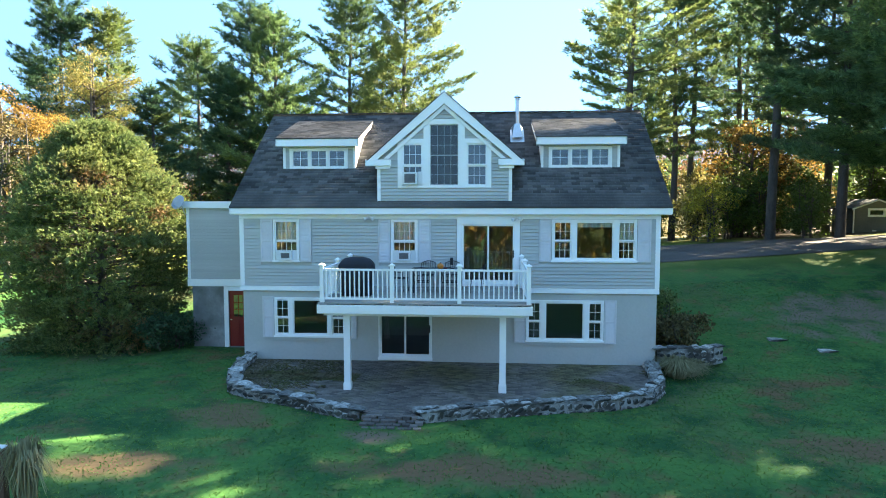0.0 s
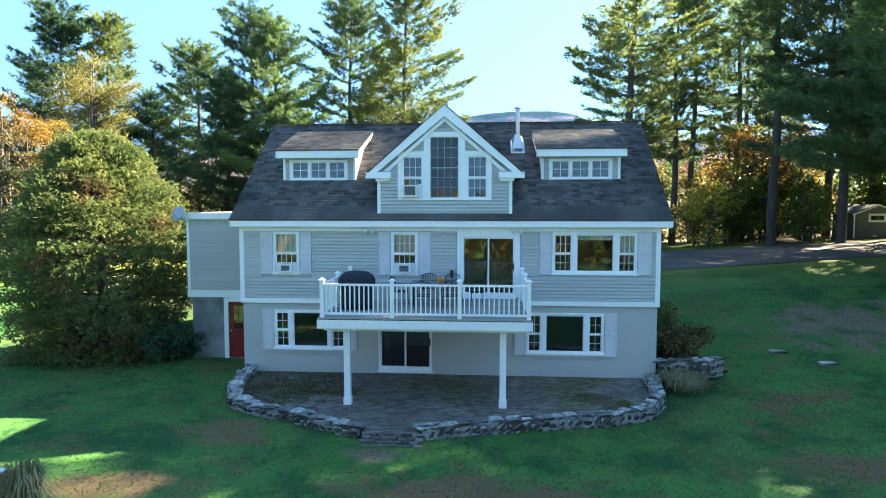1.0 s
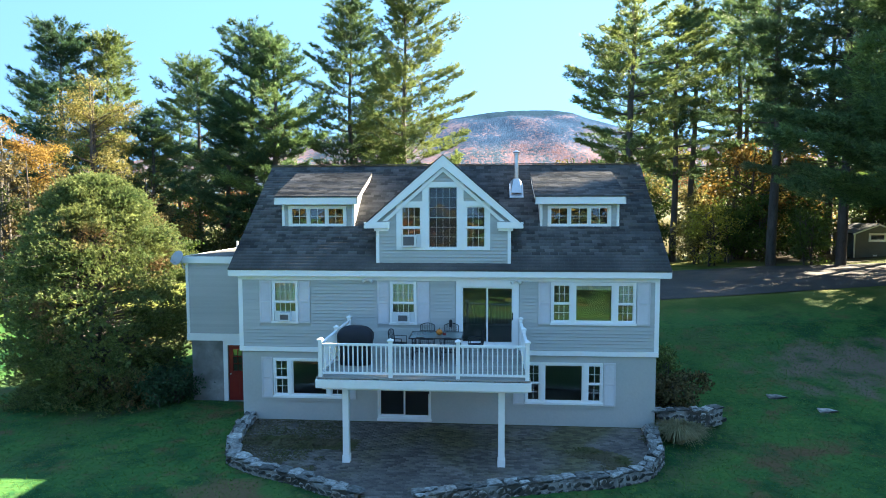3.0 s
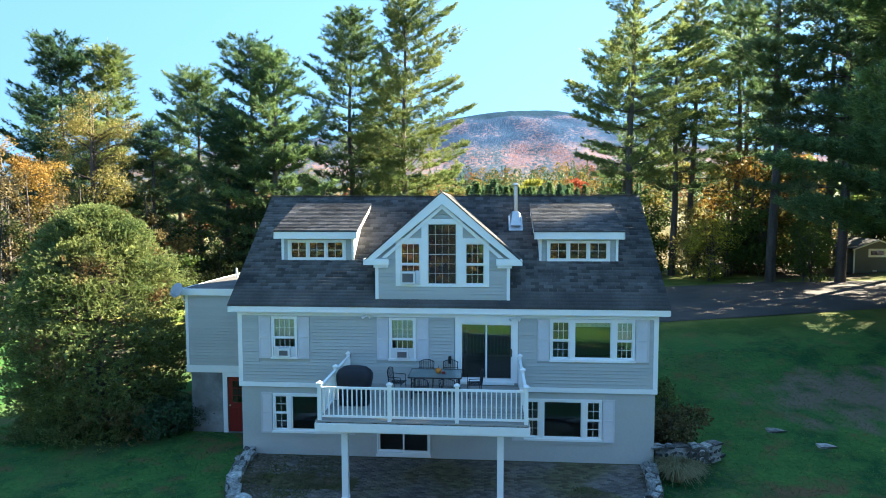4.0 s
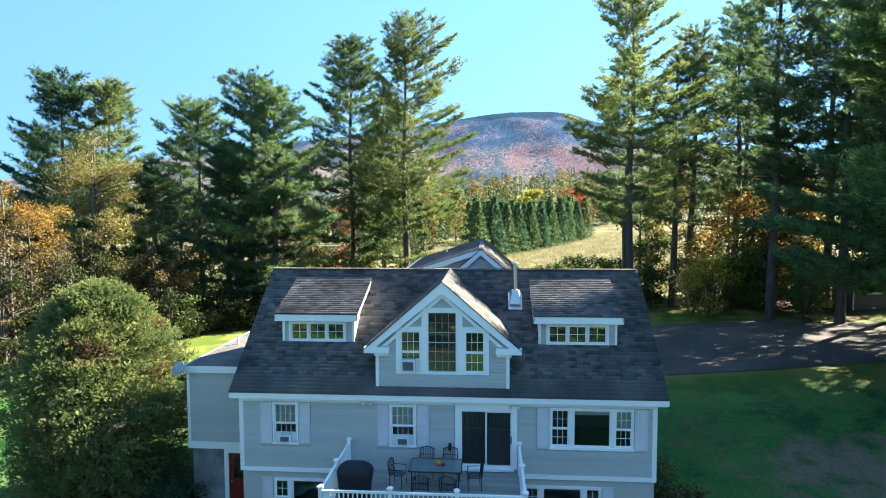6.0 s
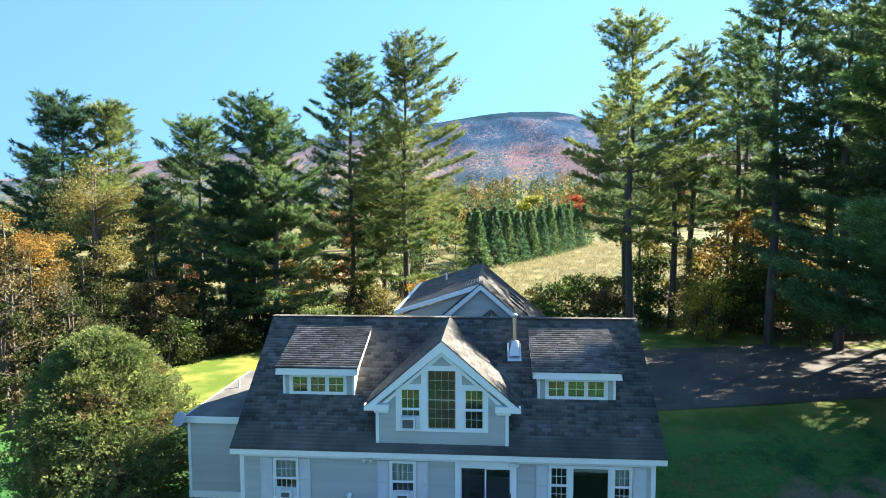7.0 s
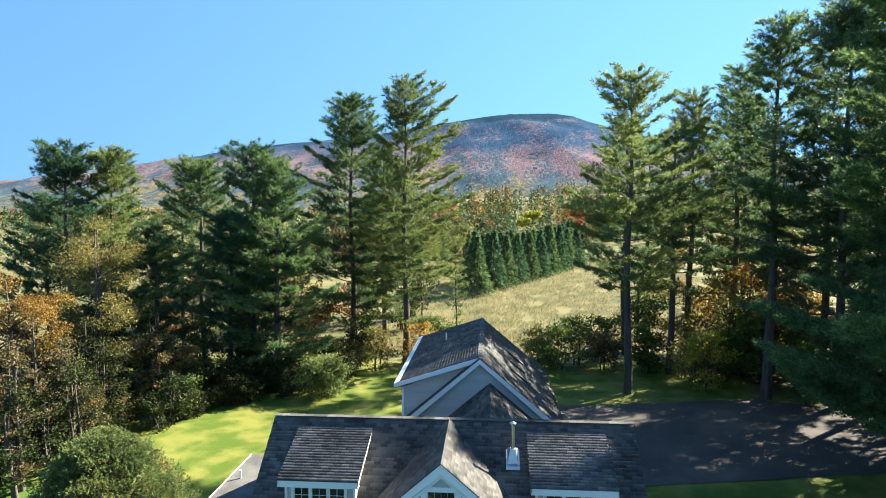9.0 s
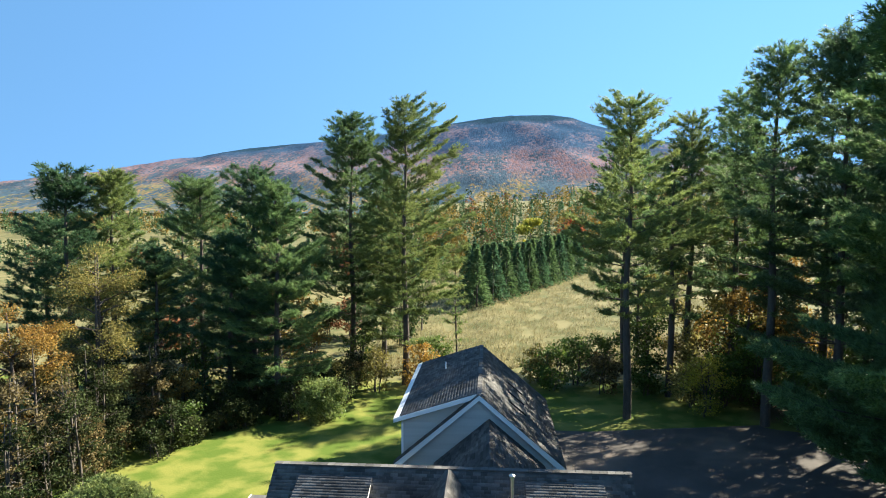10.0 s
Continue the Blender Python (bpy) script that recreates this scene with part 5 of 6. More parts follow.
def leaves(centres, size, rng, flat=0.6):
    """One four-cornered leaf or leaf cluster at each centre."""
    k = len(centres)
    nrm = unit(rng.normal(size=(k, 3)) * np.array([1, 1, flat]) + np.array([0, 0, 0.7]))
    a = unit(np.cross(nrm, rng.normal(size=(k, 3))))
    b = np.cross(nrm, a)
    s = size * rng.uniform(0.6, 1.4, (k, 1))
    return np.stack([centres - a * s, centres - b * s * 0.55, centres + a * s, centres + b * s * 0.55], 1).reshape(-1, 3)


def tris(V):
    return np.arange(len(V)).reshape(-1, 3)


def quads(V):
    return np.arange(len(V)).reshape(-1, 4)


def limb_mesh(segments, sides=5):
    """Tapered limbs: rows of points and radii."""
    V, F = [], []
    for pts, radii in segments:
        base = len(V)
        for i, (p, r) in enumerate(zip(pts, radii)):
            q = pts[min(i + 1, len(pts) - 1)] - pts[max(i - 1, 0)]
            q = q / max(np.linalg.norm(q), 1e-6)
            a = np.cross(q, (0.31, 0.95, 0.05) if abs(q[2]) > 0.5 else (0, 0, 1.0))
            a = a / np.linalg.norm(a)
            b = np.cross(q, a)
            for s in range(sides):
                t = 2 * math.pi * s / sides
                V.append(p + r * (math.cos(t) * a + math.sin(t) * b))
        for i in range(len(pts) - 1):
            for s in range(sides):
                s2 = (s + 1) % sides
                F.append((base + i * sides + s, base + i * sides + s2, base + (i + 1) * sides + s2, base + (i + 1) * sides + s))
    return V, F


def pine(x, y, top, crown, radius, seed, material, density=1.0, trunk=0.30, skew=(0, 0), lean=(0, 0), label="tall white pine with layered needle boughs", group="pines", tuft=0.42, blade_n=7, spiky=1.0, gaps=0.4, foot=0.66, width=0.058):
    rng = np.random.default_rng(seed)
    z0 = ground_h(x, y)
    h = top - z0
    t = thing("pine_tree", label, "tree", (x, y, z0 - 0.15), group)
    hc = crown * h
    zz = np.linspace(0, h, 12)
    cx = lean[0] * (zz / h) + 0.12 * np.sin(zz * 0.35 + seed)
    cy = lean[1] * (zz / h) + 0.12 * np.cos(zz * 0.3 + seed * 2)
    axis = np.stack([cx, cy, zz], 1)
    segs = [(axis, trunk * (1 - zz / h) ** 0.8 + 0.02)]
    V, F = limb_mesh(segs, 9)
    raw_mesh("trunk", V, F, BARK, t, smooth=True)
    limbs, C, W = [], [], []
    z = hc
    while z < h - 0.4:
        u = (z - hc) / (h - hc)
        prof = ((1 - u) ** 0.54 * min(1.0, foot + 1.4 * u) + 0.06) * rng.uniform(0.78, 1.12)
        k = rng.integers(4, 7)
        ph = rng.uniform(0, 6.28)
        for j in range(k):
            if rng.random() < 0.09 + gaps * max(0.0, 1 - u / 0.32):
                continue
            a = ph + 6.283 * j / k + rng.uniform(-0.35, 0.35)
            L = radius * prof * rng.uniform(0.68, 1.18)
            L *= 1 + skew[0] * math.cos(a) + skew[1] * math.sin(a)
            L = max(L, 0.5)
            out = np.array([math.cos(a), math.sin(a), 0])
            sidev = np.array([-math.sin(a), math.cos(a), 0])
            rise = (0.02 + 0.55 * u) * spiky + rng.uniform(-0.08, 0.10)
            s = np.linspace(0, 1, 5)[:, None]
            o = np.array([np.interp(z, zz, cx), np.interp(z, zz, cy), z])
            path = o + out * L * s + np.array([0, 0, 1]) * L * (rise * s + 0.16 * s ** 2 - 0.05 * s)
            limbs.append((path, (0.05 * (1 - u) + 0.018) * np.linspace(1, 0.25, 5)))
            n_c = max(4, int(density * (4 + 4.9 * L + 0.70 * L * L)))
            ss = 1 - rng.random(n_c) ** 1.1 * (0.70 if u < 0.7 else 0.9)
            fan = 0.40 * L * (1.12 - ss) ** 0.6 + 0.14
            lat = rng.uniform(-1, 1, n_c) * fan
            pos = o + out * (L * ss)[:, None] + sidev * lat[:, None]
            pos[:, 2] += L * (rise * ss + 0.16 * ss ** 2 - 0.05 * ss) - 0.12 * np.abs(lat) + rng.normal(0, 0.06, n_c)
            way = out * 0.75 + sidev * (lat / (fan + 1e-3))[:, None] * 0.55 + np.array([0, 0, 0.45])
            per = 5
            pos, way = np.repeat(pos, per, axis=0), np.repeat(way, per, axis=0)
            pos = pos + unit(way) * rng.uniform(-0.34, 0.30, (len(pos), 1)) + rng.normal(0, 1, pos.shape) * np.array([0.11, 0.11, 0.07])
            C.append(pos)
            W.append(way)
        z += rng.uniform(0.80, 1.55) * (1.0 if u < 0.75 else 0.55)
    m = 26
    C.append(np.stack([cx[-1] + rng.normal(0, 0.14, m), cy[-1] + rng.normal(0, 0.14, m), h - rng.random(m) * 1.3], 1))
    W.append(np.tile((0, 0, 1.0), (m, 1)))
    # dead lower stubs
    for _ in range(10):
        zs, a = rng.uniform(0.25, 1.0) * hc, rng.uniform(0, 6.28)
        o = np.array([np.interp(zs, zz, cx), np.interp(zs, zz, cy), zs])
        limbs.append((np.array([o, o + np.array([math.cos(a), math.sin(a), 0.1]) * rng.uniform(0.6, 1.8)]), (0.025, 0.008)))
    V, F = limb_mesh(limbs, 4)
    tagged(raw_mesh("branchwork", V, F, BARK, t), kind="stuff")
    Vb = blades(np.concatenate(C), np.concatenate(W), blade_n, tuft, width, 0.55, rng)
    raw_mesh("crown", Vb, tris(Vb), material, t)
    return t


def broadleaf(name, x, y, top, radius, seed, material, count=5000, leaf=0.14, crown=0.25, label="", category="tree", group="", trunks=1, squash=1.0, base=None, bare=0.0):
    rng = np.random.default_rng(seed)
    z0 = ground_h(x, y) if base is None else base
    h = top - z0
    t = thing(name, label, category, (x, y, z0 - 0.08), group)
    segs, blobs = [], []
    for k in range(trunks):
        off = rng.normal(0, 0.25, 2) * (trunks > 1)
        tip = np.array([off[0] + rng.normal(0, 0.15) * radius, off[1] + rng.normal(0, 0.15) * radius, h * 0.9])
        main = np.array([np.array([off[0], off[1], 0]) * (1 - s) + tip * s + np.array([0.1 * math.sin(5 * s + seed), 0.1 * math.cos(4 * s), 0]) for s in np.linspace(0, 1, 7)])
        r = 0.02 * h / trunks ** 0.5 + 0.02
        segs.append((main, r * np.linspace(1, 0.15, 7)))
        for _ in range(14):
            s = rng.uniform(crown, 0.92)
            o = main[0] * (1 - s) + main[-1] * s
            a = rng.uniform(0, 6.28)
            L = radius * rng.uniform(0.55, 1.05) * math.sin(math.pi * min(0.98, 0.15 + 0.85 * (s - crown * 0.6) / (1 - crown * 0.6))) ** 0.6 * squash
            e = o + np.array([math.cos(a) * L, math.sin(a) * L, L * rng.uniform(0.15, 0.7)])
            segs.append((np.array([o, (o + e) / 2 + np.array([0, 0, 0.1 * L]), e]), r * np.array([0.35, 0.2, 0.06])))
            for f in (0.55, 0.8, 1.0):
                if rng.random() > bare:
                    blobs.append((o * (1 - f) + e * f, radius * rng.uniform(0.16, 0.34)))
        if rng.random() > bare:
            blobs.append((tip, radius * 0.28))
    V, F = limb_mesh(segs, 5)
    tagged(raw_mesh("branchwork", V, F, BARK, t), kind="stuff")
    w = np.array([b[1] ** 2 for b in blobs])
    pick = rng.choice(len(blobs), count, p=w / w.sum())
    cen = np.array([b[0] for b in blobs])[pick]
    rad = np.array([b[1] for b in blobs])[pick][:, None]
    pts = cen + unit(rng.normal(size=(count, 3))) * rad * rng.random((count, 1)) ** 0.45 * np.array([1.1, 1.1, 0.8])
    pts[:, 2] = np.maximum(pts[:, 2], 0.05)
    Vl = leaves(pts, leaf, rng)
    raw_mesh("crown" if category == "tree" else "foliage", Vl, quads(Vl), material, t)
    return t


# the large cedar beside the wing
def cedar(x, y, top, radius, seed):
    rng = np.random.default_rng(seed)
    z0 = ground_h(x, y)
    h = top - z0
    t = thing("cedar_tree", "broad bushy evergreen with drooping sprays and rusty cones", "tree", (x, y, z0 - 0.1))
    zz = np.linspace(0, h * 0.92, 6)
    V, F = limb_mesh([(np.stack([0 * zz, 0 * zz, zz], 1), 0.22 * (1 - zz / h) + 0.02)], 8)
    raw_mesh("trunk", V, F, BARK, t)
    limbs, C, W, inner = [], [], [], []
    for _ in range(900):
        u = rng.random() ** 1.15
        zb = h * (0.04 + 0.93 * u)
        a = rng.uniform(0, 6.283)
        prof = min(1, ((1 - u) / 0.55) ** 0.60) * min(1, 0.80 + 0.9 * u)
        bulge = 1 + 0.10 * math.sin(3 * a + 5 * u + seed) + 0.07 * math.sin(7 * a + 11 * u)
        L = radius * prof * bulge * rng.uniform(0.80, 1.10) + 0.15
        out = np.array([math.cos(a), math.sin(a), 0])
        sd = np.array([-math.sin(a), math.cos(a), 0])
        o = np.array([0, 0, zb])
        up = 0.10 + 0.5 * u
        s = np.linspace(0, 1, 4)[:, None]
        limbs.append((o + out * L * s + np.array([0, 0, 1]) * L * (up * s - 0.22 * s ** 2), 0.025 * np.linspace(1, 0.2, 4)))
        n_c = 8
        ss = 1 - rng.random(n_c) ** 1.5 * 0.30
        lat = rng.uniform(-1, 1, n_c) * (0.20 * L + 0.10)
        p = o + out * (L * ss)[:, None] + sd * lat[:, None]
        p[:, 2] += L * (up * ss - 0.22 * ss ** 2) + rng.normal(0, 0.08, n_c)
        inner += [o + out * L * f + np.array([0, 0, 1]) * L * (up * f - 0.22 * f * f) for f in (0.45, 0.55, 0.64, 0.72, 0.79)]
        way = out * 0.7 + sd * lat[:, None] * 0.8 + np.array([0, 0, 0.55])
        p, way = np.repeat(p, 6, axis=0), np.repeat(way, 6, axis=0)
        C.append(p + rng.normal(0, 1, p.shape) * np.array([0.10, 0.10, 0.085]))
        W.append(way)
    V, F = limb_mesh(limbs, 3)
    tagged(raw_mesh("branchwork", V, F, BARK, t), kind="stuff")
    Vb = blades(np.concatenate(C), np.concatenate(W), 5, 0.135, 0.046, 0.6, rng)
    raw_mesh("crown", Vb, tris(Vb), CEDAR, t)
    Vi = leaves(np.array(inner), 0.17, rng)
    tagged(raw_mesh("inner_sprays", Vi, quads(Vi), CEDAR, t), kind="stuff")


cedar(-14.1, 2.9, 8.8, 3.35, 3)

# pines behind the house and along the drive
PINES = [
    (-36.4, 32.1, 23.8, 0.12, 5.8, NEEDLE_DARK, 1.0), (-33.8, 34.6, 23.5, 0.12, 5.4, NEEDLE_GOLD, 0.9), (-41.5, 36.0, 19.5, 0.12, 4.4, NEEDLE_DARK, 0.7),
    (-29.7, 43.9, 23.4, 0.10, 6.6, NEEDLE, 1.0), (-19.8, 33.8, 23.8, 0.14, 5.6, NEEDLE_DARK, 1.0), (-17.2, 32.4, 22.3, 0.16, 5.2, NEEDLE, 0.9), (-22.4, 34.5, 18.0, 0.15, 4.6, NEEDLE_DARK, 0.8), (-30.0, 35.0, 16.5, 0.12, 4.4, NEEDLE_DARK, 0.7),
    (-13.9, 47.8, 30.4, 0.16, 7.2, NEEDLE, 1.0), (-7.2, 43.2, 31.2, 0.18, 6.8, NEEDLE_GOLD, 0.95), (-10.8, 50.5, 25.0, 0.2, 5.6, NEEDLE, 0.7),
    (13.3, 31.7, 29.2, 0.34, 5.7, NEEDLE_GOLD, 1.0), (16.3, 46.9, 28.0, 0.32, 5.2, NEEDLE, 0.7), (22.1, 43.4, 29.8, 0.34, 5.0, NEEDLE_GOLD, 0.7), (25.8, 41.7, 31.4, 0.34, 5.6, NEEDLE, 0.7),
    (23.4, 28.4, 32.2, 0.34, 6.0, NEEDLE, 0.7), (32.0, 37.0, 31.0, 0.3, 5.8, NEEDLE, 0.55), (18.6, 37.5, 25.0, 0.36, 4.4, NEEDLE, 0.7),
    (30.0, 50.0, 30.0, 0.3, 5.4, NEEDLE, 0.6), (41.0, 41.0, 32.0, 0.2, 6.0, NEEDLE_DARK, 0.8), (36.5, 35.5, 32.0, 0.22, 5.6, NEEDLE, 0.9), (21.0, 56.0, 27.0, 0.3, 5.4, NEEDLE, 0.6),
    (-24.0, 52.0, 20.0, 0.25, 5.0, NEEDLE, 0.35), (-34.0, 48.0, 20.0, 0.2, 5.0, NEEDLE_DARK, 0.35),
]
for i, (x, y, top, crown, r, m, dens) in enumerate(PINES):
    pine(x, y, top, crown, r * 1.10, 100 + i * 7, m, dens, trunk=0.20 + 0.005 * top, skew=(0.28, -0.1) if i == 9 else (0, 0))
pine(27.0, 25.6, 32.5, 0.24, 6.8, 11, NEEDLE_BLUE, 1.15, trunk=0.34, skew=(-0.1, -0.1), gaps=0.2, foot=0.9, label="massive white pine with heavy bluish boughs by the drive")
# extra height lets this pine's top shade the left of the front lawn
pine(30.6, 25.2, 35.5, 0.28, 5.0, 12, NEEDLE_BLUE, 0.8, trunk=0.32, gaps=0.3, label="massive white pine with heavy bluish boughs by the drive")
pine(23.8, 9.6, 35.0, 0.16, 8.2, 13, NEEDLE, 1.8, trunk=0.42, skew=(-0.12, -0.05), gaps=0.1, foot=0.9, width=0.055, label="large white pine with heavy drooping boughs over the bank")
# pines out of view, added to shade the front lawn, deck and bank
for i, (x, y, top) in enumerate(((33, 7.5, 28), (32, 12.5, 21), (34, 18.5, 27), (36, 23.5, 29), (31, 1.5, 26))):
    pine(x, y, top, 0.12, 6.8, 900 + i, NEEDLE_DARK, 0.5, trunk=0.35, label="unseen tall white pine added to cast shade", blade_n=3, tuft=1.2, width=0.13)
pine(-2.3, 52.5, 14.3, 0.25, 1.7, 77, NEEDLE_GOLD, 0.45, trunk=0.11, label="thin young half-bare spruce", group="")

# autumn trees and understorey
broadleaf("birch_tree", -27.3, 22.7, 18.3, 3.8, 21, LEAF_YELLOW, 18000, 0.065, 0.3, "slender tree with thinning yellow leaves", trunks=2, bare=0.15)
broadleaf("maple_tree", -30.2, 18.5, 14.2, 3.6, 22, LEAF_ORANGE, 16000, 0.065, 0.2, "maple in orange autumn leaf")
broadleaf("maple_tree", -33.5, 21.0, 11.0, 2.6, 23, LEAF_BROWN, 7000, 0.10, 0.15, "small maple in rusty autumn leaf")
broadleaf("birch_tree", -24.0, 25.0, 9.5, 2.6, 24, LEAF_BROWN, 4500, 0.11, 0.2, "slender tree with sparse brown leaves", bare=0.3)
broadleaf("shrub", -12.9, 30.6, 5.2, 2.3, 25, NEEDLE_GOLD, 9000, 0.10, 0.02, "rounded light green shrub on the back lawn", "shrub", trunks=4)
rg = random.Random(5)
for i in range(44):
    f = i / 43
    x, y = -27 + 17 * f + rg.uniform(-4.5, 0.2) + 1.0, 15.5 + 24 * f + rg.uniform(-1, 2.5)
    broadleaf("bush", x, y, ground_h(x, y) + rg.uniform(1.8, 4.4), rg.uniform(1.1, 1.8), 500 + i, (LEAF_SHADED, LEAF_SHADED, LEAF_SHADED, LEAF_SHADED, LEAF_SHADED, LEAF_BROWN)[i % 6], 1900, 0.085, 0.02, "tangled bush at the edge of the lawn", "bush", "lawn edge bushes", trunks=3)
for i in range(16):
    x, y = rg.uniform(-45, -8), rg.uniform(52, 72)
    broadleaf("young_tree", x, y, ground_h(x, y) + rg.uniform(5, 10), 2.8, 560 + i, (FAR_GREEN, FAR_GOLD, FAR_GREEN, FAR_RUST)[i % 4], 1500, 0.2, 0.1, "young tree with turning leaves in the meadow", "tree", "meadow trees", trunks=2)
for i in range(16):
    x, y = rg.uniform(-34, -25.0), rg.uniform(7, 20)
    broadleaf("sapling", x, y, ground_h(x, y) + rg.uniform(4, 10), rg.uniform(1.2, 1.9), 540 + i, (LEAF_SHADED, LEAF_SHADED, LEAF_BROWN)[i % 3], 2100, 0.085, 0.1, "thin leafy sapling at the edge of the lawn", "sapling", "lawn edge saplings", trunks=2, bare=0.08)
for i in range(16):
    x, y = rg.uniform(-31, -23.5), rg.uniform(13, 24)
    broadleaf("sapling", x, y, ground_h(x, y) + rg.uniform(4, 11), rg.uniform(1.2, 1.9), 600 + i, (LEAF_SHADED, LEAF_SHADED, LEAF_SHADED, LEAF_BROWN)[i % 4], 2100, 0.085, 0.1, "thin leafy sapling at the edge of the lawn", "sapling", "lawn edge saplings", trunks=2, bare=0.08)
under = [LEAF_SHADED, LEAF, LEAF_BROWN, LEAF_SHADED, LEAF_ORANGE, LEAF_SHADED]
k = 0
for x, y, hh, r in [(-38, 24, 5, 2.6), (-34, 26, 6, 2.4), (-30, 28, 5, 2.2), (-27, 30, 6, 2.3), (-24, 29, 5, 2.2), (-21, 28, 4, 2.0), (-29, 23, 4, 2.0), (-25, 34, 7, 2.4), (-21, 37, 6, 2.2), (-17, 38, 5, 2.2), (-17.5, 43, 7, 2.4), (-12, 42, 6, 2.3),
                    (-9.5, 40.0, 5, 2.0), (-5.5, 41.5, 5.5, 2.0), (-4.0, 46, 5, 2.0), (-14, 38, 4, 1.8), (-32, 20, 4, 2.2), (-36, 19, 5, 2.4), (-20, 33, 5, 2.0), (-22, 24.5, 3.4, 1.8)]:
    m = under[k % 6] if y < 36 else (LEAF_YELLOW, LEAF_ORANGE, LEAF)[k % 3]
    broadleaf("sapling", x, y, ground_h(x, y) + hh, r, 300 + k, m, 2000, 0.125, 0.05, "understorey sapling with turning autumn leaves", "sapling", "understorey saplings", trunks=3, bare=0.1)
    k += 1
for x, y, hh, r in [(8.2, 41, 4.6, 2.4), (10.6, 43, 5.4, 2.6), (6.6, 44, 4.2, 2.2), (12.8, 40, 4.0, 2.0), (13.8, 44.5, 4.8, 2.2), (17, 38, 4, 2.2), (19.5, 34, 4, 2.2), (22, 33.5, 5, 2.4), (25, 33.5, 6, 2.6), (28, 34, 6, 2.4), (21.0, 39, 7, 2.6), (17.8, 42.5, 7, 2.4), (24, 37, 8, 2.6), (28.0, 39, 7.5, 2.6), (31.5, 41, 8, 2.8), (27, 30.5, 4, 2.0), (35.5, 36.5, 7, 2.6), (38, 33, 6, 2.6)]:
    m = (LEAF, LEAF, LEAF_YELLOW, LEAF_BROWN)[k % 4] if x < 15 else (LEAF, LEAF, LEAF_YELLOW, LEAF)[k % 4]
    if x > 23 and y > 38:
        m = (LEAF_ORANGE, LEAF_YELLOW)[k % 2]
    broadleaf("sapling", x, y, ground_h(x, y) + hh, r, 300 + k, m, 2200, 0.14, 0.05, "leafy shrub at the wood's edge", "sapling", "wood edge shrubs", trunks=3)
    k += 1
for x, y, hh in [(24.5, 36.5, 11), (27, 47, 14), (31, 46, 16), (35, 50, 15), (22, 49, 13), (19, 51, 12)]:
    broadleaf("maple_tree", x, y, ground_h(x, y) + hh, 4.0, 300 + k, (LEAF_YELLOW, LEAF, LEAF_ORANGE)[k % 3], 4200, 0.15, 0.15, "maple in turning autumn leaf behind the pines", group="autumn maples")
    k += 1

broadleaf("sapling", 19.8, 31.5, ground_h(19.8, 31.5) + 5.5, 2.2, 660, LEAF_LIME, 3000, 0.09, 0.05, "lime green sapling under the pines", "sapling", trunks=3)
broadleaf("sapling", 25.5, 27.0, ground_h(25.5, 27) + 4.5, 2.0, 661, LEAF, 2600, 0.09, 0.05, "leafy green sapling under the pines", "sapling", trunks=3)
# dense young growth under the pines beside the shed
for i in range(16):
    x, y = rg.uniform(24, 47), rg.uniform(35, 47)
    broadleaf("sapling", x, y, ground_h(x, y) + rg.uniform(3.5, 8), rg.uniform(1.8, 2.6), 700 + i, (LEAF_SHADED, LEAF, LEAF_SHADED, LEAF_YELLOW)[i % 4], 1800, 0.13, 0.05, "leafy sapling in the shade of the pines", "sapling", "saplings under the pines", trunks=2)
# shrubs against the house
broadleaf("shrub", 8.0, 2.3, 2.45, 0.85, 61, NEEDLE_GOLD, 3600, 0.05, 0.02, "dense rounded shrub at the bank", "shrub", trunks=4)
broadleaf("shrub", 8.2, 1.2, 1.65, 1.0, 62, LEAF_BROWN, 3500, 0.06, 0.02, "rusty brown shrub above the stone wall", "shrub", trunks=4)
broadleaf("shrub", -10.6, 1.5, 1.25, 1.15, 63, NEEDLE_DARK, 6000, 0.05, 0.02, "dark green mounded shrub by the concrete wall", "shrub", trunks=5)


def grass_clump(x, y, h, r, n, seed, label):
    rng = np.random.default_rng(seed)
    a, rad = rng.uniform(0, 6.283, n), r * 0.35 * rng.random(n) ** 0.5
    c = np.stack([rad * np.cos(a), rad * np.sin(a), 0 * a], 1)
    out = np.stack([np.cos(a), np.sin(a), 0 * a], 1) * rng.uniform(0.1, 0.9, (n, 1))
    mid = c + out * r * 0.5 + np.array([0, 0, 1]) * h * rng.uniform(0.5, 0.9, (n, 1))
    tip = c + out * r * 1.25 + np.array([0, 0, 1]) * h * rng.uniform(0.2, 0.8, (n, 1))
    sd = np.stack([-np.sin(a), np.cos(a), 0 * a], 1) * 0.011
    V = np.stack([c - sd, c + sd, mid + sd, mid - sd, mid - sd, mid + sd, tip + sd * 0.2, tip - sd * 0.2], 1).reshape(-1, 3)
    ob = raw_mesh("ornamental_grass", V, quads(V), DRYGRASS)
    ob.location = (x, y, ground_h(x, y) - 0.03)
    return tagged(ob, label, "ornamental grass")


grass_clump(7.65, -0.55, 0.75, 0.75, 900, 1, "arching clump of straw-coloured ornamental grass")
grass_clump(8.15, -0.25, 0.6, 0.6, 600, 2, "arching clump of straw-coloured ornamental grass")
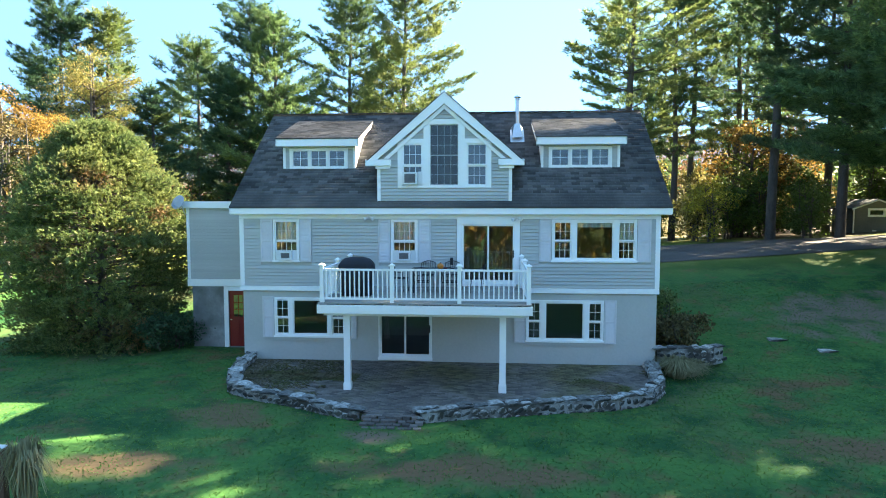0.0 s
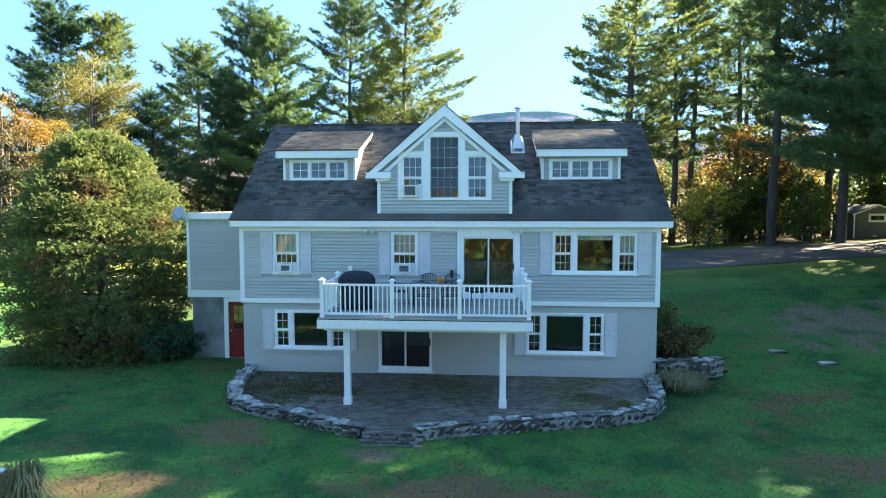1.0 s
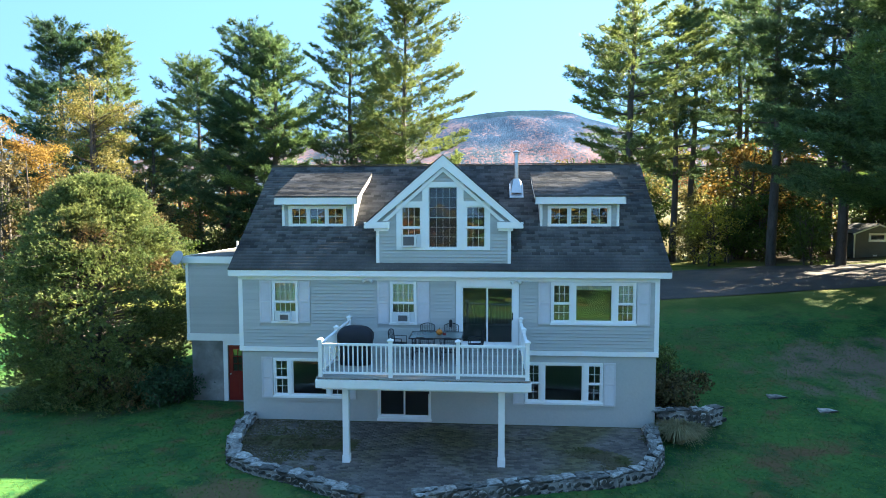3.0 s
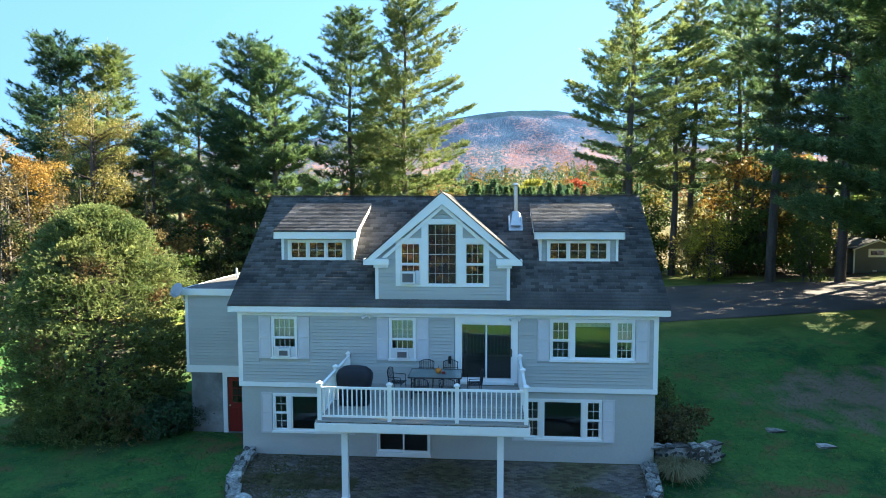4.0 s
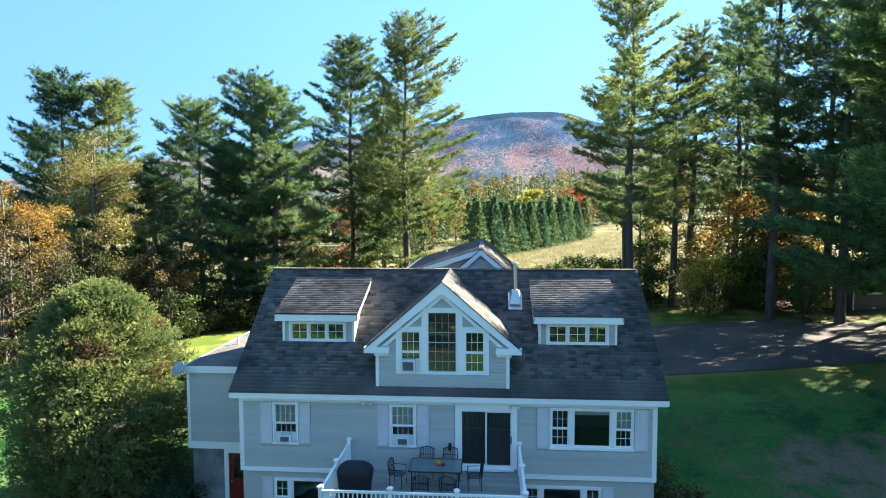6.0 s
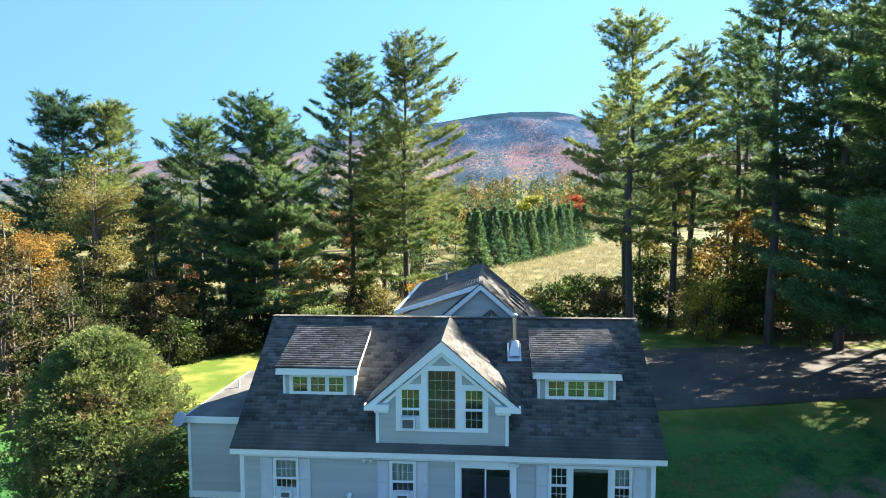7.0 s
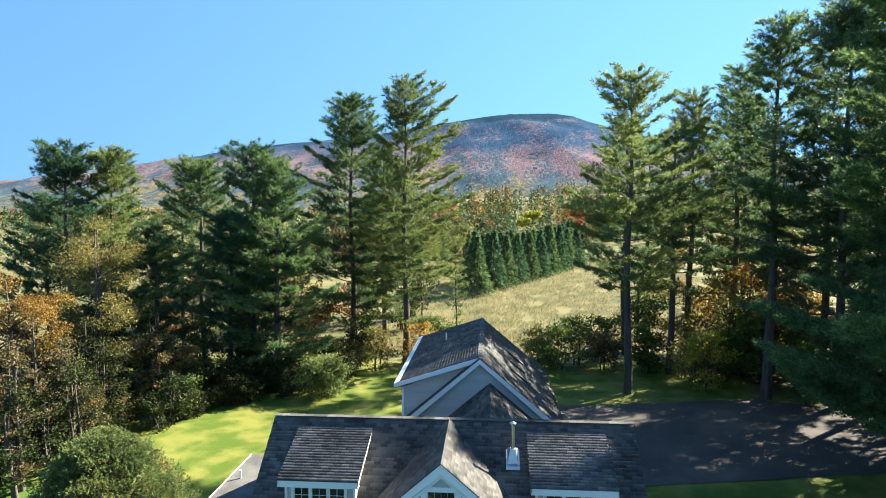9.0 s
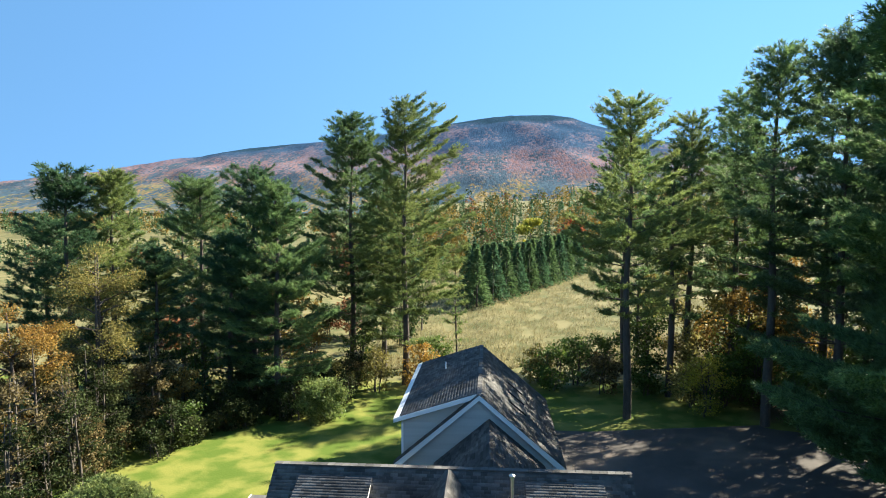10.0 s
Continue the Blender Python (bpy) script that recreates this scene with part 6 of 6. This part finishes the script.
# short blades over the front lawn
rng = np.random.default_rng(4)
gn = 125000
gxy = np.stack([rng.uniform(-18, 21, gn), rng.uniform(-13, 9, gn)], 1)
ok = np.array([not ((-7.1 < x < 7.15 and y > -5.9 and (y > -0.1 or in_patio(x, y))) or (-10.1 < x < -7 and y > 2.1)) for x, y in gxy])
gxy = gxy[ok]
gc = np.array([(x, y, ground_h(x, y)) for x, y in gxy])
Vg = blades(gc + np.array([0, 0, 0.012]), np.tile((0, 0, 0.30), (len(gc), 1)), 1, 0.075, 0.024, 1.0, rng)
Vg[:, 2] = np.maximum(Vg[:, 2], np.repeat(gc[:, 2], 3) + 0.004)
tagged(raw_mesh("grass", Vg, tris(Vg), GRASS), "short mown grass blades", "grass", kind="stuff")

# tall straw in the meadow
gn = 60000
gxy = np.stack([rng.uniform(-14, 40, gn), 50 + 100 * rng.random(gn) ** 1.6], 1)
gc = np.array([(x, y, ground_h(x, y)) for x, y in gxy])
tuftn = np.array([noise.noise((x * 0.35, y * 0.25, 3)) for x, y in gxy])
gc = gc[tuftn > -0.32]
Vg = blades(gc, np.tile((0.12, 0, 1.0), (len(gc), 1)), 1, 0.62, 0.10, 0.4, rng)
tagged(raw_mesh("meadow_grass", Vg, tris(Vg), DRYGRASS), "tall straw-coloured meadow grass", "grass", kind="stuff")

# moss and litter over the shaded end of the patio
mn = 9000
mxy = np.stack([rng.uniform(-6.7, -2.6, mn), rng.uniform(-4.6, -0.1, mn)], 1)
okm = np.array([in_patio(x, y) and noise.noise((x * 1.3, y * 1.3, 5)) + 0.55 - 0.42 * max(0, x + 4.4 - 0.5 * y * 0.3) > 0.05 for x, y in mxy])
mxy = mxy[okm]
bare = np.stack([rng.uniform(-6.8, 6.8, 16000), rng.uniform(-4.9, -0.1, 16000)], 1)
okb = np.array([abs(x) > 2.5 and noise.noise((x * 0.5, y * 0.7, 2)) > 0.24 and in_patio(x, y) for x, y in bare])
mxy = np.concatenate([mxy, bare[okb]])
Vm = leaves(np.stack([mxy[:, 0], mxy[:, 1], np.full(len(mxy), 0.012)], 1), 0.045, rng, 0.1)
Vm[:, 2] = np.clip(Vm[:, 2], 0.004, 0.022)
tagged(raw_mesh("moss", Vm, quads(Vm), MOSS), "brownish green moss and leaf litter over the pavers", "moss", kind="stuff")

# flat stones and a weed in the lawn
for x, y, s in ((13.3, 1.3, 0.32), (12.0, 2.2, 0.34)):
    ob = new("flat_stone", stone_meshes[3])
    ob.matrix_basis = Matrix.Translation((x, y, ground_h(x, y) + 0.0)) @ Matrix.Diagonal((s, s * 0.6, 0.05, 1))
    tagged(ob, "flat pale stone sunk in the lawn", "stone")

# marker post and dry plant in the front lawn
post = thing("wooden_post", "rusty wooden post with a pale metal cap", "post")
boxpart("shaft", (-7.55, -7.42, -10.25, -10.12, ground_h(-7.5, -10.2) - 0.2, 0.80), POSTWOOD, post)
boxpart("cap", (-7.58, -7.39, -10.28, -10.09, 0.801, 0.86), GALV, post, bevel=0.01)
grass_clump(-7.1, -10.1, 1.35, 0.50, 320, 3, "dry straw-yellow plant leaning out beside the post")

# ---- meadow spruces, far woods and the mountain ----
rng = np.random.default_rng(9)


def spruce_mesh():
    C, W = [], []
    for i in range(30):
        u = i / 30
        L = 0.275 * (1 - u) ** 1.05 + 0.008
        for j in range(11):
            a = rng.uniform(0, 6.283)
            o = np.array([math.cos(a), math.sin(a), 0])
            for s in (0.5, 0.78, 1.0):
                C.append(np.array([0, 0, 0.03 + 0.95 * u]) + o * L * s - np.array([0, 0, 0.07 * s * (1 - u)]))
                W.append(o + np.array([0, 0, 0.15]))
    V = blades(np.array(C), np.array(W), 3, 0.055, 0.026, 0.45, rng)
    return V


SPR = [spruce_mesh() for _ in range(2)]
spr_first = []
for v in SPR:
    t = thing("spruce_tree", "dense conical spruce in a plantation row", "tree", (0, 0, 0), "spruce plantation")
    raw_mesh("crown", v, tris(v), NEEDLE if not spr_first else NEEDLE_DARK, t)
    bm = bmesh.new()
    tube(bm, (0, 0, 0), (0, 0, 0.9), 0.012, 0.002, 6)
    part("trunk", bm, BARK, t)
    spr_first.append(t)
k = 0
for row in range(3):
    for i in range(11):
        x, y = -0.4 + i * 2.6 - row * 0.9 + rng.uniform(-0.25, 0.25), 88 + i * 4.9 + row * 6.5
        hgt = rng.uniform(9.5, 11.8)
        m = Matrix.Translation((x, y, ground_h(x, y) - 0.1)) @ Matrix.Rotation(rng.uniform(0, 6.28), 4, "Z") @ Matrix.Diagonal((hgt, hgt, hgt, 1))
        src = spr_first[k % 2]
        if k < 2:
            src.matrix_basis = m
        else:
            c = copy_thing(src, m)
            c.matrix_basis = m
        k += 1


def far_tree_block(name, count, xr, yr, hr, colours, label, seed, per=70, leaf=0.95):
    """Woods far off: many small crowns of loose leaf clusters, one mesh a colour."""
    rng = np.random.default_rng(seed)
    for ci, (m, share, conifer) in enumerate(colours):
        n = int(count * share)
        x, y = rng.uniform(*xr, n), rng.uniform(*yr, n)
        hgt = rng.uniform(*hr, n)
        zb = np.array([ground_h(a, b) for a, b in zip(x, y)])
        u = rng.random((n, per))
        if conifer:
            rad = 0.17 * hgt[:, None] * (1 - u) * rng.random((n, per)) ** 0.4
            zz = zb[:, None] + hgt[:, None] * (0.08 + 0.92 * u)
        else:
            rad = 0.30 * hgt[:, None] * np.sin(np.pi * np.clip(0.12 + 0.85 * u, 0, 1)) ** 0.7 * rng.random((n, per)) ** 0.35
            zz = zb[:, None] + hgt[:, None] * (0.18 + 0.82 * u)
        a = rng.uniform(0, 6.283, (n, per))
        P = np.stack([x[:, None] + rad * np.cos(a), y[:, None] + rad * np.sin(a), zz], -1).reshape(-1, 3)
        V = leaves(P, leaf if not conifer else leaf * 0.8, rng)
        tagged(raw_mesh(name, V, quads(V), m), label, "woods", kind="stuff")


mixw = [(NEEDLE_DARK, 0.50, True), (FAR_GREEN, 0.26, False), (FAR_GOLD, 0.17, False), (FAR_RUST, 0.07, False)]
far_tree_block("far_woods", 520, (-40, 150), (172, 310), (9, 14), mixw, "mixed autumn woods beyond the meadow", 31, 160, 0.48)
far_tree_block("far_woods", 60, (-50, 2), (118, 172), (7, 11), mixw, "mixed autumn woods beyond the meadow", 36, 260, 0.5)
broadleaf("maple_tree", 28.6, 171, 18.0, 4.5, 641, LEAF_RED, 2400, 0.33, 0.05, "red maple at the far side of the meadow")
broadleaf("maple_tree", 14.5, 168, 17.5, 6.0, 640, LEAF_LIME, 3000, 0.35, 0.05, "broad yellow maple at the far side of the meadow")
far_tree_block("far_woods", 500, (-420, -60), (330, 520), (10, 18), mixw, "mixed autumn woods beyond the meadow", 32, 80, 0.8)
far_tree_block("far_hedgerow", 120, (-170, -40), (110, 190), (5, 10), mixw, "hedgerow trees across the meadow", 33, 140, 0.4)
far_tree_block("woods_behind", 280, (-70, 70), (-60, -29), (5.5, 9.5), [(FAR_GOLD, 0.40, False), (FAR_GREEN, 0.30, False), (FAR_RUST, 0.10, False), (NEEDLE, 0.20, True)], "autumn woods across the front fields", 34, 110, 0.45)
far_tree_block("side_woods", 90, (48, 80), (-30, 70), (12, 19), [(NEEDLE, 0.6, True), (LEAF, 0.25, False), (LEAF_ORANGE, 0.15, False)], "tall woods along the drive", 35, 120)



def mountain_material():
    """Wooded slopes: dark conifers on the crown, mixed turning hardwoods below, broken up tree by tree. The blue haze
    of distance is put into the colours.
    """
    m = bpy.data.materials.new("hazy_mountain_forest")
    m.use_nodes = True
    n, l = m.node_tree.nodes, m.node_tree.links
    p = n["Principled BSDF"]
    p.inputs["Roughness"].default_value, p.inputs["Specular IOR Level"].default_value = 1.0, 0.0
    geo, sep = n.new("ShaderNodeNewGeometry"), n.new("ShaderNodeSeparateXYZ")
    l.new(geo.outputs["Position"], sep.inputs[0])

    flat = n.new("ShaderNodeVectorMath")
    flat.operation = "MULTIPLY"
    flat.inputs[1].default_value = (1, 0.32, 1)
    l.new(geo.outputs["Position"], flat.inputs[0])

    def tex(scale, detail):
        t = n.new("ShaderNodeTexNoise")
        t.inputs["Scale"].default_value, t.inputs["Detail"].default_value = scale, detail
        l.new(flat.outputs[0], t.inputs["Vector"])
        return t.outputs[0]

    def mix(fac, a, b, lo, hi):
        r, x = n.new("ShaderNodeMapRange"), n.new("ShaderNodeMix")
        r.inputs[1].default_value, r.inputs[2].default_value = lo, hi
        l.new(fac, r.inputs[0])
        x.data_type = "RGBA"
        l.new(r.outputs[0], x.inputs[0])
        for s, v in ((x.inputs[6], a), (x.inputs[7], b)):
            if hasattr(v, "links"):
                l.new(v, s)
            else:
                s.default_value = (*v, 1)
        return x.outputs[2]

    def level(ripple, scale):
        """Height above sea, wandering with a noise."""
        hi = n.new("ShaderNodeMath")
        hi.operation = "MULTIPLY_ADD"
        hi.inputs[1].default_value = ripple
        l.new(tex(scale, 6), hi.inputs[0])
        l.new(sep.outputs["Z"], hi.inputs[2])
        return hi.outputs[0]

    # one cell for each tree crown, rounded by its relief
    crown = n.new("ShaderNodeTexVoronoi")
    crown.inputs["Scale"].default_value = 0.15
    l.new(flat.outputs[0], crown.inputs["Vector"])
    cell = n.new("ShaderNodeSeparateColor")
    l.new(crown.outputs["Color"], cell.inputs[0])
    pick, shade = cell.outputs[0], cell.outputs[1]
    stand = n.new("ShaderNodeMath")
    stand.operation = "MULTIPLY_ADD"
    stand.inputs[1].default_value = 0.75
    l.new(tex(0.009, 7), stand.inputs[0])
    half = n.new("ShaderNodeMath")
    half.operation = "MULTIPLY"
    half.inputs[1].default_value = 0.22
    l.new(pick, half.inputs[0])
    l.new(half.outputs[0], stand.inputs[2])
    # these bluish and mauve tree tones have the haze of distance mixed in
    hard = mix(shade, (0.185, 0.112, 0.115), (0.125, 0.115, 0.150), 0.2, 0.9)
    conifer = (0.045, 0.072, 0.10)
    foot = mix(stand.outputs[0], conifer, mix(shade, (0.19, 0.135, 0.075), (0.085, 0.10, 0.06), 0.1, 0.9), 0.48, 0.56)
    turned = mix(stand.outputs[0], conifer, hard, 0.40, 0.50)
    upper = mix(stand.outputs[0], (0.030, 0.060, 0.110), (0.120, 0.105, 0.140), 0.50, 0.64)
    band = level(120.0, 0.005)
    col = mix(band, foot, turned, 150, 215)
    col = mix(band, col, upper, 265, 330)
    # spruce and fir hold the crest all along
    crest = n.new("ShaderNodeMath")
    crest.operation = "MULTIPLY_ADD"
    crest.inputs[1].default_value = 520.0
    l.new(tex(0.005, 7), crest.inputs[0])
    l.new(sep.outputs["Y"], crest.inputs[2])
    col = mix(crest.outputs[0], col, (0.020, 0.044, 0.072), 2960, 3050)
    dim = n.new("ShaderNodeHueSaturation")
    l.new(col, dim.inputs["Color"])
    vr = n.new("ShaderNodeMapRange")
    vr.inputs[3].default_value, vr.inputs[4].default_value = 0.8, 1.2
    l.new(cell.outputs[2], vr.inputs[0])
    l.new(vr.outputs[0], dim.inputs["Value"])
    col = dim.outputs[0]
    bp = n.new("ShaderNodeBump")
    bp.invert = True
    bp.inputs["Strength"].default_value, bp.inputs["Distance"].default_value = 0.25, 5.0
    l.new(crown.outputs["Distance"], bp.inputs["Height"])
    l.new(bp.outputs[0], p.inputs["Normal"])
    l.new(col, p.inputs["Base Color"])
    return m


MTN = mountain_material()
prof = [(-2400, 150), (-1900, 215), (-1650, 250), (-1150, 330), (-900, 350), (-650, 372), (-400, 405), (-180, 440), (20, 468), (110, 475), (300, 474), (390, 462), (460, 437), (540, 411), (620, 387), (900, 330), (1500, 240), (2600, 150)]
mx_, mz_ = [p[0] for p in prof], [p[1] for p in prof]
NX, NY = 420, 90
xs, ts = np.linspace(-2700, 2700, NX), np.linspace(0, 1, NY)
V = []
for t in ts:
    for x in xs:
        crest = np.interp(x, mx_, mz_)
        s = t * t * (3 - 2 * t) * 0.55 + t * 0.45
        z = 10 + (crest - 10) * s
        z += 14 * noise.noise((x * 0.006, t * 9, 1)) * math.sin(math.pi * t) * 1.6 + 1.6 * noise.noise((x * 0.035, t * 36, 4))
        V.append((x, 1500 + 1500 * t, z))
F = [(j * NX + i, j * NX + i + 1, (j + 1) * NX + i + 1, (j + 1) * NX + i) for j in range(NY - 1) for i in range(NX - 1)]
tagged(raw_mesh("backdrop", V, F, MTN, smooth=True), "long wooded mountain in autumn colour, blue haze in its paint", "mountain", kind="structure")

# ---- pieces of roofs and pavements ----
shingle_field(roof, (XA, EY - 0.02, EZ - 0.010), (1, 0, 0), (0, 1 / math.hypot(1, SL), SL / math.hypot(1, SL)), XB - XA, math.hypot(RY - EY, RZ - EZ), SHINGLE,
              keep=lambda p: not (-2.1 < p[0] < 2.1 and p[1] > 0.15 and p[2] < GZ - GS * abs(p[0] - GX) - 0.1), picked=lambda p: p[2] < 5.75)
PV, singles = [], []
rg = random.Random(8)
pw, pl = 0.105, 0.21
for r_ in range(56):
    for c in range(66):
        x, y = -6.85 + c * pl + (r_ % 2) * pl / 2, -5.75 + r_ * pw
        if not in_patio(x + pl / 2, y + pw / 2) or y > -0.1:
            continue
        if abs(x) > 2.6 and noise.noise((x * 0.5, y * 0.7, 2)) > 0.28:
            continue
        t = rg.uniform(-0.006, 0.005)
        (singles if y < -4.0 and len(singles) < 300 else PV).append((x + 0.0025, x + pl - 0.0025, y + 0.0025, y + pw - 0.0025, t * 0.6))


def brick_mesh(rows):
    V, F = [], []
    for x0, x1, y0, y1, t in rows:
        b = len(V)
        V += [(x0, y0, t), (x1, y0, t), (x1, y1, t), (x0, y1, t), (x0 - 0.003, y0 - 0.003, -0.02), (x1 + 0.003, y0 - 0.003, -0.02), (x1 + 0.003, y1 + 0.003, -0.02), (x0 - 0.003, y1 + 0.003, -0.02)]
        F += [(b, b + 1, b + 2, b + 3), (b + 4, b + 5, b + 1, b), (b + 5, b + 6, b + 2, b + 1), (b + 6, b + 7, b + 3, b + 2), (b + 7, b + 4, b, b + 3)]
    return V, F


tagged(raw_mesh("pavers", *brick_mesh(PV), PAVER, patio), kind="stuff")
for s in singles:
    raw_mesh("brick", *brick_mesh([s]), PAVER, patio)
